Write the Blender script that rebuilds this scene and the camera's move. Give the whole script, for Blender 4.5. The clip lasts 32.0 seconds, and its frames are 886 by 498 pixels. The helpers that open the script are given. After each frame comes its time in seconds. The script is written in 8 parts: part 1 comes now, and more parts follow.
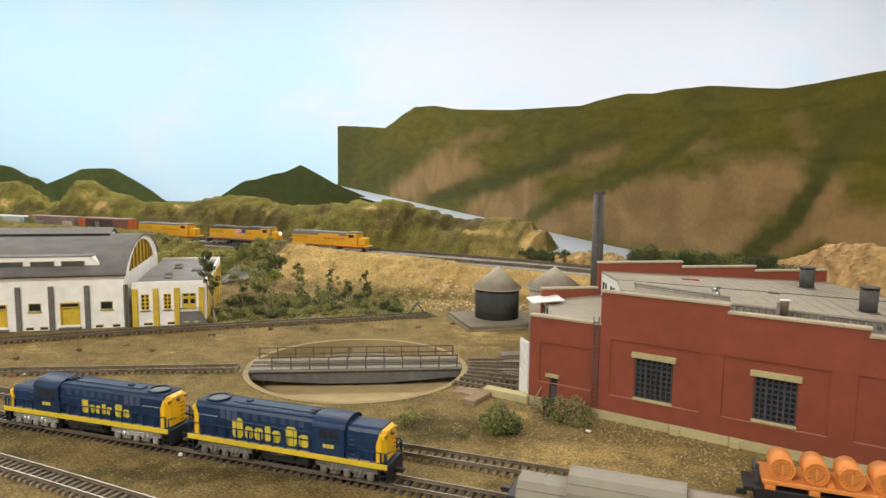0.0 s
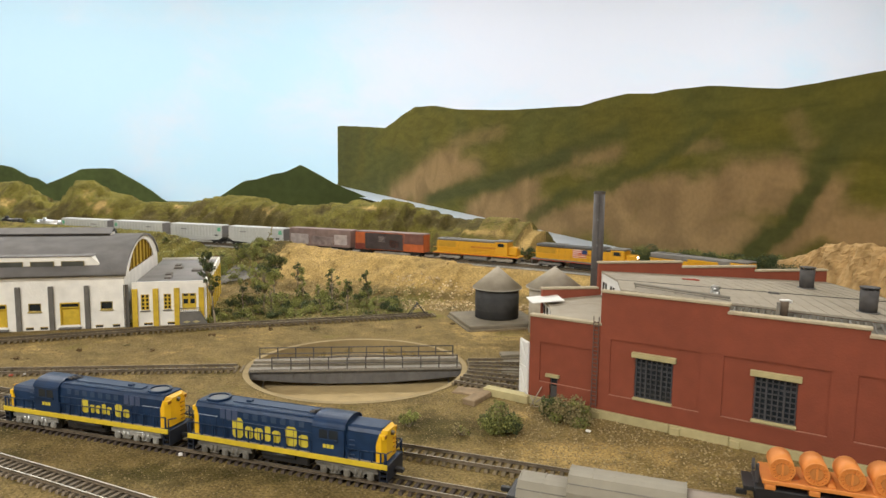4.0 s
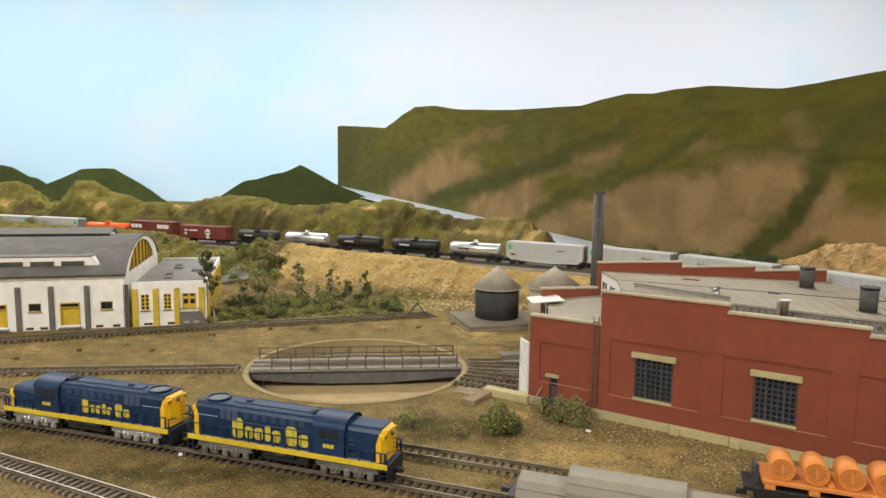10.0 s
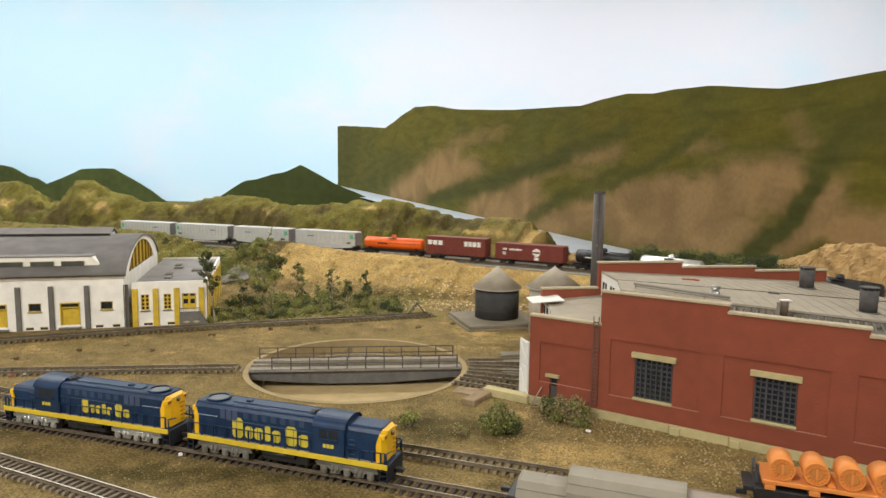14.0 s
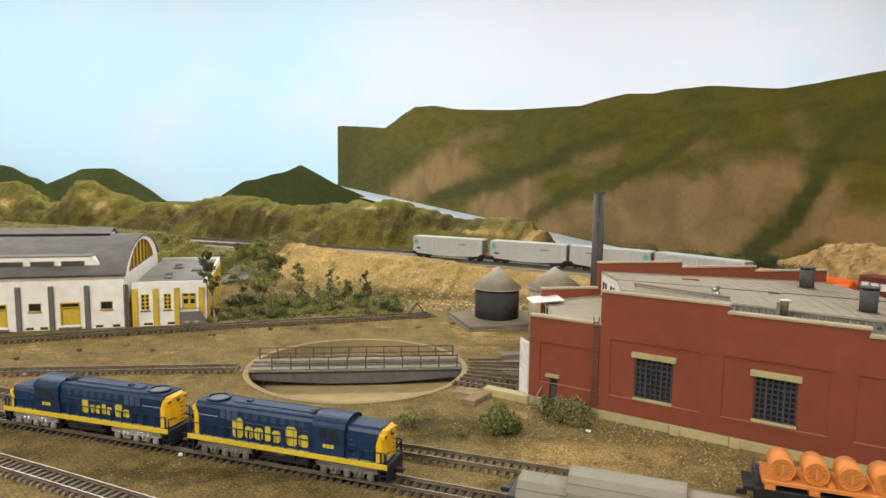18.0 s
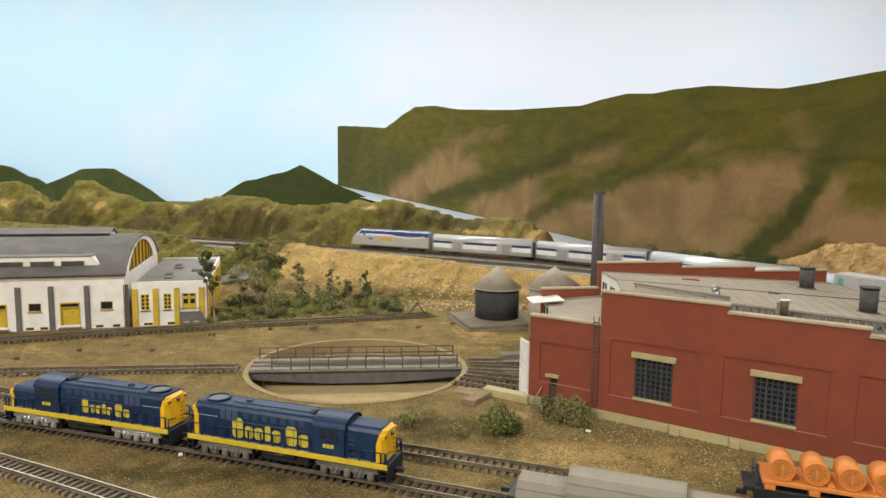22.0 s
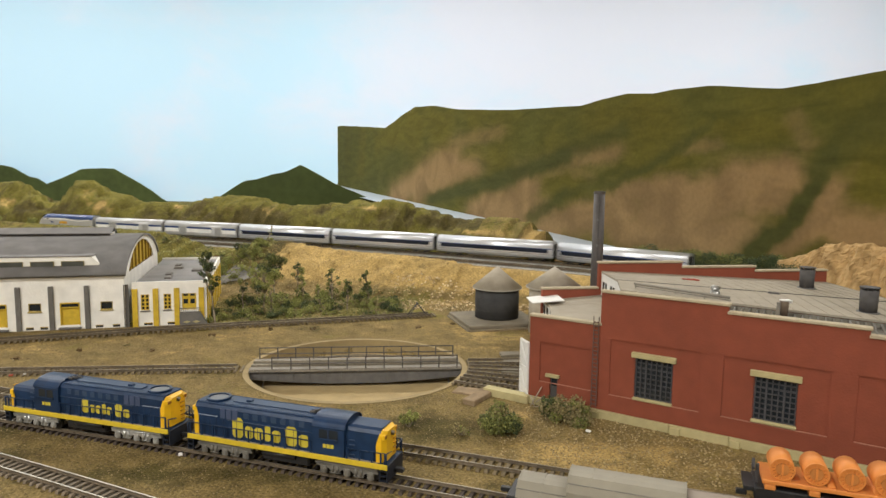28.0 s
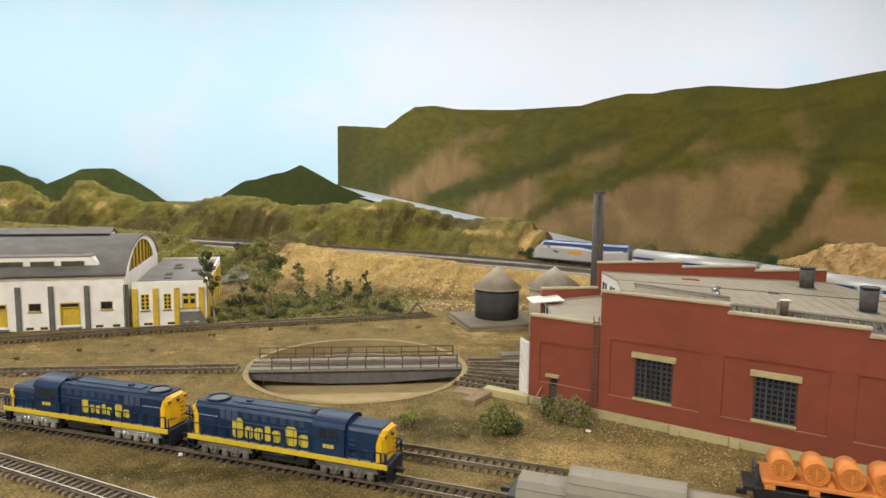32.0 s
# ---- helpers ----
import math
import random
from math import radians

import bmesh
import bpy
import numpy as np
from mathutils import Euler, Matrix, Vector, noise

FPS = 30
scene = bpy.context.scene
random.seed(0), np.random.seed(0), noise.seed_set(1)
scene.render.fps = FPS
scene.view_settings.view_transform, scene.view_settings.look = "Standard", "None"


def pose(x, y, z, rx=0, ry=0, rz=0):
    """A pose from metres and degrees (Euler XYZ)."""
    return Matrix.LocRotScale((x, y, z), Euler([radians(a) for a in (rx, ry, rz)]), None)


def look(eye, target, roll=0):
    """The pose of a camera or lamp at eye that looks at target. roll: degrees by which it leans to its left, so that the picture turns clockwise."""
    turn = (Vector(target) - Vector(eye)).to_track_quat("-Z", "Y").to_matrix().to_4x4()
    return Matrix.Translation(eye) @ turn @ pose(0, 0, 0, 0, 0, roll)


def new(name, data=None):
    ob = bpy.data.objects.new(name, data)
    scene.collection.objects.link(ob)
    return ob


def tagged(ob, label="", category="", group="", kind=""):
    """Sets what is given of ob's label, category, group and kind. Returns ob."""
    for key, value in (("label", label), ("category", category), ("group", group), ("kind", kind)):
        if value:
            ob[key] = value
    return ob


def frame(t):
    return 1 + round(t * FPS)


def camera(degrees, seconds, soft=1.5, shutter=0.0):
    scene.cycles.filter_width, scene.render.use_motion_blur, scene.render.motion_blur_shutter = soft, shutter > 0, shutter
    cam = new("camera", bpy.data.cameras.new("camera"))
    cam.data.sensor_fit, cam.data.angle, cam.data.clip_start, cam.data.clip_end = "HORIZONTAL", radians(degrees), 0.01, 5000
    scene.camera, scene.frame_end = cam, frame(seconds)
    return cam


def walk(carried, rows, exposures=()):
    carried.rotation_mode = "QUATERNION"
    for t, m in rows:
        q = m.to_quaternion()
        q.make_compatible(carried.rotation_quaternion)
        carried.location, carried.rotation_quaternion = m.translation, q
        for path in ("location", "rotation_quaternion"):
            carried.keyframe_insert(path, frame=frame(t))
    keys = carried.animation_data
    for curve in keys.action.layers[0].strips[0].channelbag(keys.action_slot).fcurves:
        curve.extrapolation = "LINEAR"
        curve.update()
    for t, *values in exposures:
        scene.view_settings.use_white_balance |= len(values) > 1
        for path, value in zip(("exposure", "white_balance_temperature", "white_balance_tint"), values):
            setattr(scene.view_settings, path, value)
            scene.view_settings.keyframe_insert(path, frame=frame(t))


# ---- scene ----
cam = camera(67.46, 32.0, soft=1.5, shutter=0.5)
walk(cam, [(0.0, look((0, 0, 0.14), (0, 0.99357, 0.02680), 0.75)), (32.0, look((0, 0, 0.14), (0, 0.99357, 0.02680), 0.75))],
     exposures=[(0.0, 0.0), (4.0, -0.04), (7.0, -0.06), (11.0, -0.01), (14.0, 0.0), (20.0, -0.03), (25.0, -0.06), (29.0, -0.11), (32.0, -0.03)])

# ---- light: the room's ceiling lights ----
world = bpy.data.worlds.new("world")
scene.world = world
world.use_nodes = True
world.node_tree.nodes["Background"].inputs["Color"].default_value = (0.9, 0.95, 1.0, 1)
world.node_tree.nodes["Background"].inputs["Strength"].default_value = 0.3
LAMPS = [(-1.9, 1.8, 28), (-0.2, 1.8, 26), (1.5, 1.8, 26), (-1.4, -1.2, 68), (0.9, -0.7, 17)]
for lx, ly, watts in LAMPS:
    la = bpy.data.lights.new("ceiling_lamp", "AREA")
    la.shape, la.size, la.size_y = "RECTANGLE", 1.2, 0.4
    la.energy = watts
    la.color = (1.0, 0.98, 0.95)
    lo = new("ceiling_lamp", la)
    lo.matrix_world = pose(lx, ly, 1.335)

# ---- materials ----
MATS = {}


def mat(name, color, rough=0.6, metal=0.0, vary=0.12, scale=250.0, bump=0.0, bscale=None, spec=0.4, color2=None, emit=0.0, rnd=0.0):
    """A surface with two scales of colour variation and a fine relief."""
    if name in MATS:
        return MATS[name]
    m = bpy.data.materials.new(name)
    m.use_nodes = True
    nt = m.node_tree
    b = nt.nodes["Principled BSDF"]
    b.inputs["Roughness"].default_value = rough
    b.inputs["Metallic"].default_value = metal
    b.inputs["Specular IOR Level"].default_value = spec
    tc = nt.nodes.new("ShaderNodeTexCoord")
    n1 = nt.nodes.new("ShaderNodeTexNoise")
    n1.inputs["Scale"].default_value, n1.inputs["Detail"].default_value = scale, 5.0
    n2 = nt.nodes.new("ShaderNodeTexNoise")
    n2.inputs["Scale"].default_value, n2.inputs["Detail"].default_value = scale * 0.14, 3.0
    nt.links.new(tc.outputs["Object"], n1.inputs["Vector"])
    nt.links.new(tc.outputs["Object"], n2.inputs["Vector"])
    add = nt.nodes.new("ShaderNodeMath")
    add.operation = "ADD"
    nt.links.new(n1.outputs["Fac"], add.inputs[0])
    nt.links.new(n2.outputs["Fac"], add.inputs[1])
    last = add.outputs[0]
    if rnd:
        oi = nt.nodes.new("ShaderNodeObjectInfo")
        rm = nt.nodes.new("ShaderNodeMath")
        rm.operation = "MULTIPLY_ADD"
        rm.inputs[1].default_value = rnd
        nt.links.new(oi.outputs["Random"], rm.inputs[0])
        nt.links.new(last, rm.inputs[2])
        last = rm.outputs[0]
    mr = nt.nodes.new("ShaderNodeMapRange")
    mr.inputs["From Min"].default_value, mr.inputs["From Max"].default_value = 0.7, 1.3 + rnd
    nt.links.new(last, mr.inputs["Value"])
    mix = nt.nodes.new("ShaderNodeMix")
    mix.data_type = "RGBA"
    c2 = color2 or tuple(min(1, c * (1 + vary)) for c in color)
    c1 = tuple(c * (1 - vary) for c in color)
    mix.inputs[6].default_value, mix.inputs[7].default_value = (*c1, 1), (*c2, 1)
    nt.links.new(mr.outputs[0], mix.inputs[0])
    nt.links.new(mix.outputs[2], b.inputs["Base Color"])
    if bump:
        n3 = nt.nodes.new("ShaderNodeTexNoise")
        n3.inputs["Scale"].default_value, n3.inputs["Detail"].default_value = bscale or scale * 2, 4.0
        nt.links.new(tc.outputs["Object"], n3.inputs["Vector"])
        bp = nt.nodes.new("ShaderNodeBump")
        bp.inputs["Strength"].default_value, bp.inputs["Distance"].default_value = bump, 0.001
        nt.links.new(n3.outputs["Fac"], bp.inputs["Height"])
        nt.links.new(bp.outputs[0], b.inputs["Normal"])
    if emit:
        b.inputs["Emission Color"].default_value = (*color, 1)
        b.inputs["Emission Strength"].default_value = emit
    MATS[name] = m
    return m


def painted(name, layers, base, fine=600.0, grain=0.35, bump=0.5, rough=0.95, speck=None, bdist=0.0015, rag=1.0):
    """A ground or scenery surface: up to three pigments laid over a base by the mesh's colour attribute 'paint' (r, g, b), broken up by noise."""
    m = bpy.data.materials.new(name)
    m.use_nodes = True
    nt = m.node_tree
    b = nt.nodes["Principled BSDF"]
    b.inputs["Roughness"].default_value = rough
    b.inputs["Specular IOR Level"].default_value = 0.15
    at = nt.nodes.new("ShaderNodeAttribute")
    at.attribute_name = "paint"
    sep = nt.nodes.new("ShaderNodeSeparateColor")
    nt.links.new(at.outputs["Color"], sep.inputs[0])
    tc = nt.nodes.new("ShaderNodeTexCoord")
    nz = []
    for sc, det in ((fine, 4.0), (fine * 0.16, 5.0), (fine * 2.3, 2.0)):
        n = nt.nodes.new("ShaderNodeTexNoise")
        n.inputs["Scale"].default_value, n.inputs["Detail"].default_value = sc, det
        nt.links.new(tc.outputs["Object"], n.inputs["Vector"])
        nz.append(n.outputs["Fac"])
    col = nt.nodes.new("ShaderNodeMix")
    col.data_type = "RGBA"
    col.inputs[6].default_value = (*[c * (1 - grain) for c in base], 1)
    col.inputs[7].default_value = (*[c * (1 + grain) for c in base], 1)
    st = nt.nodes.new("ShaderNodeMapRange")
    st.inputs["From Min"].default_value, st.inputs["From Max"].default_value = 0.32, 0.68
    nt.links.new(nz[0], st.inputs["Value"])
    nt.links.new(st.outputs[0], col.inputs[0])
    last = col.outputs[2]
    for ch, color in zip(("Red", "Green", "Blue"), layers):
        # the pigment's edge is broken by the middle noise, its grain by the fine one
        ad = nt.nodes.new("ShaderNodeMath")
        ad.operation = "MULTIPLY_ADD"
        nt.links.new(nz[1], ad.inputs[0])
        ad.inputs[1].default_value = rag
        nt.links.new(sep.outputs[ch], ad.inputs[2])
        mr = nt.nodes.new("ShaderNodeMapRange")
        mr.interpolation_type = "SMOOTHSTEP"
        mr.inputs["From Min"].default_value, mr.inputs["From Max"].default_value = 0.12 + 0.5 * rag - (0.1 if rag < 1 else 0), 0.62 + 0.5 * rag + (0.15 if rag < 1 else 0)
        nt.links.new(ad.outputs[0], mr.inputs["Value"])
        gr = nt.nodes.new("ShaderNodeMix")
        gr.data_type = "RGBA"
        gr.inputs[6].default_value = (*[c * (1 - grain) for c in color], 1)
        gr.inputs[7].default_value = (*[c * (1 + grain) for c in color], 1)
        nt.links.new(st.outputs[0], gr.inputs[0])
        mx = nt.nodes.new("ShaderNodeMix")
        mx.data_type = "RGBA"
        nt.links.new(mr.outputs[0], mx.inputs[0])
        nt.links.new(last, mx.inputs[6])
        nt.links.new(gr.outputs[2], mx.inputs[7])
        last = mx.outputs[2]
    if speck:
        sp = nt.nodes.new("ShaderNodeMapRange")
        sp.inputs["From Min"].default_value, sp.inputs["From Max"].default_value = 0.66, 0.74
        nt.links.new(nz[2], sp.inputs["Value"])
        mx = nt.nodes.new("ShaderNodeMix")
        mx.data_type = "RGBA"
        nt.links.new(sp.outputs[0], mx.inputs[0])
        nt.links.new(last, mx.inputs[6])
        mx.inputs[7].default_value = (*speck, 1)
        last = mx.outputs[2]
    wide = nt.nodes.new("ShaderNodeTexNoise")
    wide.inputs["Scale"].default_value, wide.inputs["Detail"].default_value, wide.inputs["Roughness"].default_value = fine * 0.07, 7.0, 0.65
    nt.links.new(tc.outputs["Object"], wide.inputs["Vector"])
    wr = nt.nodes.new("ShaderNodeMapRange")
    wr.inputs["From Min"].default_value, wr.inputs["From Max"].default_value = 0.34, 0.66
    wr.inputs["To Min"].default_value, wr.inputs["To Max"].default_value = 0.74, 1.26
    nt.links.new(wide.outputs["Fac"], wr.inputs["Value"])
    wm = nt.nodes.new("ShaderNodeMix")
    wm.data_type, wm.blend_type = "RGBA", "MULTIPLY"
    wm.inputs[0].default_value = 1.0
    nt.links.new(last, wm.inputs[6])
    nt.links.new(wr.outputs[0], wm.inputs[7])
    last = wm.outputs[2]
    nt.links.new(last, b.inputs["Base Color"])
    if bump:
        bp = nt.nodes.new("ShaderNodeBump")
        bp.inputs["Strength"].default_value, bp.inputs["Distance"].default_value = bump, bdist
        nt.links.new(nz[0], bp.inputs["Height"])
        nt.links.new(bp.outputs[0], b.inputs["Normal"])
    MATS[name] = m
    return m


def brushed(name, base, brown, olive, dark):
    """Scenery paint on a board: three pigments over a base by the attribute 'paint', laid on with slanting brush strokes that follow 'brush' (along, up)."""
    m = bpy.data.materials.new(name)
    m.use_nodes = True
    nt = m.node_tree
    b = nt.nodes["Principled BSDF"]
    b.inputs["Roughness"].default_value = 0.85
    b.inputs["Specular IOR Level"].default_value = 0.15

    def node(kind, **values):
        n = nt.nodes.new(kind)
        for key, v in values.items():
            n.inputs[key].default_value = v
        return n
    at = nt.nodes.new("ShaderNodeAttribute")
    at.attribute_name = "paint"
    sep = nt.nodes.new("ShaderNodeSeparateColor")
    nt.links.new(at.outputs["Color"], sep.inputs[0])
    br = nt.nodes.new("ShaderNodeAttribute")
    br.attribute_name = "brush"
    mp = node("ShaderNodeMapping", Rotation=(0, 0, radians(-38)), Scale=(9.0, 34.0, 1.0))
    nt.links.new(br.outputs["Vector"], mp.inputs["Vector"])
    stroke = node("ShaderNodeTexNoise", Scale=1.6, Detail=6.0, Roughness=0.62, Distortion=0.5)
    nt.links.new(mp.outputs[0], stroke.inputs["Vector"])
    blot = node("ShaderNodeTexNoise", Scale=11.0, Detail=5.0, Roughness=0.5, Distortion=1.0)
    nt.links.new(br.outputs["Vector"], blot.inputs["Vector"])
    fine = node("ShaderNodeTexNoise", Scale=170.0, Detail=4.0)
    nt.links.new(br.outputs["Vector"], fine.inputs["Vector"])
    last = None
    for ch, color in ((None, base), ("Green", olive), ("Red", brown), ("Blue", dark)):
        # each pigment is thinner and thicker from stroke to stroke
        tone = nt.nodes.new("ShaderNodeMix")
        tone.data_type = "RGBA"
        lo, hi = (0.84, 1.18) if ch == "Red" else (0.84, 1.17)
        tone.inputs[6].default_value = (*[c * lo for c in color], 1)
        tone.inputs[7].default_value = (*[c * hi for c in color], 1)
        st = node("ShaderNodeMapRange", **{"From Min": 0.36, "From Max": 0.62})
        nt.links.new((blot if ch == "Red" else stroke).outputs["Fac"], st.inputs["Value"])
        nt.links.new(st.outputs[0], tone.inputs[0])
        if last is None:
            last = tone.outputs[2]
            continue
        ad = nt.nodes.new("ShaderNodeMath")
        ad.operation = "MULTIPLY_ADD"
        ad.inputs[1].default_value = 0.42
        nt.links.new(stroke.outputs["Fac"], ad.inputs[0])
        nt.links.new(sep.outputs[ch], ad.inputs[2])
        mr = node("ShaderNodeMapRange", **{"From Min": 0.26, "From Max": 1.12})
        mr.interpolation_type = "SMOOTHSTEP"
        nt.links.new(ad.outputs[0], mr.inputs["Value"])
        mx = nt.nodes.new("ShaderNodeMix")
        mx.data_type = "RGBA"
        nt.links.new(mr.outputs[0], mx.inputs[0])
        nt.links.new(last, mx.inputs[6])
        nt.links.new(tone.outputs[2], mx.inputs[7])
        last = mx.outputs[2]
    gr = nt.nodes.new("ShaderNodeMix")
    gr.data_type, gr.blend_type = "RGBA", "MULTIPLY"
    gr.inputs[0].default_value = 1.0
    fr_ = node("ShaderNodeMapRange", **{"From Min": 0.3, "From Max": 0.7, "To Min": 0.92, "To Max": 1.08})
    nt.links.new(fine.outputs["Fac"], fr_.inputs["Value"])
    nt.links.new(last, gr.inputs[6])
    nt.links.new(fr_.outputs[0], gr.inputs[7])
    nt.links.new(gr.outputs[2], b.inputs["Base Color"])
    bp = node("ShaderNodeBump", Strength=0.25, Distance=0.001)
    nt.links.new(stroke.outputs["Fac"], bp.inputs["Height"])
    nt.links.new(bp.outputs[0], b.inputs["Normal"])
    MATS[name] = m
    return m


RAIL = mat("weathered_rail", (0.27, 0.235, 0.175), 0.5, 0.35, 0.25, 400)
RAIL_WEB = mat("rusty_rail_web", (0.135, 0.105, 0.070), 0.8, 0.1, 0.3, 400)
RAIL_BRIGHT = mat("polished_rail", (0.58, 0.55, 0.48), 0.38, 0.4, 0.15, 400)
TIE = mat("brown_tie", (0.055, 0.04, 0.03), 0.85, 0, 0.35, 500, 0.3, rnd=0.5)
TIE_GREY = mat("dusty_grey_tie", (0.20, 0.19, 0.165), 0.9, 0, 0.3, 500, 0.3)
TIE_TAN = mat("dusty_tan_tie", (0.185, 0.148, 0.105), 0.9, 0, 0.35, 500, 0.3, rnd=0.5)
SOOT = mat("oily_ballast", (0.045, 0.035, 0.022), 0.95, 0, 0.35, 900, 0.6)
TIE_OLD = mat("weathered_tie", (0.155, 0.120, 0.070), 0.9, 0, 0.35, 500, 0.3, rnd=0.5)
BRICK = mat("oxide_red_wall", (0.225, 0.055, 0.027), 0.75, 0, 0.10, 130, 0.15, 900)
CREAM = mat("cream_stone", (0.43, 0.37, 0.19), 0.85, 0, 0.14, 200, 0.3, 700)
CAP = mat("tan_coping", (0.41, 0.345, 0.235), 0.85, 0, 0.12, 250, 0.2)
ROOFING = mat("grey_roofing", (0.325, 0.285, 0.222), 0.9, 0, 0.12, 120, 0.25, 900)
SEAM = mat("dark_seam", (0.07, 0.06, 0.05), 0.8)
WHITE = mat("white_paint", (0.74, 0.73, 0.70), 0.6, 0, 0.06, 200)
WHITE_DIRTY = mat("chalky_white_wall", (0.88, 0.85, 0.78), 0.85, 0, 0.12, 90, 0.2, 600)
YELLOW_TRIM = mat("mustard_trim", (0.60, 0.41, 0.035), 0.7, 0, 0.18, 250)
OLIVE_TRIM = mat("olive_trim", (0.36, 0.27, 0.07), 0.75, 0, 0.2, 250)
GREY_ROOF = mat("dark_grey_roof", (0.195, 0.186, 0.180), 0.85, 0, 0.22, 70, 0.2, 500)
GREY_TRIM = mat("grey_pilaster", (0.15, 0.14, 0.125), 0.85, 0, 0.2, 200, 0.2)
DARK = mat("dark_void", (0.018, 0.018, 0.02), 0.5)
GLASS_DARK = mat("dark_window", (0.02, 0.025, 0.03), 0.12, 0, 0.2, 200)
GRILLE = mat("dark_grey_grille", (0.055, 0.055, 0.06), 0.6, 0, 0.2)
STEEL_DARK = mat("dark_painted_steel", (0.075, 0.07, 0.068), 0.75, 0.05, 0.25, 250, 0.15)
STEEL_GREY = mat("grey_painted_steel", (0.13, 0.125, 0.12), 0.6, 0.1, 0.2, 250, 0.15)
CONCRETE = mat("tan_concrete", (0.31, 0.235, 0.115), 0.9, 0, 0.14, 150, 0.3, 900)
PIT = mat("pit_floor", (0.38, 0.285, 0.14), 0.95, 0, 0.16, 90, 0.35, 800)
SLAB = mat("grey_slab", (0.20, 0.172, 0.125), 0.92, 0, 0.18, 150, 0.3)
DECK = mat("grey_deck_board", (0.245, 0.222, 0.185), 0.85, 0, 0.2, 350, 0.2, rnd=0.4)
TANK_BLACK = mat("tank_staves", (0.058, 0.058, 0.058), 0.85, 0, 0.22, 120, 0.15, spec=0.2)
CONE = mat("grey_cone_roof", (0.38, 0.335, 0.262), 0.7, 0, 0.24, 90, 0.2)
STACK = mat("dark_stack", (0.085, 0.075, 0.07), 0.6, 0.1, 0.25, 150)
WOOD = mat("weathered_wood", (0.24, 0.17, 0.10), 0.9, 0, 0.3, 300, 0.3)
BLUE = mat("dark_blue_enamel", (0.0120, 0.032, 0.079), 0.42, 0, 0.3, 160, 0.1, spec=0.26)
YELLOW = mat("chrome_yellow_enamel", (0.80, 0.47, 0.015), 0.4, 0, 0.1, 250)
YELLOW_SILL = mat("yellow_stripe", (0.62, 0.45, 0.03), 0.5, 0, 0.12, 350)
YELLOW_LETTER = mat("yellow_lettering", (0.56, 0.46, 0.045), 0.5, 0, 0.08)
SILVER = mat("silver_truck", (0.40, 0.40, 0.38), 0.30, 0.55, 0.3, 500)
TRUCK_GREY = mat("grey_truck", (0.15, 0.14, 0.118), 0.6, 0.1, 0.25, 400)
# pilot and steps: blue darkened towards black, their shade put into the colour
SHADED_NAVY = mat("shaded_navy", (0.012, 0.016, 0.026), 0.5, 0, 0.3, 300)
BLACK = mat("black_plastic", (0.02, 0.02, 0.021), 0.45, 0, 0.2, 300)
ORANGE = mat("orange_plastic", (0.66, 0.235, 0.050), 0.55, 0, 0.08, 200)
GREY_HOOD = mat("grey_hood_plastic", (0.27, 0.245, 0.19), 0.6, 0, 0.1, 120, 0.1)
UP_YELLOW = mat("armour_yellow", (0.68, 0.355, 0.02), 0.42, 0, 0.08, 250)
UP_DARK = mat("sooty_roof_grey", (0.085, 0.085, 0.085), 0.6, 0, 0.2, 250)
UP_GREY = mat("harbour_grey", (0.18, 0.175, 0.165), 0.5, 0, 0.15, 250)
RED_LETTER = mat("red_lettering", (0.5, 0.05, 0.02), 0.5)
HOPPER_GREY = mat("pale_grey_hopper", (0.52, 0.53, 0.52), 0.5, 0, 0.07, 150)
HOPPER_GREEN = mat("green_end_panel", (0.13, 0.42, 0.26), 0.5, 0, 0.1, 200)
TANK_SILVER = mat("silver_tank", (0.70, 0.71, 0.73), 0.32, 0.7, 0.06, 150)
TANK_ORANGE = mat("orange_tank", (0.85, 0.14, 0.015), 0.35, 0, 0.06, 200)
OXIDE = mat("box_car_oxide", (0.17, 0.035, 0.025), 0.55, 0, 0.15, 200)
RUST_ORANGE = mat("faded_orange_car", (0.50, 0.125, 0.035), 0.65, 0, 0.25, 120)
GRAFFITI = mat("graffiti_band", (0.10, 0.07, 0.065), 0.6, 0, 0.3, 160, color2=(0.34, 0.28, 0.27))
BROWN_GREY = mat("faded_brown_car", (0.23, 0.165, 0.15), 0.65, 0, 0.3, 120)
LETTER_WHITE = mat("white_lettering", (0.8, 0.8, 0.78), 0.5)
COACH_SILVER = mat("stainless_coach", (0.70, 0.72, 0.76), 0.36, 0.55, 0.05, 120)
COACH_GREY = mat("platinum_coach", (0.50, 0.50, 0.50), 0.4, 0.3, 0.05, 120)
COACH_BLUE = mat("coach_blue", (0.02, 0.05, 0.17), 0.35)
COACH_WINDOW = mat("coach_window", (0.015, 0.02, 0.035), 0.12)
FLAG_RED = mat("flag_red", (0.6, 0.12, 0.11), 0.5)
LAMP_GLOW = mat("headlight_glow", (1.0, 0.93, 0.8), 0.3, emit=6.0)
# third pigment serves dark soil and the shade painted into the yard
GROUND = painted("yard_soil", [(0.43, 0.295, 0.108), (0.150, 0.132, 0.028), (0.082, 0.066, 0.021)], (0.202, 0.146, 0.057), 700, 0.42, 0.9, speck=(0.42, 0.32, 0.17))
BOARD = brushed("painted_hillside", (0.090, 0.086, 0.016), (0.232, 0.150, 0.066), (0.108, 0.094, 0.014), (0.060, 0.061, 0.015))
CUTOUT = mat("dark_green_cutout", (0.050, 0.068, 0.017), 0.9, 0, 0.25, 40, 0.2, 300)
WATER = mat("pale_blue_river", (0.42, 0.48, 0.55), 0.3, 0, 0.07, 30)
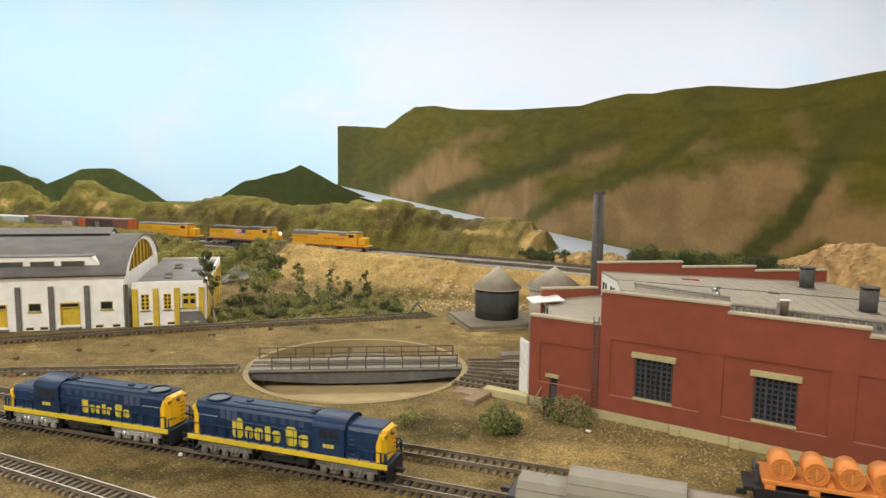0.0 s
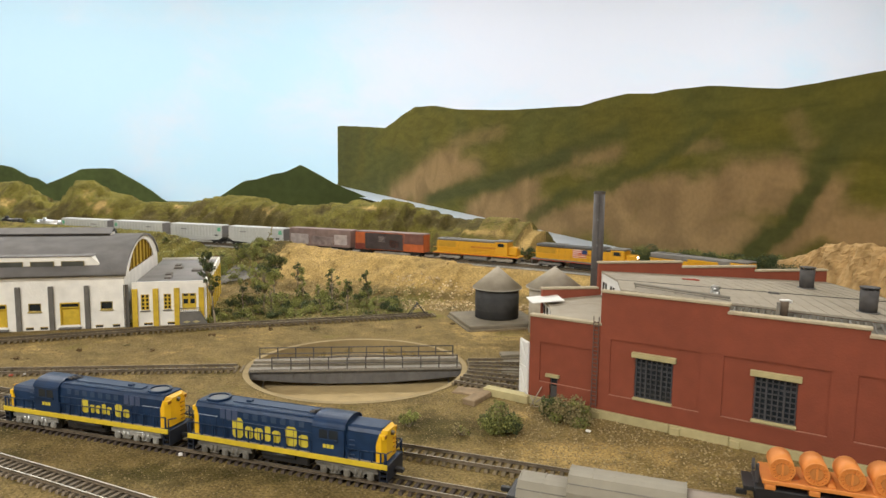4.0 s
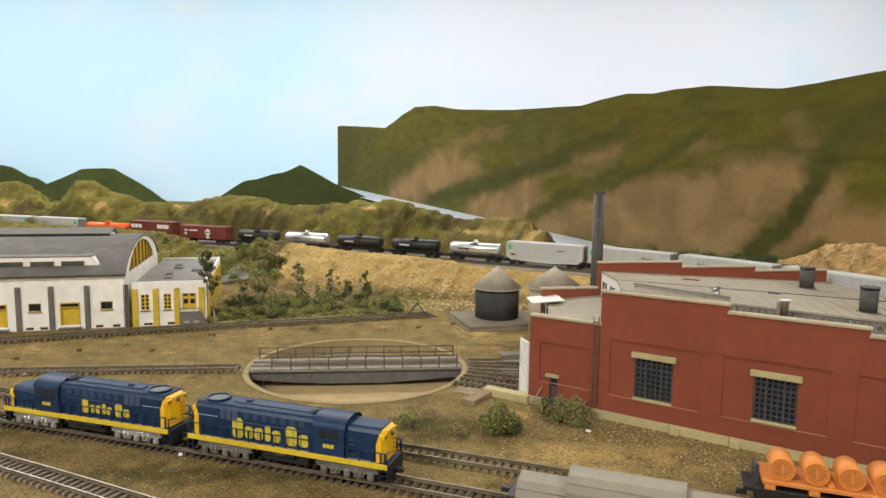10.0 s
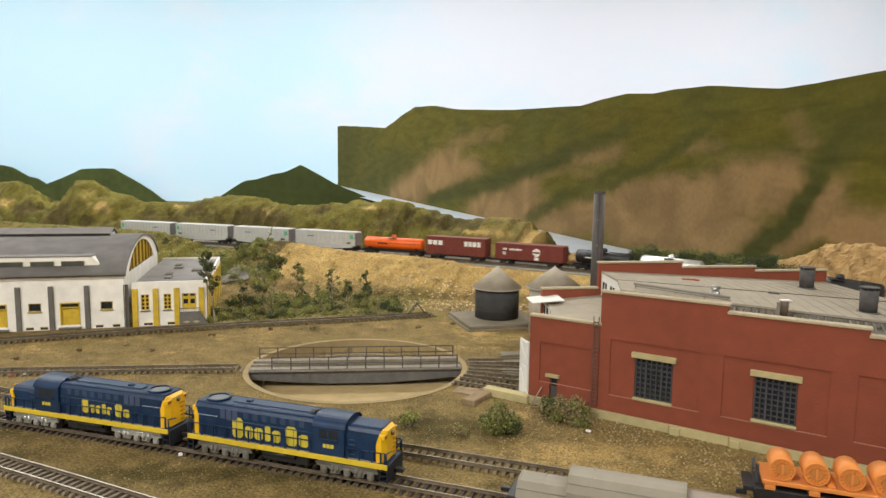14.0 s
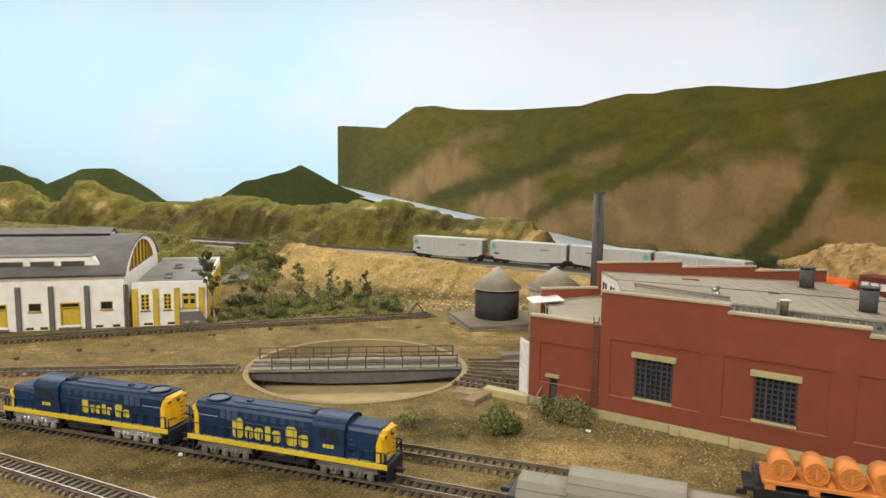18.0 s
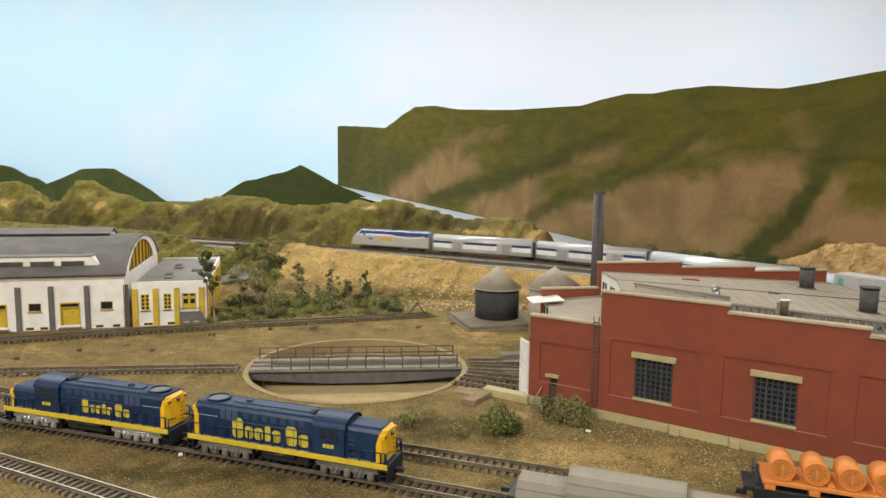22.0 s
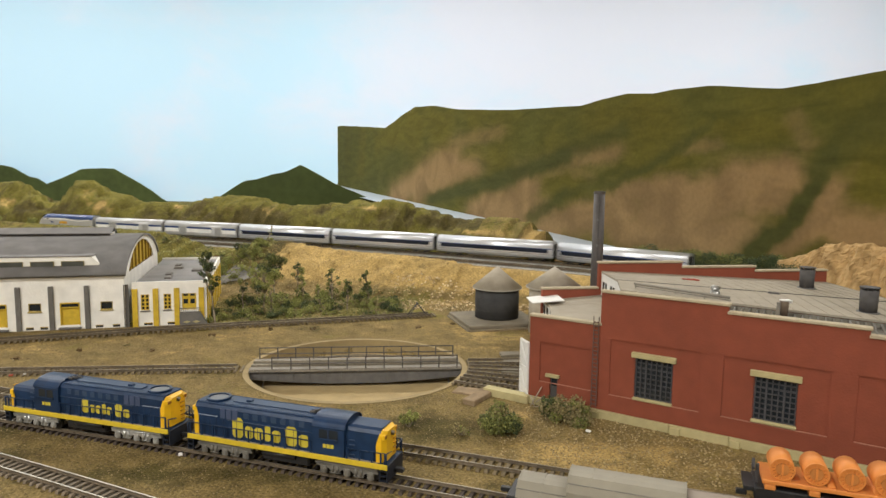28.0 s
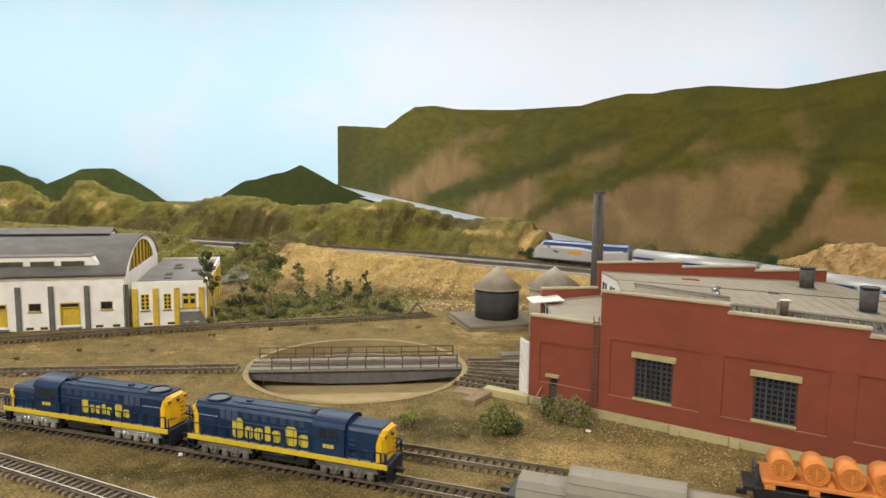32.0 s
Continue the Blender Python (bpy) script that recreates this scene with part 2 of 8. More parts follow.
BALLAST = mat("grey_ballast", (0.36, 0.35, 0.32), 0.95, 0, 0.3, 900, 0.6, 1500)
LEAF = [mat("olive_leaf", (0.165, 0.172, 0.046), 0.8, 0, 0.5, 300), mat("dark_leaf", (0.062, 0.082, 0.030), 0.8, 0, 0.5, 300),
        mat("light_leaf", (0.265, 0.275, 0.075), 0.8, 0, 0.35, 300), mat("dry_leaf", (0.265, 0.215, 0.098), 0.85, 0, 0.35, 300)]
TRUNK = mat("grey_trunk", (0.27, 0.22, 0.15), 0.9, 0, 0.3, 400)
ROCK = mat("golden_rock", (0.30, 0.185, 0.068), 0.95, 0, 0.35, 90, 0.9, 190, color2=(0.60, 0.40, 0.18))
PLASTER = mat("room_wall", (0.72, 0.70, 0.66), 0.9, 0, 0.04, 8)
CARPET = mat("room_floor", (0.22, 0.20, 0.18), 0.95, 0, 0.15, 30)


# ---- mesh helpers ----
def part(name, bm, material, parent=None, label=""):
    """Links a bmesh as one mesh object, under a thing or part if given."""
    me = bpy.data.meshes.new(name)
    bm.to_mesh(me)
    bm.free()
    mats = material if isinstance(material, (list, tuple)) else [material]
    for m in mats:
        me.materials.append(m)
    ob = new(name, me)
    ob.parent = parent
    if label:
        tagged(ob, label)
    return ob


def thing(name, label, category, m=None, group="", kind=""):
    ob = new(name)
    ob.empty_display_size = 0.01
    tagged(ob, label, category, group, kind)
    if m is not None:
        ob.matrix_world = m
    return ob


def bx(bm, x0, x1, y0, y1, z0, z1, bevel=0.0, top=1.0, mi=0, m=None):
    """A box; top: its upper face's scale."""
    cx, cy = (x0 + x1) / 2, (y0 + y1) / 2
    vs = []
    for z, k in ((z0, 1.0), (z1, top)):
        for x, y in ((x0, y0), (x1, y0), (x1, y1), (x0, y1)):
            p = Vector((cx + (x - cx) * k, cy + (y - cy) * k, z))
            vs.append(bm.verts.new(m @ p if m else p))
    fs = [bm.faces.new([vs[i] for i in q]) for q in ((3, 2, 1, 0), (4, 5, 6, 7), (0, 1, 5, 4), (1, 2, 6, 5), (2, 3, 7, 6), (3, 0, 4, 7))]
    for f in fs:
        f.material_index = mi
    if bevel:
        es = list({e for f in fs for e in f.edges})
        bmesh.ops.bevel(bm, geom=es, offset=bevel, segments=1, affect="EDGES")
    return fs


def box(x0, x1, y0, y1, z0, z1, bevel=0.0, top=1.0):
    bm = bmesh.new()
    bx(bm, x0, x1, y0, y1, z0, z1, bevel, top)
    return bm


def cyl(bm, p, q, r0, r1=None, n=12, mi=0, smooth=True):
    """A tapered rod from p to q."""
    p, q = Vector(p), Vector(q)
    r1 = r0 if r1 is None else r1
    d = (q - p).normalized()
    a = d.orthogonal().normalized()
    b = d.cross(a)
    rings = []
    for c, r in ((p, r0), (q, r1)):
        rings.append([bm.verts.new(c + (a * math.cos(2 * math.pi * i / n) + b * math.sin(2 * math.pi * i / n)) * r) for i in range(n)])
    for i in range(n):
        f = bm.faces.new((rings[0][i], rings[0][(i + 1) % n], rings[1][(i + 1) % n], rings[1][i]))
        f.smooth, f.material_index = smooth, mi
    if r0 > 1e-6:
        bm.faces.new(rings[0][::-1]).material_index = mi
    if r1 > 1e-6:
        bm.faces.new(rings[1]).material_index = mi
    return rings


def rod(p, q, r, n=6):
    bm = bmesh.new()
    cyl(bm, p, q, r, n=n)
    return bm


def loft(bm, sections, mi=0, smooth=True, caps=True):
    """Joins closed rings of points one to the next."""
    rings = [[bm.verts.new(Vector(p)) for p in s] for s in sections]
    n = len(rings[0])
    for a, b in zip(rings, rings[1:]):
        for i in range(n):
            f = bm.faces.new((a[i], a[(i + 1) % n], b[(i + 1) % n], b[i]))
            f.smooth, f.material_index = smooth, mi
    if caps:
        bm.faces.new(rings[0][::-1]).material_index = mi
        bm.faces.new(rings[-1]).material_index = mi
    bmesh.ops.recalc_face_normals(bm, faces=bm.faces)
    return rings


def prism(bm, outline, y0, y1, mi=0):
    """An outline in x and z, pushed from y0 to y1."""
    a = [bm.verts.new((x, y0, z)) for x, z in outline]
    b = [bm.verts.new((x, y1, z)) for x, z in outline]
    n = len(a)
    fs = [bm.faces.new(a), bm.faces.new(b[::-1])]
    fs += [bm.faces.new((a[i], b[i], b[(i + 1) % n], a[(i + 1) % n])) for i in range(n)]
    for f in fs:
        f.material_index = mi
    bmesh.ops.recalc_face_normals(bm, faces=bm.faces)


def share(name, me, parent, m):
    ob = new(name, me)
    ob.parent = parent
    ob.matrix_local = m
    return ob


# ---- the main line's course: turn of heading along it ----
KS = [-2.4, 0.0, 0.25, 0.45, 0.65, 0.85, 1.05, 1.2, 1.4, 2.2, 3.0, 4.0, 5.2]
TH = [-17.0, -18.5, -19.8, -22.2, -24.0, -28.0, -50.0, -60.0, -64.0, -80.0, -110.0, -150.0, -185.0]
PS = np.arange(-2.4, 5.2, 0.004)
PA = np.radians(np.interp(PS, KS, TH))
mid = (PA[1:] + PA[:-1]) / 2
PX = np.concatenate([[0], np.cumsum(np.cos(mid) * 0.004)])
PY = np.concatenate([[0], np.cumsum(np.sin(mid) * 0.004)])
I0 = int(np.argmin(np.abs(PS)))
PX += -0.674 - PX[I0]
PY += 1.124 - PY[I0]
Z_BACK, Z_FRONT, GAP = 0.0365, 0.0340, 0.030


def grade(s):
    """The line drops gently to the east."""
    return -0.0038 * np.clip((np.asarray(s) - 0.75) / 0.45, 0, 2)


def grade_front(s):
    """The front track climbs while the rear one drops."""
    return 0.0021 * np.clip((np.asarray(s) - 0.85) / 0.35, 0, 2)


def on_line(s, off):
    """Place and heading on the main line at s, off metres towards the yard."""
    a = float(np.interp(s, PS, PA))
    return float(np.interp(s, PS, PX)) + off * math.sin(a), float(np.interp(s, PS, PY)) - off * math.cos(a), a


def near_line(X, Y):
    """For arrays of places: the nearest s on the back track, and how far they lie towards the yard."""
    k = 5
    qs, qx, qy, qa = PS[::k], PX[::k], PY[::k], PA[::k]
    S, D = np.empty(X.size), np.empty(X.size)
    xf, yf = X.ravel(), Y.ravel()
    for i in range(0, X.size, 20000):
        dx, dy = xf[i:i + 20000, None] - qx, yf[i:i + 20000, None] - qy
        j = np.argmin(dx * dx + dy * dy, axis=1)
        r = np.arange(len(j))
        S[i:i + 20000] = qs[j]
        D[i:i + 20000] = np.hypot(dx[r, j], dy[r, j]) * np.sign(dx[r, j] * np.sin(qa[j]) - dy[r, j] * np.cos(qa[j]))
    return S.reshape(X.shape), D.reshape(X.shape)


# ---- the room ----
def sky_paint():
    m = bpy.data.materials.new("painted_sky")
    m.use_nodes = True
    nt = m.node_tree
    b = nt.nodes["Principled BSDF"]
    b.inputs["Roughness"].default_value = 0.8
    b.inputs["Specular IOR Level"].default_value = 0.2
    tc = nt.nodes.new("ShaderNodeTexCoord")
    mp = nt.nodes.new("ShaderNodeMapping")
    mp.inputs["Scale"].default_value = (0.9, 1.0, 1.7)
    nt.links.new(tc.outputs["Object"], mp.inputs["Vector"])
    n = nt.nodes.new("ShaderNodeTexNoise")
    n.inputs["Scale"].default_value, n.inputs["Detail"].default_value, n.inputs["Roughness"].default_value = 1.5, 7.0, 0.55
    n.inputs["Distortion"].default_value = 0.35
    nt.links.new(mp.outputs[0], n.inputs["Vector"])
    sp = nt.nodes.new("ShaderNodeSeparateXYZ")
    nt.links.new(tc.outputs["Object"], sp.inputs[0])
    # clouds thicken to the east, blue shows to the west
    g = nt.nodes.new("ShaderNodeMapRange")
    g.inputs["From Min"].default_value, g.inputs["From Max"].default_value = -2.1, 0.9
    g.inputs["To Min"].default_value, g.inputs["To Max"].default_value = -0.12, 0.20
    nt.links.new(sp.outputs["X"], g.inputs["Value"])
    ad = nt.nodes.new("ShaderNodeMath")
    ad.operation = "ADD"
    nt.links.new(n.outputs["Fac"], ad.inputs[0])
    nt.links.new(g.outputs[0], ad.inputs[1])
    r = nt.nodes.new("ShaderNodeMapRange")
    r.interpolation_type = "SMOOTHSTEP"
    r.inputs["From Min"].default_value, r.inputs["From Max"].default_value = 0.38, 0.74
    nt.links.new(ad.outputs[0], r.inputs["Value"])
    mx = nt.nodes.new("ShaderNodeMix")
    mx.data_type = "RGBA"
    mx.inputs[6].default_value, mx.inputs[7].default_value = (0.55, 0.79, 1.0, 1), (0.725, 0.785, 0.945, 1)
    nt.links.new(r.outputs[0], mx.inputs[0])
    nt.links.new(mx.outputs[2], b.inputs["Base Color"])
    return m


SKY = sky_paint()
RX0, RX1, RY0, RY1, RZ0, RZ1 = -3.2, 3.2, -2.7, 2.95, -1.05, 1.4
tagged(part("backdrop_sky", box(RX0, RX1, RY1, RY1 + 0.1, RZ0, RZ1), SKY), "pale blue sky with soft white clouds painted on a wall", "backdrop", kind="structure")
tagged(part("wall_south", box(RX0, RX1, RY0 - 0.1, RY0, RZ0, RZ1), PLASTER), "plain off-white room wall", "wall", kind="structure")
tagged(part("wall_west", box(RX0 - 0.1, RX0, RY0 - 0.1, RY1 + 0.1, RZ0, RZ1), PLASTER), "plain off-white room wall", "wall", kind="structure")
tagged(part("wall_east", box(RX1, RX1 + 0.1, RY0 - 0.1, RY1 + 0.1, RZ0, RZ1), PLASTER), "plain off-white room wall", "wall", kind="structure")
tagged(part("ceiling", box(RX0 - 0.1, RX1 + 0.1, RY0 - 0.1, RY1 + 0.1, RZ1, RZ1 + 0.1), PLASTER), "plain white room ceiling", "ceiling", kind="structure")
tagged(part("floor", box(RX0 - 0.1, RX1 + 0.1, RY0 - 0.1, RY1 + 0.1, RZ0 - 0.1, RZ0), CARPET), "dull grey room floor under the layout", "floor", kind="structure")
DIFFUSER = mat("lamp_diffuser", (1.0, 0.96, 0.9), 0.4, emit=2.0)
for lx, ly, watts in LAMPS:
    f = thing("ceiling_light", "white fluorescent ceiling light fixture", "ceiling light", pose(lx, ly, 1.4), "ceiling lights")
    part("housing", box(-0.62, 0.62, -0.22, 0.22, -0.05, 0.0), WHITE, f)
    part("diffuser", box(-0.6, 0.6, -0.2, 0.2, -0.058, -0.0505), DIFFUSER, f)


# ---- the ground: yard, embankment, hills, shelf ----
def nz(x, y, z, f):
    return noise.noise(Vector((x * f, y * f, z)))


def smooth(t):
    t = np.clip(t, 0, 1)
    return t * t * (3 - 2 * t)


TT = (-0.0605, 0.464)
BP0 = (-0.4373, 2.75)
TT_R = 0.0765


# crest of the hills behind the main line
RIDGE_X = [-1.4, -1.031, -0.942, -0.885, -0.845, -0.824, -0.803, -0.776, -0.761, -0.754, -0.744, -0.731, -0.718, -0.704, -0.693, -0.68, -0.661, -0.636, -0.619, -0.594, -0.572, -0.547, -0.519, -0.496, -0.474, -0.464, -0.451, -0.425,
           -0.397, -0.355, -0.329, -0.314, -0.296, -0.266, -0.236, -0.218, -0.199, -0.181, -0.17, -0.144, -0.118, -0.093, -0.058, -0.027, -0.004, 0.02, 0.041, 0.059, 0.077, 0.088, 0.097, 0.104]
RIDGE_Z = [0.10, 0.107, 0.105, 0.112, 0.115, 0.110, 0.097, 0.083, 0.070, 0.067, 0.069, 0.084, 0.099, 0.113, 0.120, 0.122, 0.115, 0.102, 0.098, 0.094, 0.083, 0.085, 0.084, 0.084, 0.076, 0.079, 0.088, 0.095,
           0.099, 0.098, 0.096, 0.089, 0.087, 0.087, 0.089, 0.093, 0.0945, 0.091, 0.088, 0.093, 0.098, 0.095, 0.086, 0.077, 0.075, 0.078, 0.081, 0.079, 0.072, 0.062, 0.050, 0.031]
# bare earth patches on those hills: place along the line, height, half sizes
BARE = [(-0.744, 0.081, 0.020, 0.010), (-0.621, 0.079, 0.016, 0.008), (-0.608, 0.068, 0.020, 0.009), (-0.661, 0.096, 0.008, 0.012), (-0.485, 0.077, 0.016, 0.006), (-0.826, 0.077, 0.012, 0.010), (-0.361, 0.079, 0.014, 0.008),
        (-0.300, 0.075, 0.008, 0.012), (-0.13, 0.088, 0.03, 0.004), (0.020, 0.062, 0.030, 0.004), (0.090, 0.052, 0.010, 0.020)]


def ground_height(X, Y):
    S, D = near_line(X, Y)
    n1 = np.array([nz(a, b, 3.1, 14) for a, b in zip(X.ravel(), Y.ravel())]).reshape(X.shape)
    n2 = np.array([nz(a, b, 7.7, 55) for a, b in zip(X.ravel(), Y.ravel())]).reshape(X.shape)
    n3 = np.array([nz(a, b, 1.7, 190) for a, b in zip(X.ravel(), Y.ravel())]).reshape(X.shape)
    lineX = np.interp(S, PS, PX)
    # bank between yard and main line
    crest = np.interp(lineX, [-0.9, -0.44, -0.385, -0.34, -0.315, -0.255, -0.238, -0.215, -0.185, -0.15, -0.106, -0.04, 0.0, 0.035, 0.06, 0.1, 0.3],
                      [0.056, 0.051, 0.049, 0.040, 0.0295, 0.0295, 0.038, 0.0455, 0.0475, 0.0425, 0.0395, 0.0385, 0.0385, 0.0365, 0.0325, 0.0315, 0.030])
    width = np.interp(lineX, [-0.05, 0.12], [0.125, 0.05])
    shoulder = 0.0298 + grade_front(S)
    bank = np.where(D < 0.062, shoulder + (crest - shoulder) * smooth((D - 0.046) / 0.016), crest)
    t = np.clip((D - 0.066) / width, 0, 1)
    bank = bank * (1 - smooth(t ** 0.8)) + n2 * 0.0060 * np.clip(t * 8, 0, 1) * (1 - t) * np.clip(8 * (1 - t), 0, 1)
    rill = np.array([nz(a, b * 0.45, 23.0, 75) for a, b in zip(S.ravel(), D.ravel())]).reshape(X.shape)
    bank += rill * 0.0032 * np.clip(t * 6, 0, 1) * np.clip(4 * (1 - t), 0, 1)
    bank += n1 * 0.006 * np.clip(t * 5, 0, 1) * np.clip(3 * (1 - t), 0, 1)
    bed = np.where(D < 0.014, 0.0322 + grade(S), 0.0298 + grade_front(S))
    z = np.where(D > 0.046, bank, bed)
    # ridge of hills behind the line
    top = np.interp(lineX, RIDGE_X, RIDGE_Z)
    shelf = 0.029 + 0.0295 * np.clip(Y - 0.97, 0, None)
    shelf = shelf - 0.17 * smooth((-0.66 - X) / 0.2) * smooth((Y - 1.2) / 0.5)
    river_x = BP0[0] + 0.3979 * (BP0[1] - Y) - 0.13
    shelf = shelf - 0.11 * smooth((river_x - X) / 0.10) * smooth((Y - 1.12) / 0.35)
    up = np.clip((-D - 0.020) / 0.072, 0, 1)
    down = smooth((-D - 0.095) / 0.09)
    lump = np.array([nz(a, b, 11.3, 24) for a, b in zip(X.ravel(), Y.ravel())]).reshape(X.shape)
    fold = np.array([nz(a, b * 0.35, 17.0, 17) for a, b in zip(S.ravel(), D.ravel())]).reshape(X.shape)
    crease = np.array([nz(a, b * 0.4, 19.0, 48) for a, b in zip(S.ravel(), D.ravel())]).reshape(X.shape)
    gully = np.clip(0.32 - np.abs(fold), 0, 1) * 0.070 + np.abs(lump) * 0.018 + np.clip(0.22 - np.abs(crease), 0, 1) * 0.028 + n2 * 0.005 - 0.008
    gully = gully * (1 - 0.9 * smooth((lineX + 0.05) / 0.06))
    rise = np.sin(up * math.pi / 2) ** 0.75
    hill = 0.031 + grade(S) + (np.maximum(top, 0.031 + grade(S)) - 0.031 - grade(S)) * rise - gully * np.clip(np.sin(up * math.pi * 0.985), 0, 1) ** 0.8 * np.clip((top - 0.04) / 0.03, 0, 1)
    hill = hill * (1 - down) + shelf * down
    z = np.where(D < -0.020, np.maximum(hill, np.where(D < -0.1, shelf, 0)), z)
    z = z + np.where((D > 0.05) | (D < -0.03), n3 * 0.0008 + n2 * 0.0006, 0)
    # turntable pit
    R = np.hypot(X - TT[0], Y - TT[1])
    z = np.where(R < TT_R, -0.02, z)
    # ground lies flat along the yard tracks
    z = np.where((z < 0.004) & (R >= TT_R), np.clip(z, 0.0014, 0.0020), z)
    return z, S, D, n1, n2, lineX


def ground_paint(X, Y, Z, S, D, n1, n2, lineX):
    bank = (D > 0.046) & (Z > 0.0035)
    tan = np.full(X.shape, 0.06) + 0.24 * n1 + 0.2 * n2
    green = np.zeros(X.shape)
    dark = np.clip(-0.05 - 0.7 * n1 + 0.3 * n2, 0, 1)
    right = smooth((lineX + 0.205) / 0.035)
    tan = np.where(bank, (0.72 + 0.35 * n1 + 0.25 * n2) * right + (0.30 + 0.5 * n2) * (1 - right), tan)
    green = np.where(bank, (0.62 + 0.3 * n1) * (1 - right) + right * np.clip(0.05 - 0.5 * n1, 0, 1) * 0.3, green)
    streak = np.array([nz(a * 2.2, b * 0.7, 4.4, 30) for a, b in zip(X.ravel(), Y.ravel())]).reshape(X.shape)
    dark = np.where(bank, np.clip(0.16 + 0.5 * streak - 0.3 * n1, 0, 0.42) * (1 - 0.85 * right), dark)
    low = smooth((Z - 0.005) / 0.012)
    tan = np.where(bank, (tan + 0.2 * streak) * low + 0.10 * (1 - low), tan)
    brow = np.exp(-((lineX + 0.190) / 0.030) ** 2)
    dark = np.where(bank, np.clip(dark + 0.40 * brow, 0, 0.7), dark)
    tan = np.where(bank, tan - 0.30 * brow, tan)
    foot = np.exp(-((Y - (0.668 + 0.2 * (X + 0.1))) / 0.055) ** 2) * smooth((0.02 - X) / 0.06) * smooth((X + 0.33) / 0.05) * (Z < 0.02)
    green = np.maximum(green, foot * (0.66 + 0.5 * n1))
    tan = np.where(bank, tan, np.maximum(tan, 0.35 * foot + 0.3 * n2))
    mott = np.array([nz(a, b, 21.0, 26) for a, b in zip(X.ravel(), Y.ravel())]).reshape(X.shape)
    yard = (D > 0.046) & (Z <= 0.0035)
    dark = np.where(yard, np.clip(dark + 0.45 * mott, 0, 0.6), dark)
    green = np.where(yard, np.clip(green - 0.55 * mott - 0.05, 0, 0.5), green)
    pale = smooth((X + 0.05) / 0.06) * smooth((0.20 - X) / 0.05) * smooth((Y - 0.52) / 0.06) + 0.5 * smooth((Y - 0.47) / 0.04) * smooth((-0.1 - X) / 0.05)
    tan = np.where(yard, tan + 0.17 * pale, tan)
    straw = np.exp(-(((X - 0.085) / 0.05) ** 2 + ((Y - 0.315) / 0.022) ** 2)) + 0.9 * np.exp(-(((X - 0.045) / 0.014) ** 2 + ((Y - 0.372) / 0.012) ** 2))
    tan = np.where(D > 0.2, tan + 0.45 * straw, tan)
    # shade by the shrubs and along the locomotives' front, put into the soil colour
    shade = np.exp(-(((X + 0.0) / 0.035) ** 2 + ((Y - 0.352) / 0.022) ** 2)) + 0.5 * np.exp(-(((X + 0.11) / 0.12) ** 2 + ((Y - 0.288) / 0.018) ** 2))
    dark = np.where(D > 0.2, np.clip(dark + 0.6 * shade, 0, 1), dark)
    hill = D < -0.018
    spur = smooth((lineX - 0.015) / 0.025)
    crown = np.clip((Z - 0.075) / 0.03, 0, 1)
    crest_z = np.interp(lineX, RIDGE_X, RIDGE_Z)
    rim = smooth((Z - crest_z + 0.012) / 0.014) * (D > -0.1)
    bare = sum(np.exp(-((lineX - a) / c) ** 2 - ((Z - h) / d) ** 2) for a, h, c, d in BARE) * (D > -0.1)
    tan = np.where(hill, np.clip(0.02 + 0.55 * n1 + 0.5 * n2 + 0.22 * rim + bare * (0.8 + 0.8 * n2) + 0.30 * spur * (D > -0.1), 0, 1), tan)
    green = np.where(hill, 0.75 - 0.35 * spur - 0.5 * bare, green)
    dark = np.where(hill, np.clip(0.36 - 0.7 * n1 + 0.4 * n2 - 0.3 * rim - 0.25 * crown - 0.5 * spur - 0.6 * bare, 0, 0.62), dark)
    bed = (D <= 0.046) & (D >= -0.018)
    tan, green, dark = (np.where(bed, v, a) for a, v in ((tan, 0.12), (green, 0.05), (dark, 0.05)))
    return np.stack([np.clip(tan, 0, 1), np.clip(green, 0, 1), np.clip(dark, 0, 1), np.ones(X.shape)], -1)


def sheet(name, xs, ys, material):
    X, Y = np.meshgrid(xs, ys)
    # the edge of the pit lies on a row of vertices
    R = np.maximum(np.hypot(X - TT[0], Y - TT[1]), 1e-6)
    k = np.where(np.abs(R - 0.0768) < 0.0021, 0.0768 / R, 1.0)
    X, Y = TT[0] + (X - TT[0]) * k, TT[1] + (Y - TT[1]) * k
    Z, S, D, n1, n2, lx = ground_height(X, Y)
    P = ground_paint(X, Y, Z, S, D, n1, n2, lx)
    h, w = X.shape
    idx = np.arange(h * w).reshape(h, w)
    faces = np.stack([idx[:-1, :-1], idx[:-1, 1:], idx[1:, 1:], idx[1:, :-1]], -1).reshape(-1, 4)
    me = bpy.data.meshes.new(name)
    me.from_pydata(np.stack([X, Y, Z], -1).reshape(-1, 3).tolist(), [], faces.tolist())
    at = me.attributes.new("paint", "FLOAT_COLOR", "POINT")
    at.data.foreach_set("color", P.reshape(-1).astype(np.float32))
    me.materials.append(material)
    me.polygons.foreach_set("use_smooth", [True] * len(me.polygons))
    return new(name, me)


xs = np.concatenate([np.linspace(-3.2, -1.05, 24)[:-1], np.linspace(-1.05, -0.42, 106)[:-1], np.linspace(-0.42, 0.34, 254)[:-1], np.linspace(0.34, 0.7, 46)[:-1], np.linspace(0.7, 3.2, 26)])
ys = np.concatenate([np.linspace(-2.7, 0.16, 26)[:-1], np.linspace(0.16, 0.5, 114)[:-1], np.linspace(0.5, 1.36, 230)[:-1], np.linspace(1.36, 2.95, 30)])
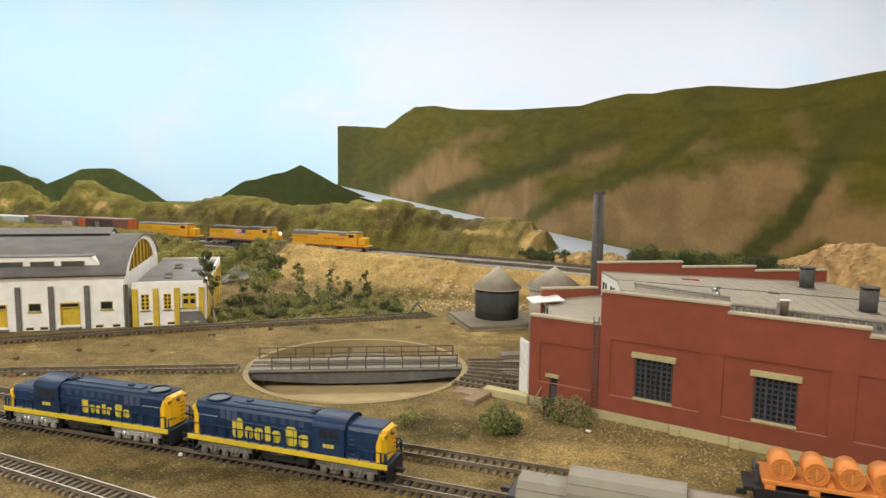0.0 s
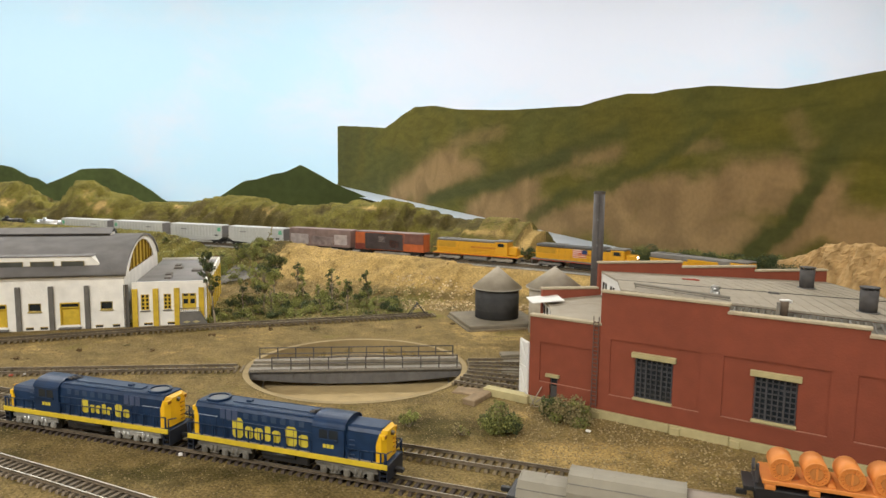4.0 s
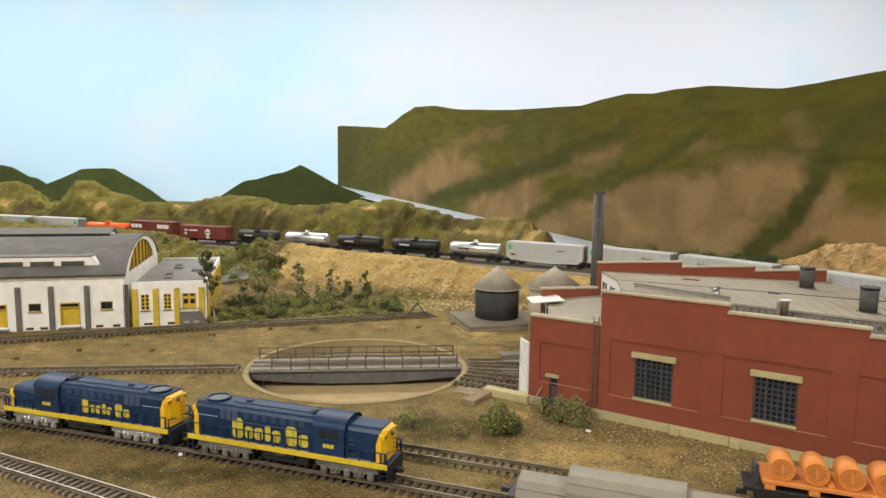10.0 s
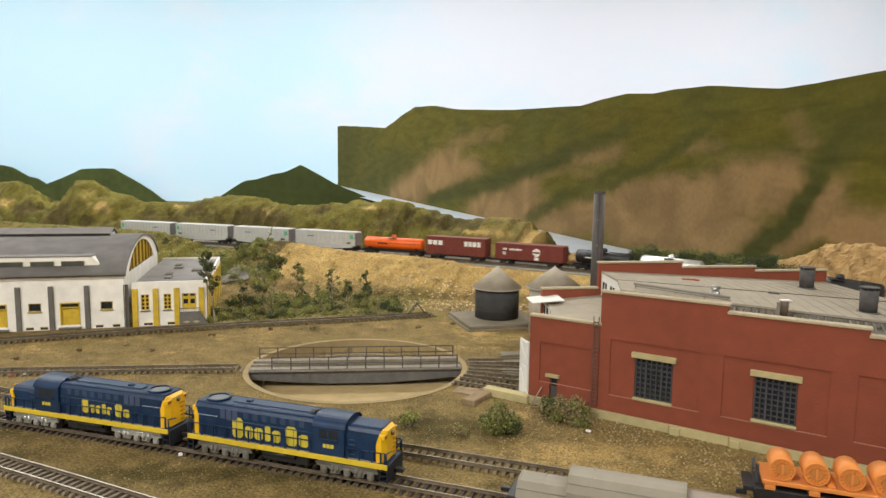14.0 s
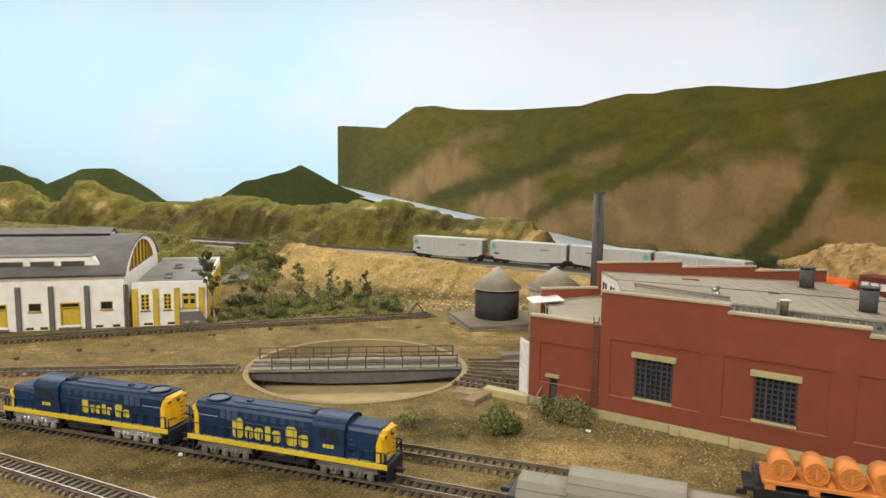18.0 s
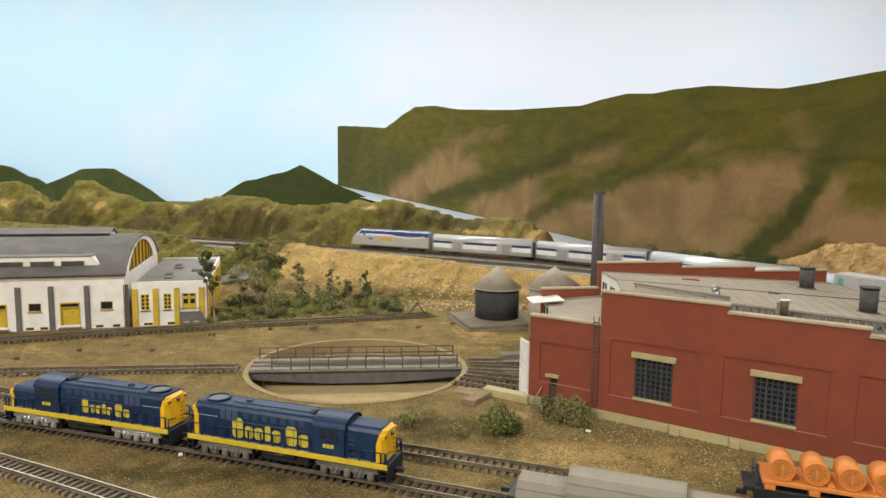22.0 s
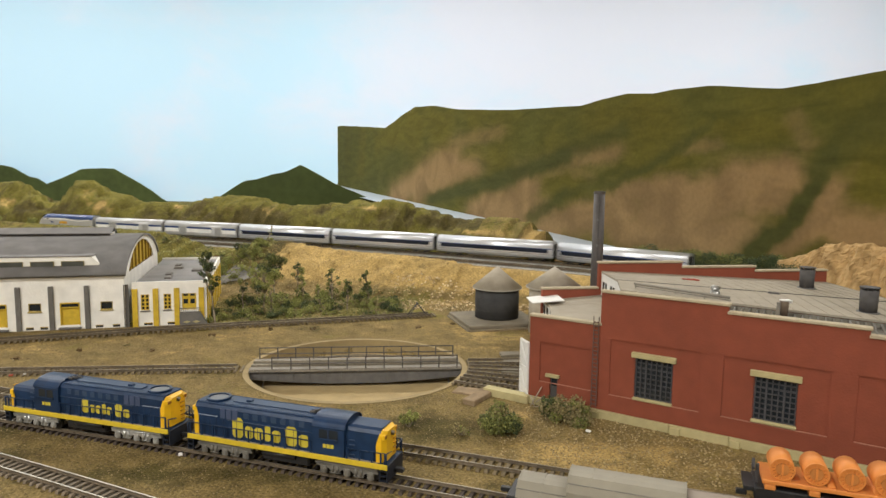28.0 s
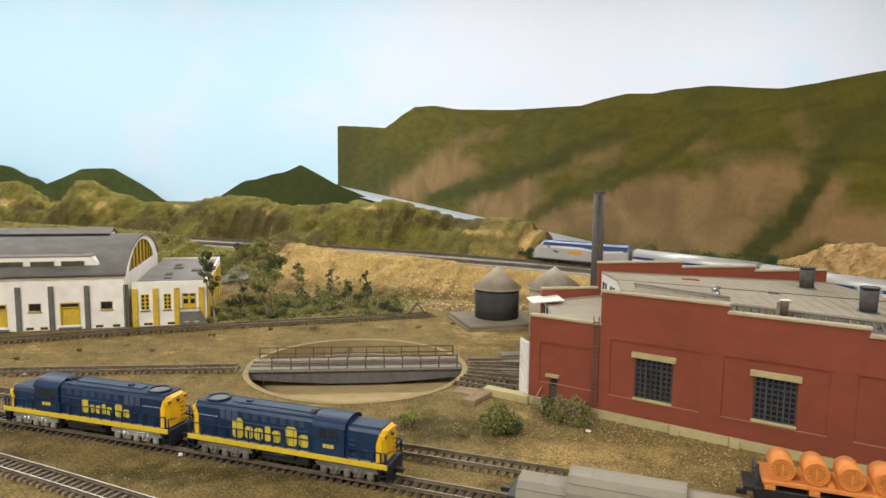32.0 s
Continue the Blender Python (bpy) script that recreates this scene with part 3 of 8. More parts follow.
tagged(sheet("ground", xs, ys, GROUND), "brown scenic soil with straw patches, painted-in shade, grassy banks and hills", "ground", kind="structure")


def ground_z(x, y):
    return float(ground_height(np.array([[x]]), np.array([[y]]))[0][0, 0])


# ---- painted hillside board, green cut-out hills, river ----
def board(name, p0, p1, base, profile, us, nv, material, paint, thick=0.006):
    """An upright board over the ground line p0 to p1; base and profile give its foot and top by the share of its length."""
    d = Vector((p1[0] - p0[0], p1[1] - p0[1], 0))
    length = d.length
    d.normalize()
    out = Vector((d.y, -d.x, 0))
    verts, cols, faces, along = [], [], [], []
    nu = len(us) - 1
    for side in (0, 1):
        for j in range(nv + 1):
            for i in range(nu + 1):
                u = us[i]
                b, t = base(u), profile(u)
                z = b + (t - b) * j / nv
                p = Vector((p0[0], p0[1], 0)) + d * (u * length) - out * (thick * side)
                verts.append((p.x, p.y, z))
                along.append((u * length, z, 0.0))
                cols.append((*paint(u * length, z), 1.0) if side == 0 else cols[j * (nu + 1) + i])
    w, m = nu + 1, (nu + 1) * (nv + 1)
    for j in range(nv):
        for i in range(nu):
            a = j * w + i
            faces.append((a, a + 1, a + w + 1, a + w))
            faces.append((m + a, m + a + w, m + a + w + 1, m + a + 1))
    for i in range(nu):
        faces.append((i, m + i, m + i + 1, i + 1))
        a = nv * w + i
        faces.append((a, a + 1, m + a + 1, m + a))
    for j in range(nv):
        a = j * w
        faces.append((a, a + w, m + a + w, m + a))
        a += nu
        faces.append((a, m + a, m + a + w, a + w))
    me = bpy.data.meshes.new(name)
    me.from_pydata(verts, [], faces)
    at = me.attributes.new("paint", "FLOAT_COLOR", "POINT")
    at.data.foreach_set("color", np.array(cols, np.float32).reshape(-1))
    at = me.attributes.new("brush", "FLOAT_VECTOR", "POINT")
    at.data.foreach_set("vector", np.array(along, np.float32).reshape(-1))
    me.materials.append(material)
    return new(name, me)


def strokes(u, z, rows):
    """The thickest of a set of brush strokes at a place: each from (u0, z0) to (u1, z1), with half widths along and up the board, and a strength."""
    best = 0.0
    for u0, z0, u1, z1, su, sz, a in rows:
        dx, dz, px_, pz = (u1 - u0) / su, (z1 - z0) / sz, (u - u0) / su, (z - z0) / sz
        t = max(0.0, min(1.0, (px_ * dx + pz * dz) / (dx * dx + dz * dz + 1e-9)))
        q = math.hypot(px_ - t * dx, pz - t * dz)
        if q < 3.0:
            best = max(best, a / (1 + 0.6 * q ** 3))
    return best


BROWN_FAR = [(0.816, 0.083, 1.198, 0.164, 0.099, 0.033, 1.0), (0.993, 0.081, 1.335, 0.156, 0.068, 0.025, 0.9), (1.08, 0.150, 1.233, 0.190, 0.058, 0.021, 0.7),
             (1.233, 0.210, 1.475, 0.225, 0.042, 0.017, 0.5), (1.40, 0.058, 1.601, 0.118, 0.063, 0.0285, 1.0), (1.457, 0.049, 1.667, 0.079, 0.051, 0.024, 1.0),
             (1.601, 0.128, 1.711, 0.150, 0.030, 0.015, 0.7), (1.663, 0.155, 1.871, 0.179, 0.027, 0.0147, 0.8), (1.738, 0.159, 1.807, 0.1315, 0.024, 0.013, 0.5),
             (1.688, 0.0545, 1.898, 0.091, 0.045, 0.0256, 1.0)]
BROWN_NEAR = [(1.897, 0.112, 2.016, 0.127, 0.026, 0.017, 0.9), (1.963, 0.087, 2.096, 0.115, 0.036, 0.0255, 1.1), (1.901, 0.058, 2.142, 0.072, 0.031, 0.022, 1.0),
              (2.103, 0.136, 2.182, 0.137, 0.025, 0.020, 1.0), (2.139, 0.111, 2.184, 0.119, 0.020, 0.016, 0.9), (2.023, 0.175, 2.081, 0.183, 0.014, 0.010, 0.5),
              (2.174, 0.062, 2.228, 0.0915, 0.014, 0.012, 1.0), (2.214, 0.0905, 2.249, 0.1325, 0.015, 0.014, 1.0), (2.246, 0.093, 2.314, 0.093, 0.019, 0.019, 1.0),
              (2.184, 0.200, 2.207, 0.178, 0.012, 0.0106, 0.45), (2.242, 0.1435, 2.26, 0.149, 0.008, 0.008, 0.6), (2.30, 0.08, 2.8, 0.09, 0.05, 0.03, 0.9)]
DARKS = [(1.103, 0.074, 1.531, 0.133, 0.038, 0.015, 0.9), (1.531, 0.133, 1.737, 0.173, 0.027, 0.0134, 0.85), (1.737, 0.173, 1.89, 0.207, 0.025, 0.014, 0.6),
         (0.424, 0.071, 0.786, 0.167, 0.158, 0.044, 0.6), (0.121, 0.062, 0.217, 0.2785, 0.168, 0.039, 0.45), (1.626, 0.0605, 1.723, 0.101, 0.022, 0.011, 0.7),
         (1.723, 0.101, 1.838, 0.1276, 0.018, 0.010, 0.6), (1.839, 0.119, 1.992, 0.164, 0.010, 0.0065, 0.6), (1.992, 0.164, 2.07, 0.208, 0.008, 0.0057, 0.6),
         (2.143, 0.054, 2.193, 0.095, 0.011, 0.0094, 1.0), (2.193, 0.095, 2.218, 0.132, 0.010, 0.009, 1.0), (2.218, 0.132, 2.231, 0.166, 0.012, 0.010, 0.8),
         (2.24, 0.1715, 2.287, 0.201, 0.020, 0.019, 0.55)]
OLIVES = [(2.26, 0.144, 2.29, 0.123, 0.014, 0.0134, 1.0), (1.684, 0.120, 1.808, 0.118, 0.028, 0.015, 0.9), (2.014, 0.157, 2.092, 0.156, 0.014, 0.010, 0.8),
          (2.061, 0.2015, 2.171, 0.189, 0.013, 0.0104, 0.8), (1.334, 0.1815, 1.478, 0.173, 0.040, 0.017, 0.7), (0.785, 0.252, 1.077, 0.252, 0.122, 0.039, 0.6),
          (1.861, 0.226, 1.964, 0.226, 0.039, 0.024, 0.7)]


def hillside(u, z):
    k = 1.0 if u < 1.6 else 0.5
    wu = u + 0.018 * k * nz(u, z, 5.0, 14 / k) + 0.010 * k * nz(u, z, 6.0, 45 / k)
    wz = z + 0.006 * nz(u, z, 8.0, 18 / k) + 0.003 * nz(u, z, 9.0, 60 / k)
    n = nz(u, z, 5.0, 9)
    dk = strokes(wu, wz, DARKS)
    r = max(strokes(wu, wz, BROWN_FAR if u < 1.8 else BROWN_NEAR), strokes(wu, wz, BROWN_NEAR if u < 1.8 else BROWN_FAR))
    g = strokes(wu, wz, OLIVES)
    r = r * (1 - 0.75 * dk) * (1 - 0.6 * g) + 0.10 * n
    return max(0, min(1, r)), max(0, min(1, 0.30 + 0.7 * g - n)), max(0, min(1, dk * 0.9 - 0.2 * n))


def hill_top(u):
    u = u * 2.9
    return float(np.interp(u, [0, 0.08, 0.46, 0.68, 0.76, 0.84, 0.96, 1.1, 1.26, 1.54, 1.78, 1.83, 1.9, 1.96, 2.0, 2.06, 2.17, 2.21, 2.27, 2.4, 2.9],
                           [0.325, 0.323, 0.296, 0.280, 0.292, 0.306, 0.320, 0.312, 0.289, 0.265, 0.252, 0.256, 0.259, 0.252, 0.254, 0.252, 0.236, 0.236, 0.240, 0.246, 0.24])) + 0.0015 * nz(u, 0, 2, 12)


HILL_STEPS = np.concatenate([np.linspace(0, 1.6, 150)[:-1], np.linspace(1.6, 2.35, 300)[:-1], np.linspace(2.35, 2.9, 30)]) / 2.9
BP1 = (-0.4373 + 0.3697 * 2.9, 2.75 - 0.9292 * 2.9)
tagged(board("painted_hill_board", BP0, BP1, lambda u: max(0.02, 0.0835 - 0.0265 * u * 2.9 - 0.003), hill_top, HILL_STEPS, 76, BOARD, hillside),
       "upright hillside board painted olive green with bare brown slopes", "scenery board")


def cut_hill(y, pts, foot, label):
    bm = bmesh.new()
    xs_ = np.linspace(pts[0][0], pts[-1][0], 60)
    zs_ = np.interp(xs_, [p[0] for p in pts], [p[1] for p in pts])
    out = [(float(x), float(z) + 0.0015 * nz(x, y, 0, 40)) for x, z in zip(xs_, zs_)]
    prism(bm, [(pts[0][0], foot)] + out + [(pts[-1][0], foot)], y, y + 0.012)
    return tagged(part("cutout_hill", bm, CUTOUT), label, "scenery board", "green cut-out hills")


cut_hill(2.9, [(-2.3, 0.11), (-2.1, 0.15), (-1.93, 0.152), (-1.88, 0.142), (-1.81, 0.103), (-1.77, 0.095), (-1.731, 0.069), (-1.67, 0.03)], -0.1, "dark green hill cut-out before the painted sky")
cut_hill(2.87, [(-1.80, 0.03), (-1.731, 0.066), (-1.661, 0.092), (-1.60, 0.118), (-1.56, 0.139), (-1.49, 0.142), (-1.425, 0.143), (-1.33, 0.090), (-1.268, 0.052), (-1.22, 0.016), (-1.17, -0.01), (-1.12, -0.002), (-1.04, -0.02)], -0.1, "dark green round-topped hill cut-out before the sky")
cut_hill(2.0, [(-0.72, 0.035), (-0.672, 0.063), (-0.603, 0.108), (-0.56, 0.116), (-0.518, 0.129), (-0.47, 0.140), (-0.43, 0.160), (-0.366, 0.126), (-0.315, 0.098), (-0.26, 0.078), (-0.205, 0.052), (-0.17, 0.04)], -0.1, "dark green peaked hill cut-out")

bm = bmesh.new()
river = []
for i in range(41):
    t = i / 40
    # along the board's foot, narrowing into the distance
    bxp, byp = BP0[0] + (0.3697 * 2.15) * t, BP0[1] - (0.9292 * 2.15) * t
    zz = 0.029 + 0.0295 * max(0, byp - 0.97) + 0.0035
    wd = 0.004 + 0.072 * min(1, t / 0.32) + 0.10 * max(0, t - 0.45)
    river.append((bm.verts.new((bxp + 0.004, byp - 0.002, zz)), bm.verts.new((bxp - wd, byp - 0.08 - 0.05 * t, zz))))
for a, b in zip(river, river[1:]):
    bm.faces.new((a[0], a[1], b[1], b[0]))
bmesh.ops.recalc_face_normals(bm, faces=bm.faces)
tagged(part("water_river", bm, WATER), "pale blue river at the foot of the painted hillside", "water", kind="structure")


# ---- tracks ----
def polyline(pts, step):
    """Points at even steps along a smooth line through pts, with headings."""
    P = np.array(pts, float)
    d = np.concatenate([[0], np.cumsum(np.hypot(*np.diff(P, axis=0).T[:2]))])
    q = np.arange(0, d[-1], step)
    x, y, z = (np.interp(q, d, P[:, k]) for k in range(3))
    if len(pts) > 2:
        k = 15
        for a in (x, y, z):
            pad = np.concatenate([2 * a[0] - a[k:0:-1], a, 2 * a[-1] - a[-2:-k - 2:-1]])
            a[:] = np.convolve(pad, np.ones(2 * k + 1) / (2 * k + 1), "valid")
    h = np.arctan2(np.gradient(y), np.gradient(x))
    return x, y, z, h


def rail_mesh(x, y, z, h, side, top=0.0016, half=0.00034, base=0.0006):
    bm = bmesh.new()
    prev = None
    for a, b, c, t in zip(x, y, z, h):
        nx, ny = -math.sin(t), math.cos(t)
        ring = []
        for o, dz in ((-base, 0.0), (-base, 0.0004), (-half * 0.6, 0.0006), (-half, top - 0.0004), (-half, top), (half, top), (half, top - 0.0004), (half * 0.6, 0.0006), (base, 0.0004), (base, 0.0)):
            oo = side * 0.0046 + o
            ring.append(bm.verts.new((a + nx * oo, b + ny * oo, c + dz)))
        if prev:
            for i in range(9):
                bm.faces.new((prev[i], ring[i], ring[i + 1], prev[i + 1])).material_index = 0 if i == 4 else 1
        prev = ring
    bmesh.ops.recalc_face_normals(bm, faces=bm.faces)
    return bm


def tie_verts():
    bm = bmesh.new()
    bx(bm, -0.0009, 0.0009, -0.0075, 0.0075, 0, 0.0013, 0, 0.93)
    me = bpy.data.meshes.new("tie")
    bm.to_mesh(me)
    bm.free()
    return me


def track(pts, label, rail=RAIL, tie=TIE, single=True, step=0.0042, group="yard tracks", bed=None, seed=0, rise=0.0016, half_bed=0.0092):
    """pts: x, y and the height of the ties' foot. single: each tie is a part of its own."""
    rnd = random.Random(seed)
    t = thing("track", label, "railway track", None, group)
    x, y, z, h = polyline(pts, step)
    for side in (-1, 1):
        part("rail", rail_mesh(x[::2], y[::2], z[::2] + 0.0013, h[::2], side, rise), [rail, RAIL_WEB], t)
    if bed:
        bm = bmesh.new()
        rows = []
        for a, b, c, g in zip(x[::3], y[::3], z[::3], h[::3]):
            nx, ny = -math.sin(g), math.cos(g)
            rows.append([bm.verts.new((a + nx * o, b + ny * o, c + dz)) for o, dz in ((-half_bed - 0.0043, -0.004), (-half_bed, 0.0004), (half_bed, 0.0004), (half_bed + 0.0043, -0.004))])
        for a, b in zip(rows, rows[1:]):
            for i in range(3):
                bm.faces.new((a[i], b[i], b[i + 1], a[i + 1]))
        bmesh.ops.recalc_face_normals(bm, faces=bm.faces)
        part("ballast", bm, bed, t)
    if single:
        me = tie_verts()
        me.materials.append(tie)
        for a, b, c, g in zip(x, y, z, h):
            share("tie", me, t, pose(a, b, c - 0.0002 * rnd.random(), 0, 0, math.degrees(g) + rnd.uniform(-1.5, 1.5)))
    else:
        vs, fs = [], []
        for a, b, c, g in zip(x, y, z, h):
            k = len(vs)
            for zz, q in ((0, 1.0), (0.0013, 0.93)):
                for u, v in ((-0.0010, -0.0078), (0.0010, -0.0078), (0.0010, 0.0078), (-0.0010, 0.0078)):
                    u, v = u * q, v * q
                    vs.append((a + u * math.cos(g) - v * math.sin(g), b + u * math.sin(g) + v * math.cos(g), c + zz))
            fs += [tuple(k + i for i in q) for q in ((4, 5, 6, 7), (0, 1, 5, 4), (1, 2, 6, 5), (2, 3, 7, 6), (3, 0, 4, 7))]
        me = bpy.data.meshes.new("ties")
        me.from_pydata(vs, [], fs)
        me.materials.append(tie)
        o = new("ties", me)
        o.parent = t
        tagged(o, kind="stuff")
    return t


A_LINE = [(-0.52, 0.4375), (-0.33, 0.380), (-0.227, 0.3483), (-0.125, 0.3173), (-0.0202, 0.2823), (0.06, 0.2535), (0.20, 0.2035), (0.5, 0.095)]
B_LINE = [(-0.55, 0.480), (-0.27, 0.394), (-0.015, 0.3160), (0.0057, 0.3088), (0.06, 0.2893), (0.16, 0.2535), (0.5, 0.13)]
C_LINE = [(-0.62, 0.404), (-0.40, 0.4255), (-0.137, 0.4525)]
D_LINE = [(-0.62, 0.415), (-0.45, 0.473), (-0.345, 0.518), (-0.271, 0.5495), (-0.206, 0.5745), (-0.142, 0.5925), (-0.044, 0.6245), (-0.008, 0.637)]
E_LINE = [(-0.62, 0.452), (-0.40, 0.376), (-0.2067, 0.298), (-0.126, 0.2605), (0.06, 0.176), (0.5, -0.02)]


def level(line, z=0.0016):
    return [(x, y, z) for x, y in line]


track(level(A_LINE), "weathered track under the blue locomotives", tie=TIE, seed=1)
track(level(B_LINE), "weathered track half sunk in brown soil", tie=TIE_OLD, seed=2)
track(level(C_LINE), "rusty track leading onto the turntable", tie=TIE_OLD, seed=3)
track(level(D_LINE, 0.0021), "rusty spur track before the white freight house", tie=TIE_OLD, seed=4)
track(level(E_LINE), "track with bright polished rails and dark ties", rail=RAIL_BRIGHT, tie=TIE_TAN, seed=5, bed=SOOT, half_bed=0.0046)
HOUSE = (-0.062, 0.468)
for i, ang in enumerate((-27.5, -17.1, -6.7, 3.7)):
    c, s = math.cos(math.radians(ang)), math.sin(math.radians(ang))
    track([(HOUSE[0] + c * r, HOUSE[1] + s * r, 0.0016) for r in (0.082, 0.2)], "short rusty track from turntable into the engine house", tie=TIE_OLD, group="roundhouse tracks", seed=10 + i)
for off, zr, nm in ((0.0, Z_BACK, "rear main line track on grey ballast"), (GAP, Z_FRONT, "front main line track on grey ballast")):
    pts = [(*on_line(s, off)[:2], zr - 0.0033 + float((grade_front if off else grade)(s))) for s in np.arange(-2.35, 5.1, 0.02)]
    track(pts, nm, rail=RAIL, tie=TIE_GREY, single=False, group="main line tracks", bed=BALLAST, rise=0.002)


# ---- turntable ----
def ring_mesh(r0, r1, z0, z1, n=96, bevel=0.0):
    bm = bmesh.new()
    prof = [(r0, z0), (r0, z1), (r1, z1), (r1, z0)]
    rings = [[bm.verts.new((r * math.cos(2 * math.pi * i / n), r * math.sin(2 * math.pi * i / n), z)) for r, z in prof] for i in range(n)]
    for i in range(n):
        a, b = rings[i], rings[(i + 1) % n]
        for k in range(4):
            f = bm.faces.new((a[k], b[k], b[(k + 1) % 4], a[(k + 1) % 4]))
    bmesh.ops.recalc_face_normals(bm, faces=bm.faces)
    return bm


pit = thing("turntable_pit", "round tan concrete turntable pit with a raised rim", "turntable pit", pose(TT[0], TT[1], 0))
part("rim", ring_mesh(0.0752, 0.0790, -0.014, 0.0019), CONCRETE, pit, "tan concrete coping ring")
bm = bmesh.new()
cyl(bm, (0, 0, -0.016), (0, 0, -0.0095), 0.0750, n=96, smooth=False)
part("floor", bm, PIT, pit, "sandy pit floor")
part("ring_rail", ring_mesh(0.0655, 0.0662, -0.0095, -0.0078), RAIL, pit)
bm = bmesh.new()
cyl(bm, (0, 0, -0.0095), (0, 0, -0.006), 0.007, 0.005, n=20)
part("pivot", bm, STEEL_DARK, pit)

tb = thing("turntable_bridge", "grey plate-girder turntable bridge with handrails", "turntable", pose(TT[0], TT[1], 0, 0, 0, 5.8))
BL, BW = 0.0735, 0.0135
for sgn in (-1, 1):
    bm = bmesh.new()
    prism(bm, [(-BL, 0.0015), (BL, 0.0015), (BL, -0.0035), (0.045, -0.0058), (0.02, -0.0072), (-0.02, -0.0072), (-0.045, -0.0058), (-BL, -0.0035)], sgn * 0.0108 - 0.0006, sgn * 0.0108 + 0.0006)
    g = part("girder", bm, STEEL_GREY, tb)
    for k in range(13):
        x = -0.066 + k * 0.011
        dep = np.interp(abs(x), [0.02, 0.045, 0.0715], [-0.0072, -0.0058, -0.0035])
        part("stiffener", box(x - 0.0004, x + 0.0004, sgn * 0.0117 - 0.0004, sgn * 0.0117 + 0.0004, dep, 0.0012), STEEL_GREY, g)
    part("flange", box(-BL, BL, sgn * 0.0108 - 0.002, sgn * 0.0108 + 0.002, 0.0015, 0.0022), STEEL_GREY, tb)
me = bpy.data.meshes.new("deck_board")
bm = box(-0.00155, 0.00155, -BW, BW, 0.0023, 0.0035)
bm.to_mesh(me)
bm.free()
me.materials.append(DECK)
for k in range(43):
    share("deck_board", me, tb, pose(-0.0722 + k * 0.00344, 0, 0, 0, 0, 0))
for sgn in (-1, 1):
    part("rail", box(-BL, BL, sgn * 0.0046 - 0.0005, sgn * 0.0046 + 0.0005, 0.0035, 0.0052), RAIL, tb)
    part("walkway", box(-BL, BL, sgn * 0.0105 - 0.0028, sgn * 0.0105 + 0.0028, 0.0036, 0.0042), DECK, tb)
for sgn in (-1, 1):
    RAILING = mat("dark_railing", (0.085, 0.075, 0.068), 0.7)
    x0 = -0.058 if sgn < 0 else -0.0705
    n = 11 if sgn < 0 else 12
    x1 = 0.0705
    hr = thing("handrail", "thin dark grey handrail", "railing")
    hr.parent = tb
    for h in (0.0080, 0.0124):
        part("rail", rod((x0, sgn * 0.0130, h), (x1, sgn * 0.0130, h), 0.00044), RAILING, hr)
    for k in range(n):
        x = x0 + (x1 - x0) * k / (n - 1)
        part("post", box(x - 0.0004, x + 0.0004, sgn * 0.0130 - 0.0003, sgn * 0.0130 + 0.0003, 0.0035, 0.0127), RAILING, hr)
    del hr["category"]

# ---- red roundhouse ----
HA0, HA1 = -32.7, 9.0
R0, R1, R2, R3, R4 = 0.1373, 0.181, 0.248, 0.3095, 0.372
H0, H1, H2, H3 = 0.0552, 0.0743, 0.0703, 0.0668
house = thing("roundhouse", "oxide-red four-stall locomotive roundhouse with tan copings", "roundhouse", pose(HOUSE[0], HOUSE[1], 0))


def polar(r, ang, z=0.0):
    return Vector((r * math.cos(math.radians(ang)), r * math.sin(math.radians(ang)), z))


def radial(ang):
    """A frame whose x runs outwards along a stall's side, y to its left."""
    return Matrix.Rotation(math.radians(ang), 4, "Z")


def wall_part(name, m, parent, frame_m, x0, x1, y0, y1, z0, z1, label="", bevel=0.0):
    bm = bmesh.new()
    bx(bm, x0, x1, y0, y1, z0, z1, bevel, m=frame_m)
    bmesh.ops.recalc_face_normals(bm, faces=bm.faces)
    return part(name, bm, m, parent, label)


def grid_wall(name, frame_m, xs_, zs_, holes, y0, y1, material, parent):
    """A wall with openings: a slab for each cell of the grid that no hole takes."""
    bm = bmesh.new()
    for i in range(len(xs_) - 1):
        for j in range(len(zs_) - 1):
            cx, cz = (xs_[i] + xs_[i + 1]) / 2, (zs_[j] + zs_[j + 1]) / 2
            if any(a < cx < b and c < cz < d for a, b, c, d in holes):
                continue
            bx(bm, xs_[i], xs_[i + 1], y0, y1, zs_[j], zs_[j + 1], m=frame_m)
    bmesh.ops.remove_doubles(bm, verts=bm.verts, dist=1e-6)
    bmesh.ops.recalc_face_normals(bm, faces=bm.faces)
    return part(name, bm, material, parent)


FA = radial(HA0)
WT = 0.003
BASE = 0.0062
sections = [(R0, R1, H0), (R1, R2, H1), (R2, R3, H2), (R3, R4, H3)]
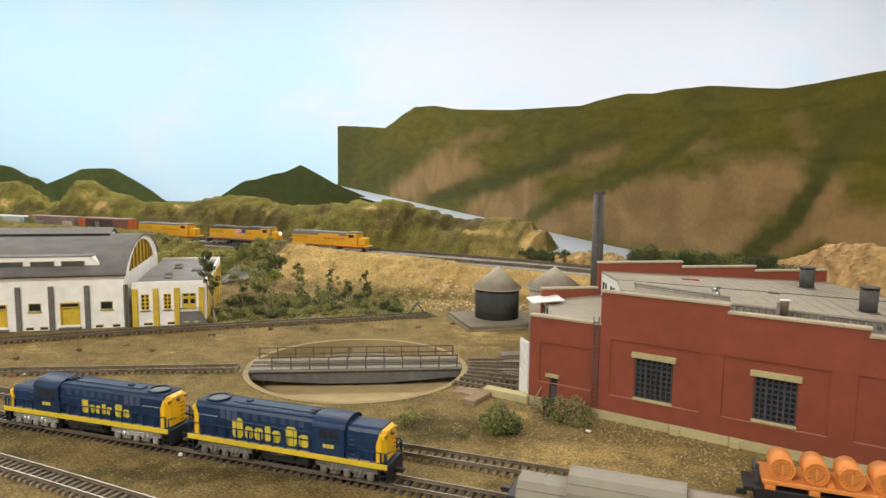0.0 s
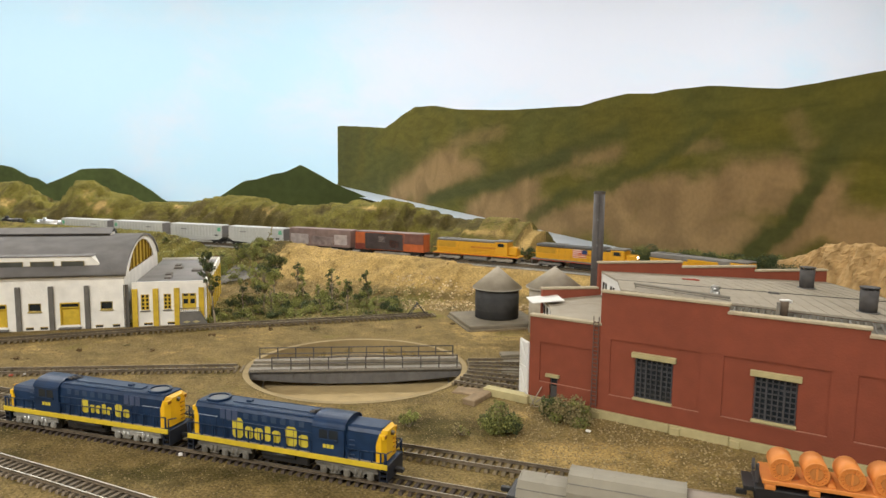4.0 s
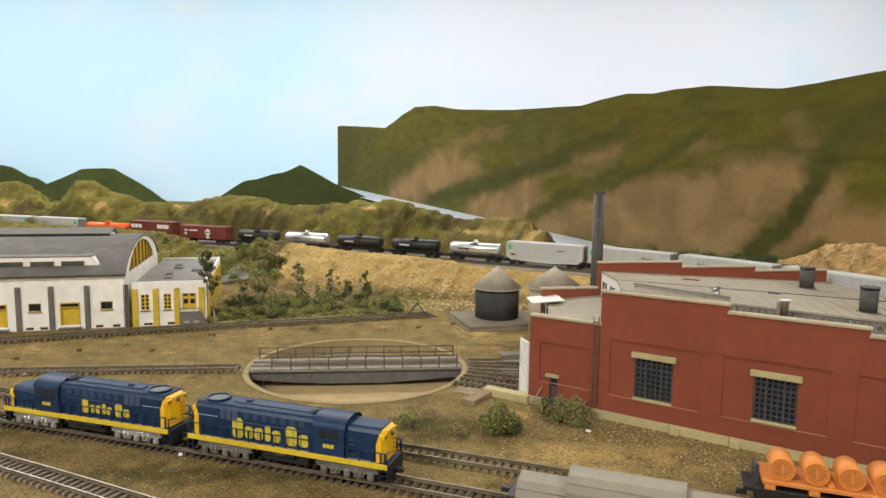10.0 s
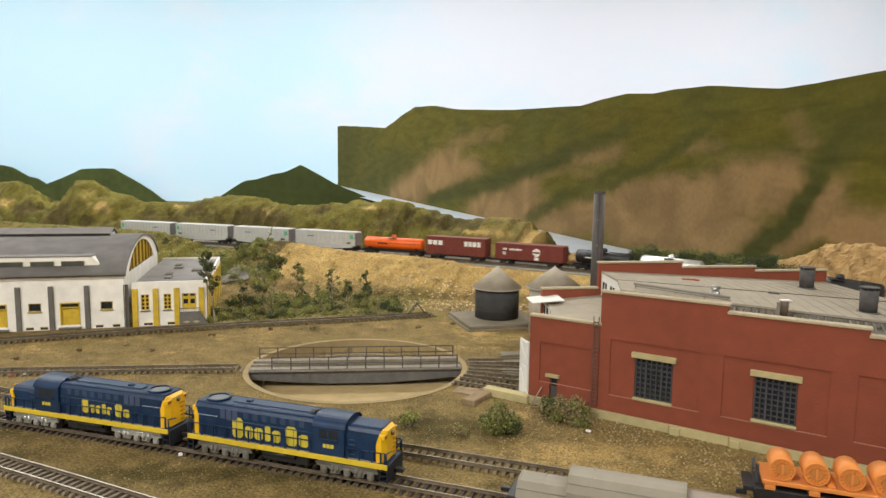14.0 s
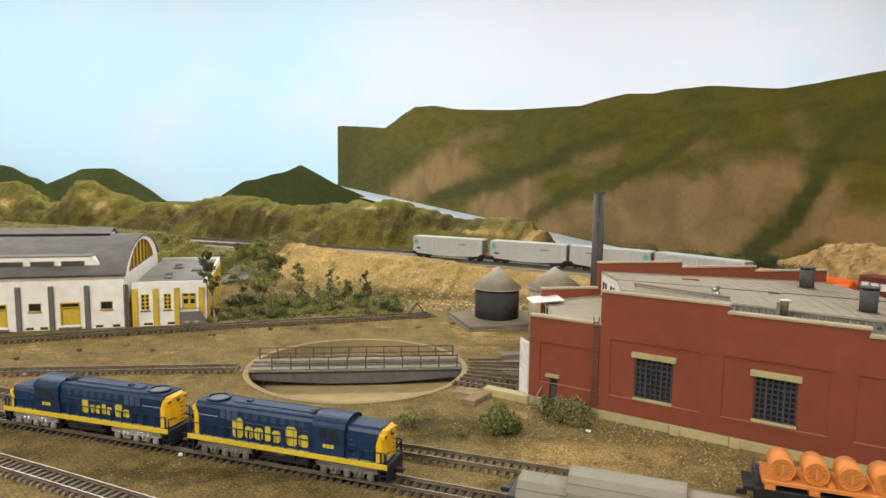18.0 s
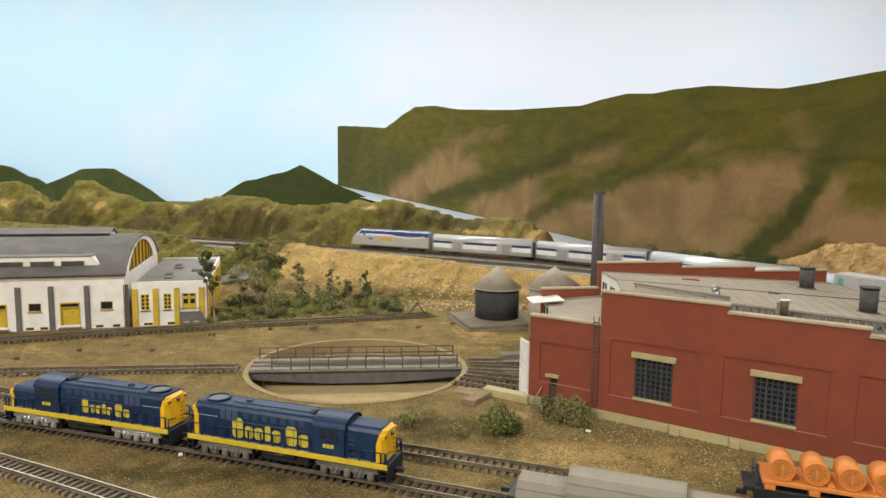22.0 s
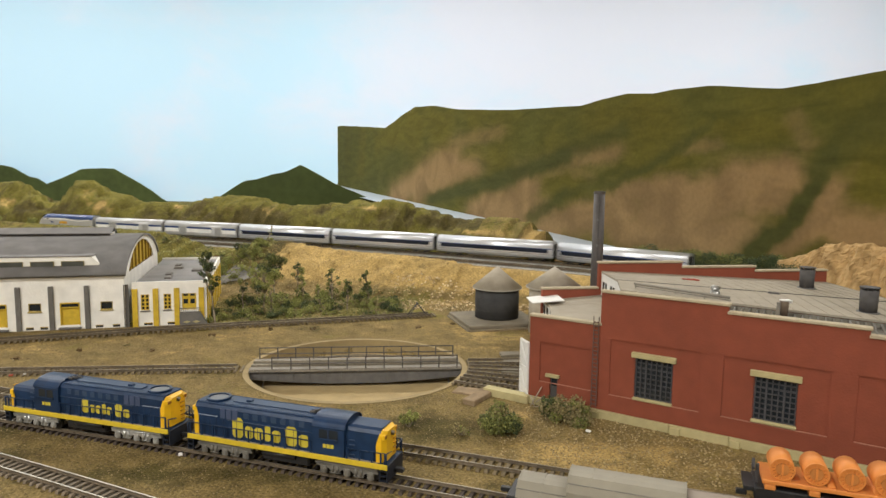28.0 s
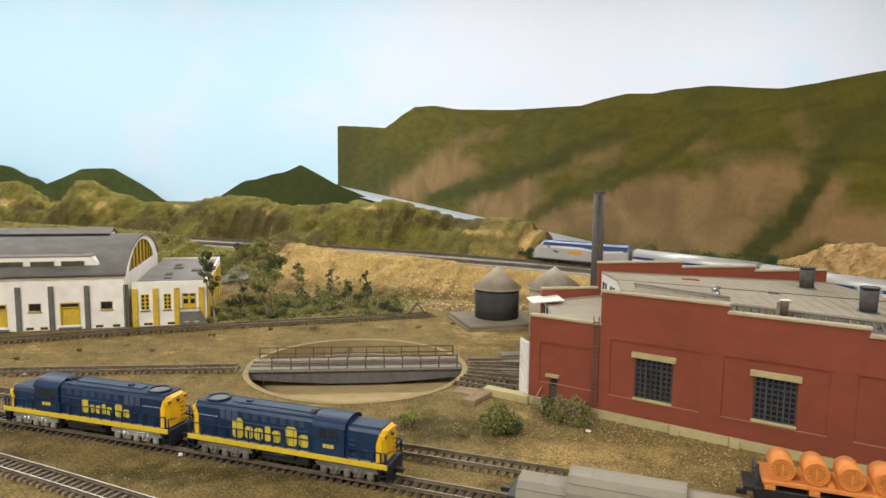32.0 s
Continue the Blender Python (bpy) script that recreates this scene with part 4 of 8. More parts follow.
# the near side wall: sunk panels, windows with lintels and sills
panels = [(0.0068 + R0, 0.0392 + R0, 0.0159, 0.0403), (0.0499 + R0, 0.0988 + R0, 0.0158, 0.0482), (0.1098 + R0, 0.158 + R0, 0.0158, 0.0484), (0.169 + R0, 0.2172 + R0, 0.0158, 0.0484)]
windows = [(0.0645 + R0, 0.0842 + R0, 0.0174, 0.0398), (0.1250 + R0, 0.1440 + R0, 0.0180, 0.0402), (0.1845 + R0, 0.2040 + R0, 0.0178, 0.0400)]
door = (0.0136 + R0, 0.0184 + R0, BASE, 0.0196)
for (a, b, h), p in zip(sections, panels):
    hs = [w for w in windows if a < w[0] < b] + ([door] if a == R0 else [])
    inner_x = sorted({a, b, *[v for w in hs for v in w[:2]]})
    inner_z = sorted({BASE, h, *[v for w in hs for v in w[2:]]})
    w = grid_wall("side_wall", FA, inner_x, inner_z, hs, 0.0006, WT, BRICK, house)
    if a != R0:
        wall_part("facing", BRICK, w, FA, a, b, -0.0002, 0.0006, H0, h)
    wall_part("panel_ledge", mat("worn_ledge", (0.34, 0.15, 0.10), 0.8), w, FA, p[0], p[1], -0.0003, 0.0006, p[2] - 0.0001, p[2] + 0.0003)
    wall_part("coping", CAP, house, FA, a - 0.0004, b + (0.0008 if h != H3 else 0), -0.0012, WT + 0.001, h, h + 0.0015, "tan stone coping", 0.0003)
fx = sorted({R0, R4, *[v for q in panels for v in q[:2]], door[0], door[1]})
fz = sorted({BASE, H0, *[v for q in panels for v in q[2:]], door[3]})
grid_wall("lower_facing", FA, fx, fz, panels + [door], -0.0002, 0.0006, BRICK, house)
for a, b, c, d in windows:
    wn = wall_part("window", GLASS_DARK, house, FA, a, b, 0.0018, 0.0024, c, d, "steel-sash factory window")
    wall_part("lintel", CREAM, wn, FA, a - 0.0022, b + 0.0020, -0.0016, 0.001, d + 0.0002, d + 0.0032, "cream stone lintel", 0.0002)
    wall_part("sill", CREAM, wn, FA, a - 0.0008, b + 0.0008, -0.0014, 0.001, c - 0.0014, c, "cream stone sill", 0.0002)
    nx, nz_ = 7, 8
    for i in range(nx + 1):
        x = a + (b - a) * i / nx
        wd = 0.0005 if i in (0, 2, 5, nx) else 0.0003
        wall_part("mullion", GRILLE, wn, FA, x - wd, x + wd, 0.0006, 0.0017, c, d)
    for j in range(nz_ + 1):
        z = c + (d - c) * j / nz_
        wd = 0.0005 if j in (0, 6, nz_) else 0.0003
        wall_part("glazing_bar", GRILLE, wn, FA, a, b, 0.0009, 0.0016, z - wd, z + wd)
dr = wall_part("door", STEEL_DARK, house, FA, door[0], door[1], 0.0014, 0.0022, BASE, door[3], "small dark grey side door")
wall_part("lintel", CREAM, dr, FA, door[0] - 0.0024, door[1] + 0.0012, -0.0014, 0.001, door[3] + 0.0002, door[3] + 0.0020)
wall_part("pane", GLASS_DARK, dr, FA, door[0] + 0.0008, door[1] - 0.0008, 0.0010, 0.0014, 0.0145, 0.0185)
# foundation, running on as an apron wall past the front corner
for x0, x1 in ((0.1075, 0.1385), (0.1385, 0.180), (0.180, 0.2215), (0.2215, 0.252), (0.252, 0.288), (0.288, 0.33), (0.33, R4)):
    wall_part("foundation", CREAM, house, FA, x0 + 0.0001, x1 - 0.0001, -0.0016 if x0 > 0.11 else -0.004, WT, -0.006, BASE - 0.0002, "cream stone foundation block", 0.0002)
for x in (0.1785, 0.2225, 0.2525):
    wall_part("buttress", CREAM, house, FA, x, x + 0.005, -0.0030, -0.0014, -0.006, BASE - 0.001, "", 0.0003)
# far side wall
FB = radial(HA1)
for a, b, h in sections:
    wall_part("side_wall", BRICK, house, FB, a, b, -WT, 0, 0, h)
    wall_part("coping", CAP, house, FB, a - 0.0004, b + 0.0004, -WT - 0.001, 0.0012, h, h + 0.0015, "tan stone coping", 0.0003)
ST = [HA0 + (HA1 - HA0) * k / 4 for k in range(5)]


def roof_slab(a0, a1, r0, r1, z0, z1, thick=0.0012, inset0=0.0, inset1=0.0):
    bm = bmesh.new()
    p = [polar(r0, a0 + inset0, z0), polar(r1, a0 + inset0 * r0 / r1, z1), polar(r1, a1 - inset1 * r0 / r1, z1), polar(r0, a1 - inset1, z0)]
    up = [bm.verts.new(v) for v in p]
    lo = [bm.verts.new(v - Vector((0, 0, thick))) for v in p]
    bm.faces.new(up)
    bm.faces.new(lo[::-1])
    for i in range(4):
        bm.faces.new((up[i], lo[i], lo[(i + 1) % 4], up[(i + 1) % 4]))
    bmesh.ops.recalc_face_normals(bm, faces=bm.faces)
    return bm


for k in range(4):
    i0, i1 = (1.0 if k == 0 else 0.04), (1.0 if k == 3 else 0.04)
    part("low_roof", roof_slab(ST[k], ST[k + 1], R0 + 0.001, R1 + 0.002, 0.0472, 0.0505, 0.0012, i0, i1), ROOFING, house, "weathered grey-tan roofing")
for k, (a0, a1) in enumerate(((-17.8, -5.2), (-5.2, HA1))):
    part("main_roof", roof_slab(a0, a1, R1 + 0.002, R4, 0.0688, 0.0580, 0.0014, 0.03, 1.0 if k else 0.03), ROOFING, house, "weathered grey-tan roofing with battens")
for sa in (-5.2,):
    fr = radial(sa)
    bm = bmesh.new()
    bx(bm, R1 + 0.002, R4, -0.0003, 0.0003, 0, 0.0005)
    for v in bm.verts:
        v.co.z += 0.0688 - (v.co.x - R1 + 0.003) * 0.0108 / (R4 - R1 + 0.003)
        v.co = fr @ v.co
    bmesh.ops.recalc_face_normals(bm, faces=bm.faces)
    part("seam", bm, SEAM, house)
# battens across the main roof
for j in range(22):
    r = R1 + 0.004 + j * 0.0088
    z = 0.0688 - (r - R1 + 0.003) * 0.0108 / (R4 - R1 + 0.003)
    for a0, a1 in ((-17.6, -5.5), (-4.9, HA1 - 0.8)):
        p, q = polar(r, a0, z + 0.00012), polar(r, a1, z + 0.00012)
        part("batten", rod(p, q, 0.00016, 4), mat("batten", (0.24, 0.205, 0.155), 0.9), house)
# the stall whose roof is off: rafters over a dark interior
RAFTER = mat("grey_rafter", (0.17, 0.155, 0.13), 0.9, 0, 0.25, 300)
for j in range(47):
    r = R1 + 0.004 + j * 0.0040
    z = 0.0664 - (r - R1) * 0.057
    p, q = polar(r, ST[0] + 0.7, z - 0.0012), polar(r + 0.005, -17.9, z)
    part("rafter", rod(p, q, 0.0007, 4), RAFTER, house)
bm = roof_slab(ST[0], -17.8, R1 + 0.004, R4 - 0.004, 0.0648, 0.0539, 0.001, 0.7, 0.03)
part("lath_ceiling", bm, mat("grey_lath", (0.20, 0.18, 0.145), 0.9, 0, 0.25, 200), house, "grey-brown boarding under the rafters")
for a in (0.35, 0.62, 0.98):
    aa = ST[0] + (-18.7 - ST[0]) * a
    part("purlin", rod(polar(R1 + 0.001, aa, 0.0655), polar(R4, aa, 0.0550), 0.0005, 4), RAFTER, house)
bm = bmesh.new()
prism(bm, [(R1 + 0.004, 0.0), (R4 - 0.004, 0.0), (R4 - 0.004, 0.0562), (R1 + 0.004, 0.0670)], -0.0006, 0.0006)
bm.transform(radial(-17.7))
part("stall_partition", bm, mat("grey_boarding", (0.215, 0.195, 0.155), 0.9, 0, 0.25, 200), house, "grey-brown boarded stall partition")
# front (inner) wall with stall doors, clerestory face and rear wall
for k in range(4):
    a0, a1 = ST[k], ST[k + 1]
    for r, z0, z1, m, nm in ((R0 + 0.002, 0.036, 0.0472, WHITE, "front_wall"), (R4 - 0.004, 0.0, 0.0555, BRICK, "rear_wall")):
        p, q = polar(r, a0), polar(r, a1)
        d = (q - p)
        fr = Matrix.Translation(p) @ Matrix.Rotation(math.atan2(d.y, d.x), 4, "Z")
        w = wall_part(nm, m, house, fr, 0.0003, d.length - 0.0003, -0.001, 0.0006, z0, z1)
        if nm == "front_wall":
            for c in (0.3, 0.7):
                x = d.length * c
                wall_part("window", GLASS_DARK, w, fr, x - 0.0025, x + 0.0025, 0.0006, 0.0009, 0.038, 0.0445)
for a0, a1 in ((HA0, -17.8), (-17.8, -5.2), (-5.2, HA1)):
    p, q = polar(R1 + 0.0035, a0), polar(R1 + 0.0035, a1)
    d = q - p
    fr = Matrix.Translation(p) @ Matrix.Rotation(math.atan2(d.y, d.x), 4, "Z")
    w = wall_part("clerestory", WHITE, house, fr, 0.0003, d.length - 0.0003, -0.0006, 0.0008, 0.0495, 0.0676, "white clerestory wall")
    for c in (0.22, 0.36, 0.64, 0.78):
        x = d.length * c
        wall_part("window", GLASS_DARK, w, fr, x - 0.0020, x + 0.0020, 0.0008, 0.0011, 0.0550, 0.0615)
for a in ST[1:]:
    fr = radial(a)
    wall_part("door_post", WHITE, house, fr, R0 + 0.0005, R0 + 0.0035, -0.0012, 0.0012, 0.0, 0.0465)
canopy = roof_slab(HA1 - 9.6, HA1 + 0.3, R0 - 0.011, R0 + 0.012, 0.0490, 0.0512, 0.0005)
part("canopy", canopy, WHITE, house, "loose white canopy board over a stall door")
hinge = polar(R0, HA0)
fr = Matrix.Translation(hinge) @ Matrix.Rotation(math.radians(106), 4, "Z")
df = wall_part("stall_door", WHITE, house, fr, 0.0006, 0.0132, -0.0004, 0.0004, 0.003, 0.0385, "open white stall door with raised bracing")
for z in (0.004, 0.021, 0.0365):
    wall_part("brace", WHITE, df, fr, 0.0006, 0.0132, 0.0004, 0.0009, z, z + 0.0014)
for x in (0.0006, 0.0118):
    wall_part("brace", WHITE, df, fr, x, x + 0.0014, 0.0004, 0.0009, 0.003, 0.0385)
for z in (0.0055, 0.0225):
    part("brace", rod(fr @ Vector((0.002, 0.0007, z)), fr @ Vector((0.012, 0.0007, z + 0.014)), 0.0005, 4), WHITE, df)
# ladder on the near wall
LADDER = mat("brown_ladder", (0.115, 0.075, 0.06), 0.7)
lad = thing("ladder", "dark metal wall ladder", "ladder")
lad.parent = house
for x in (0.0402 + R0, 0.0432 + R0):
    wall_part("stile", LADDER, lad, FA, x - 0.0002, x + 0.0002, -0.0019, -0.0015, 0.0075, 0.0605)
for j in range(21):
    wall_part("rung", LADDER, lad, FA, 0.0402 + R0, 0.0432 + R0, -0.0021, -0.0017, 0.009 + j * 0.0024, 0.0095 + j * 0.0024)
del lad["category"]


def smoke_jack(x, y, z, h, label):
    t = thing("smoke_jack", label, "roof vent", pose(x, y, z), "smoke jacks on the roundhouse")
    bm = bmesh.new()
    cyl(bm, (0, 0, 0), (0, 0, h), 0.0047, 0.0051, 20)
    part("shaft", bm, STEEL_DARK, t)
    bm = bmesh.new()
    cyl(bm, (0, 0, 0), (0, 0, 0.0006), 0.0062, n=20)
    part("flashing", bm, STEEL_GREY, t)
    for k in range(8):
        a = k * math.pi / 4
        part("cap_post", box(0.0044 * math.cos(a) - 0.0004, 0.0044 * math.cos(a) + 0.0004, 0.0044 * math.sin(a) - 0.0004, 0.0044 * math.sin(a) + 0.0004, h - 0.0002, h + 0.0012), STEEL_DARK, t)
    bm = bmesh.new()
    cyl(bm, (0, 0, h + 0.0012), (0, 0, h + 0.0018), 0.0056, 0.0054, 20)
    part("cap", bm, STEEL_DARK, t)


# ---- white freight house ----
WA = 14.5
fh = thing("freight_house", "white freight house with grey barrel roof and mustard trim", "building", pose(-0.2795, 0.5745, 0, 0, 0, WA))
HD, HL = 0.172, 0.34


def fbox(name, m, x0, x1, y0, y1, z0, z1, parent=None, label="", bevel=0.0):
    return part(name, box(x0, x1, y0, y1, z0, z1, bevel), m, parent or fh, label)


hall_holes = []
for x0 in (-0.0189, -0.0750, -0.1310, -0.1870, -0.243):
    hall_holes.append((x0 - 0.0006, x0 + 0.0092, 0.0178, 0.0250))
for x0 in (-0.0505, -0.1065, -0.1625, -0.2185, -0.275):
    hall_holes.append((x0 - 0.0010, x0 + 0.0146, 0.0052, 0.0250))
vents = []
for x0 in (-0.0242, -0.0106, -0.0785, -0.0674, -0.1345, -0.1235, -0.19, -0.179):
    vents.append((x0, x0 + 0.0062, 0.0018, 0.0044))
allh = hall_holes + vents
gx = sorted({-HL, 0.0, *[v for h in allh for v in h[:2]]})
gz = sorted({0.0, 0.0485, *[v for h in allh for v in h[2:]]})
grid_wall("front_wall", Matrix.Identity(4), gx, gz, allh, 0.0, 0.002, WHITE_DIRTY, fh)
fbox("back_wall", WHITE_DIRTY, -HL, 0, HD - 0.002, HD, 0, 0.0485)
fbox("cornice", WHITE_DIRTY, -HL, 0.0012, -0.0012, 0.0, 0.0452, 0.0490, None, "", 0.0003)
for x in (0.0015, -0.0298, -0.0578, -0.083, -0.114, -0.142, -0.170, -0.198, -0.226, -0.254):
    fbox("pilaster", GREY_TRIM, x - 0.0022, x + 0.0020, -0.0012, 0.0, 0.0, 0.0395, None, "dark grey pilaster", 0.0003)
for a, b, c, d in hall_holes:
    if c > 0.01:
        w = fbox("window", GLASS_DARK, a, b, 0.0012, 0.0016, c, d, None, "small dark window in an olive frame")
        for q in ((a, b, c, c + 0.0006), (a, b, d - 0.0006, d), (a, a + 0.0006, c, d), (b - 0.0006, b, c, d)):
            fbox("frame", OLIVE_TRIM, q[0], q[1], 0.0002, 0.0012, q[2], q[3], w)
        fbox("sill", OLIVE_TRIM, a - 0.0006, b + 0.0006, -0.001, 0.0, c - 0.0008, c, w)
    else:
        w = fbox("freight_door", YELLOW_TRIM, a, b, 0.0010, 0.0016, c, d - 0.0046, None, "closed mustard-yellow freight door")
        fbox("transom", GLASS_DARK, a + 0.0006, b - 0.0006, 0.0012, 0.0016, d - 0.0040, d - 0.001, w)
        for q in ((a, b, d - 0.001, d), (a, a + 0.0008, c, d), (b - 0.0008, b, c, d), (a, b, d - 0.0047, d - 0.0039)):
            fbox("frame", YELLOW_TRIM, q[0], q[1], -0.0004, 0.0010, q[2], q[3], w)
        fbox("doorstep", GREY_TRIM, a - 0.001, b + 0.001, -0.004, 0.0, 0.0022, 0.0034, w)
for a, b, c, d in vents:
    w = fbox("vent", DARK, a, b, 0.0012, 0.0016, c, d)
    fbox("frame", YELLOW_TRIM, a, b, 0.0002, 0.0012, d - 0.0005, d, w)
# barrel roof with end gables
def arch(v, y0=-0.003, y1=HD + 0.003, spring=0.0493, rise=0.0270):
    """Point of the roof's curve at share v of its width."""
    ang = math.pi * (0.12 + 0.76 * v)
    k = math.cos(math.pi * 0.12)
    y = (y0 + y1) / 2 - (y1 - y0) / 2 * math.cos(ang) / k
    lo = math.sin(math.pi * 0.12)
    return y, spring + rise * (math.sin(ang) - lo) / (1 - lo)


bm = bmesh.new()
n = 36
outer = [arch(i / n) for i in range(n + 1)]
ring = [(y, z) for y, z in outer] + [(y, z - 0.0018) for y, z in outer[::-1]]
loft(bm, [[(-HL, y, z) for y, z in ring], [(0.0022, y, z) for y, z in ring]], smooth=True)
part("barrel_roof", bm, GREY_ROOF, fh, "dark grey barrel roof")
win = [((y - HD / 2) * 0.72 + HD / 2 - 0.002, 0.0478 + (z - 0.0493) * 0.86) for y, z in outer]
win = [(y, max(z, 0.0478)) for y, z in win]
bm = bmesh.new()
edge = [(y, z - 0.0018) for y, z in outer]
a = [bm.verts.new((0.0006, y, z)) for y, z in edge]
b = [bm.verts.new((0.0006, y, z)) for y, z in win]
a2 = [bm.verts.new((-0.0014, y, z)) for y, z in edge]
b2 = [bm.verts.new((-0.0014, y, z)) for y, z in win]
for i in range(n):
    bm.faces.new((a[i], a[i + 1], b[i + 1], b[i]))
    bm.faces.new((b[i], b[i + 1], b2[i + 1], b2[i]))
foot = [bm.verts.new((0.0006, y, 0.0)) for y in (edge[0][0], edge[-1][0])]
bm.faces.new((a[0], b[0], b[n], a[n], foot[1], foot[0]))
bmesh.ops.recalc_face_normals(bm, faces=bm.faces)
gable = part("gable", bm, WHITE_DIRTY, fh, "white arched gable wall")
bm = bmesh.new()
bm.faces.new([bm.verts.new((-0.0012, y, z)) for y, z in win])
aw = part("arched_window", bm, YELLOW_TRIM, gable, "mustard-yellow arched window")
for k in range(1, 9):
    i = round(k * n / 9)
    y, z = win[i]
    part("mullion", box(-0.0012, 0.0004, y - 0.0006, y + 0.0006, 0.0478, z), mat("dark_mullion", (0.30, 0.19, 0.025), 0.7), aw)
# dormer strip and ridge monitor
drm = fbox("dormer", WHITE_DIRTY, -HL, -0.0265, 0.0052, 0.03, 0.0485, 0.0642, None, "long white dormer with a row of windows")
x = -0.0325
while x > -HL + 0.02:
    fbox("window", mat("dusty_pane", (0.07, 0.072, 0.062), 0.35, 0, 0.3, 150), x - 0.0170, x, 0.0046, 0.0051, 0.0545, 0.0600, drm)
    for q in ((-0.0176, -0.0170, 0.0541, 0.0604), (0.0, 0.0006, 0.0541, 0.0604), (-0.0170, 0.0, 0.0541, 0.0545), (-0.0170, 0.0, 0.0600, 0.0604)):
        fbox("frame", mat("olive_frame", (0.22, 0.17, 0.06), 0.7), x + q[0], x + q[1], 0.0044, 0.0051, q[2], q[3], drm)
    x -= 0.0237
bm = bmesh.new()
prism(bm, [(-0.0265, 0.0485), (-0.0200, 0.0575), (-0.0265, 0.0642)], 0.0052, 0.028)
part("dormer_end", bm, WHITE_DIRTY, drm)
fbox("dormer_roof", GREY_ROOF, -HL, -0.0255, 0.0046, 0.036, 0.0642, 0.0650, drm)
mon = fbox("monitor", GREY_TRIM, -HL, -0.026, HD / 2 - 0.010, HD / 2 + 0.010, 0.0735, 0.0785, None, "low dark ridge vent along the roof")
bm = bmesh.new()
prism(bm, [(-0.013, 0.0785), (0, 0.0832), (0.013, 0.0785), (0.0128, 0.0778), (0, 0.0822), (-0.0128, 0.0778)], -HL, -0.0242)
for v in bm.verts:
    v.co = Vector((v.co.y, v.co.x + HD / 2, v.co.z))
bmesh.ops.recalc_face_normals(bm, faces=bm.faces)
part("monitor_roof", bm, GREY_ROOF, mon)
fbox("monitor_end", WHITE_DIRTY, -0.0262, -0.0254, HD / 2 - 0.009, HD / 2 + 0.009, 0.0735, 0.0785, mon)
# office annex
AX0, AX1 = 0.0062, 0.0680
aholes = [(0.0131, 0.0200, 0.0160, 0.0300), (0.0320, 0.0382, 0.0163, 0.0300), (0.0473, 0.0594, 0.0150, 0.0300), (0.0150, 0.0222, 0.0020, 0.0046), (0.0345, 0.0412, 0.0020, 0.0046)]
gx = sorted({AX0, AX1, *[v for h in aholes for v in h[:2]]})
gz = sorted({0.0, 0.0412, *[v for h in aholes for v in h[2:]]})
ann = thing("office_annex", "flat-roofed white office annex with mustard pilasters", "building")
ann.parent = fh
del ann["category"]
grid_wall("front_wall", Matrix.Identity(4), gx, gz, aholes, 0.0, 0.0018, WHITE_DIRTY, ann)
fbox("side_wall", WHITE_DIRTY, AX1 - 0.0018, AX1, 0.0018, HD, 0, 0.0412, ann)
fbox("back_wall", WHITE_DIRTY, AX0, AX1 - 0.0018, HD - 0.0018, HD, 0, 0.0412, ann)
fbox("flat_roof", GREY_ROOF, AX0 + 0.0002, AX1 - 0.0018, 0.0018, HD - 0.0018, 0.0370, 0.0388, ann, "dark grey flat roof")
for k in range(8):
    y = 0.004 + k * 0.0215
    fbox("side_pilaster", YELLOW_TRIM, AX1, AX1 + 0.0010, y, y + 0.0075, 0, 0.0352, ann, "mustard pilaster")
for x in (0.0060, 0.0231, 0.0407, 0.0615):
    fbox("pilaster", YELLOW_TRIM, x, x + 0.0046, -0.0011, 0.0, 0.0006, 0.0352, ann, "mustard pilaster", 0.0002)
for a, b, c, d in aholes[:2]:
    w = fbox("window", GLASS_DARK, a, b, 0.0012, 0.0016, c, d, ann, "eight-pane mustard sash window")
    for i in range(3):
        x = a + (b - a) * i / 2
        fbox("mullion", YELLOW_TRIM, x - 0.0006, x + 0.0006, 0.0001, 0.0012, c, d, w)
    for j in range(5):
        z = c + (d - c) * j / 4
        fbox("bar", YELLOW_TRIM, a, b, 0.0002, 0.0011, z - 0.0005, z + 0.0005, w)
    fbox("sill", GREY_TRIM, a - 0.0008, b + 0.0008, -0.0012, 0.0, c - 0.0012, c - 0.0004, w)
a, b, c, d = aholes[2]
w = fbox("door", YELLOW_TRIM, a, b, 0.0008, 0.0016, c, d, ann, "mustard double door with transom lights")
for x0 in (a + 0.0012, a + 0.0070):
    fbox("pane", GLASS_DARK, x0, x0 + 0.0038, 0.0005, 0.0008, c + 0.0056, c + 0.0098, w)
    fbox("transom", GLASS_DARK, x0, x0 + 0.0038, 0.0005, 0.0008, d - 0.0024, d - 0.0006, w)
for a, b, c, d in aholes[3:]:
    w = fbox("vent", DARK, a, b, 0.0010, 0.0016, c, d, ann)
    fbox("frame", YELLOW_TRIM, a, b, 0.0, 0.0010, d - 0.0006, d, w)
bm = bmesh.new()
prism(bm, [(0.0455, 0.0), (0.0700, 0.0), (0.0628, 0.0135), (0.0455, 0.0135)], -0.006, -0.0012)
st = part("stair_landing", bm, GREY_TRIM, ann, "grey entrance landing with a railing")
fbox("handrail", GREY_TRIM, 0.0455, 0.0628, -0.0058, -0.0054, 0.0172, 0.0178, st)
for k in range(12):
    x = 0.0457 + k * 0.00154
    fbox("baluster", GREY_TRIM, x, x + 0.0004, -0.0058, -0.0054, 0.0135, 0.0172, st)
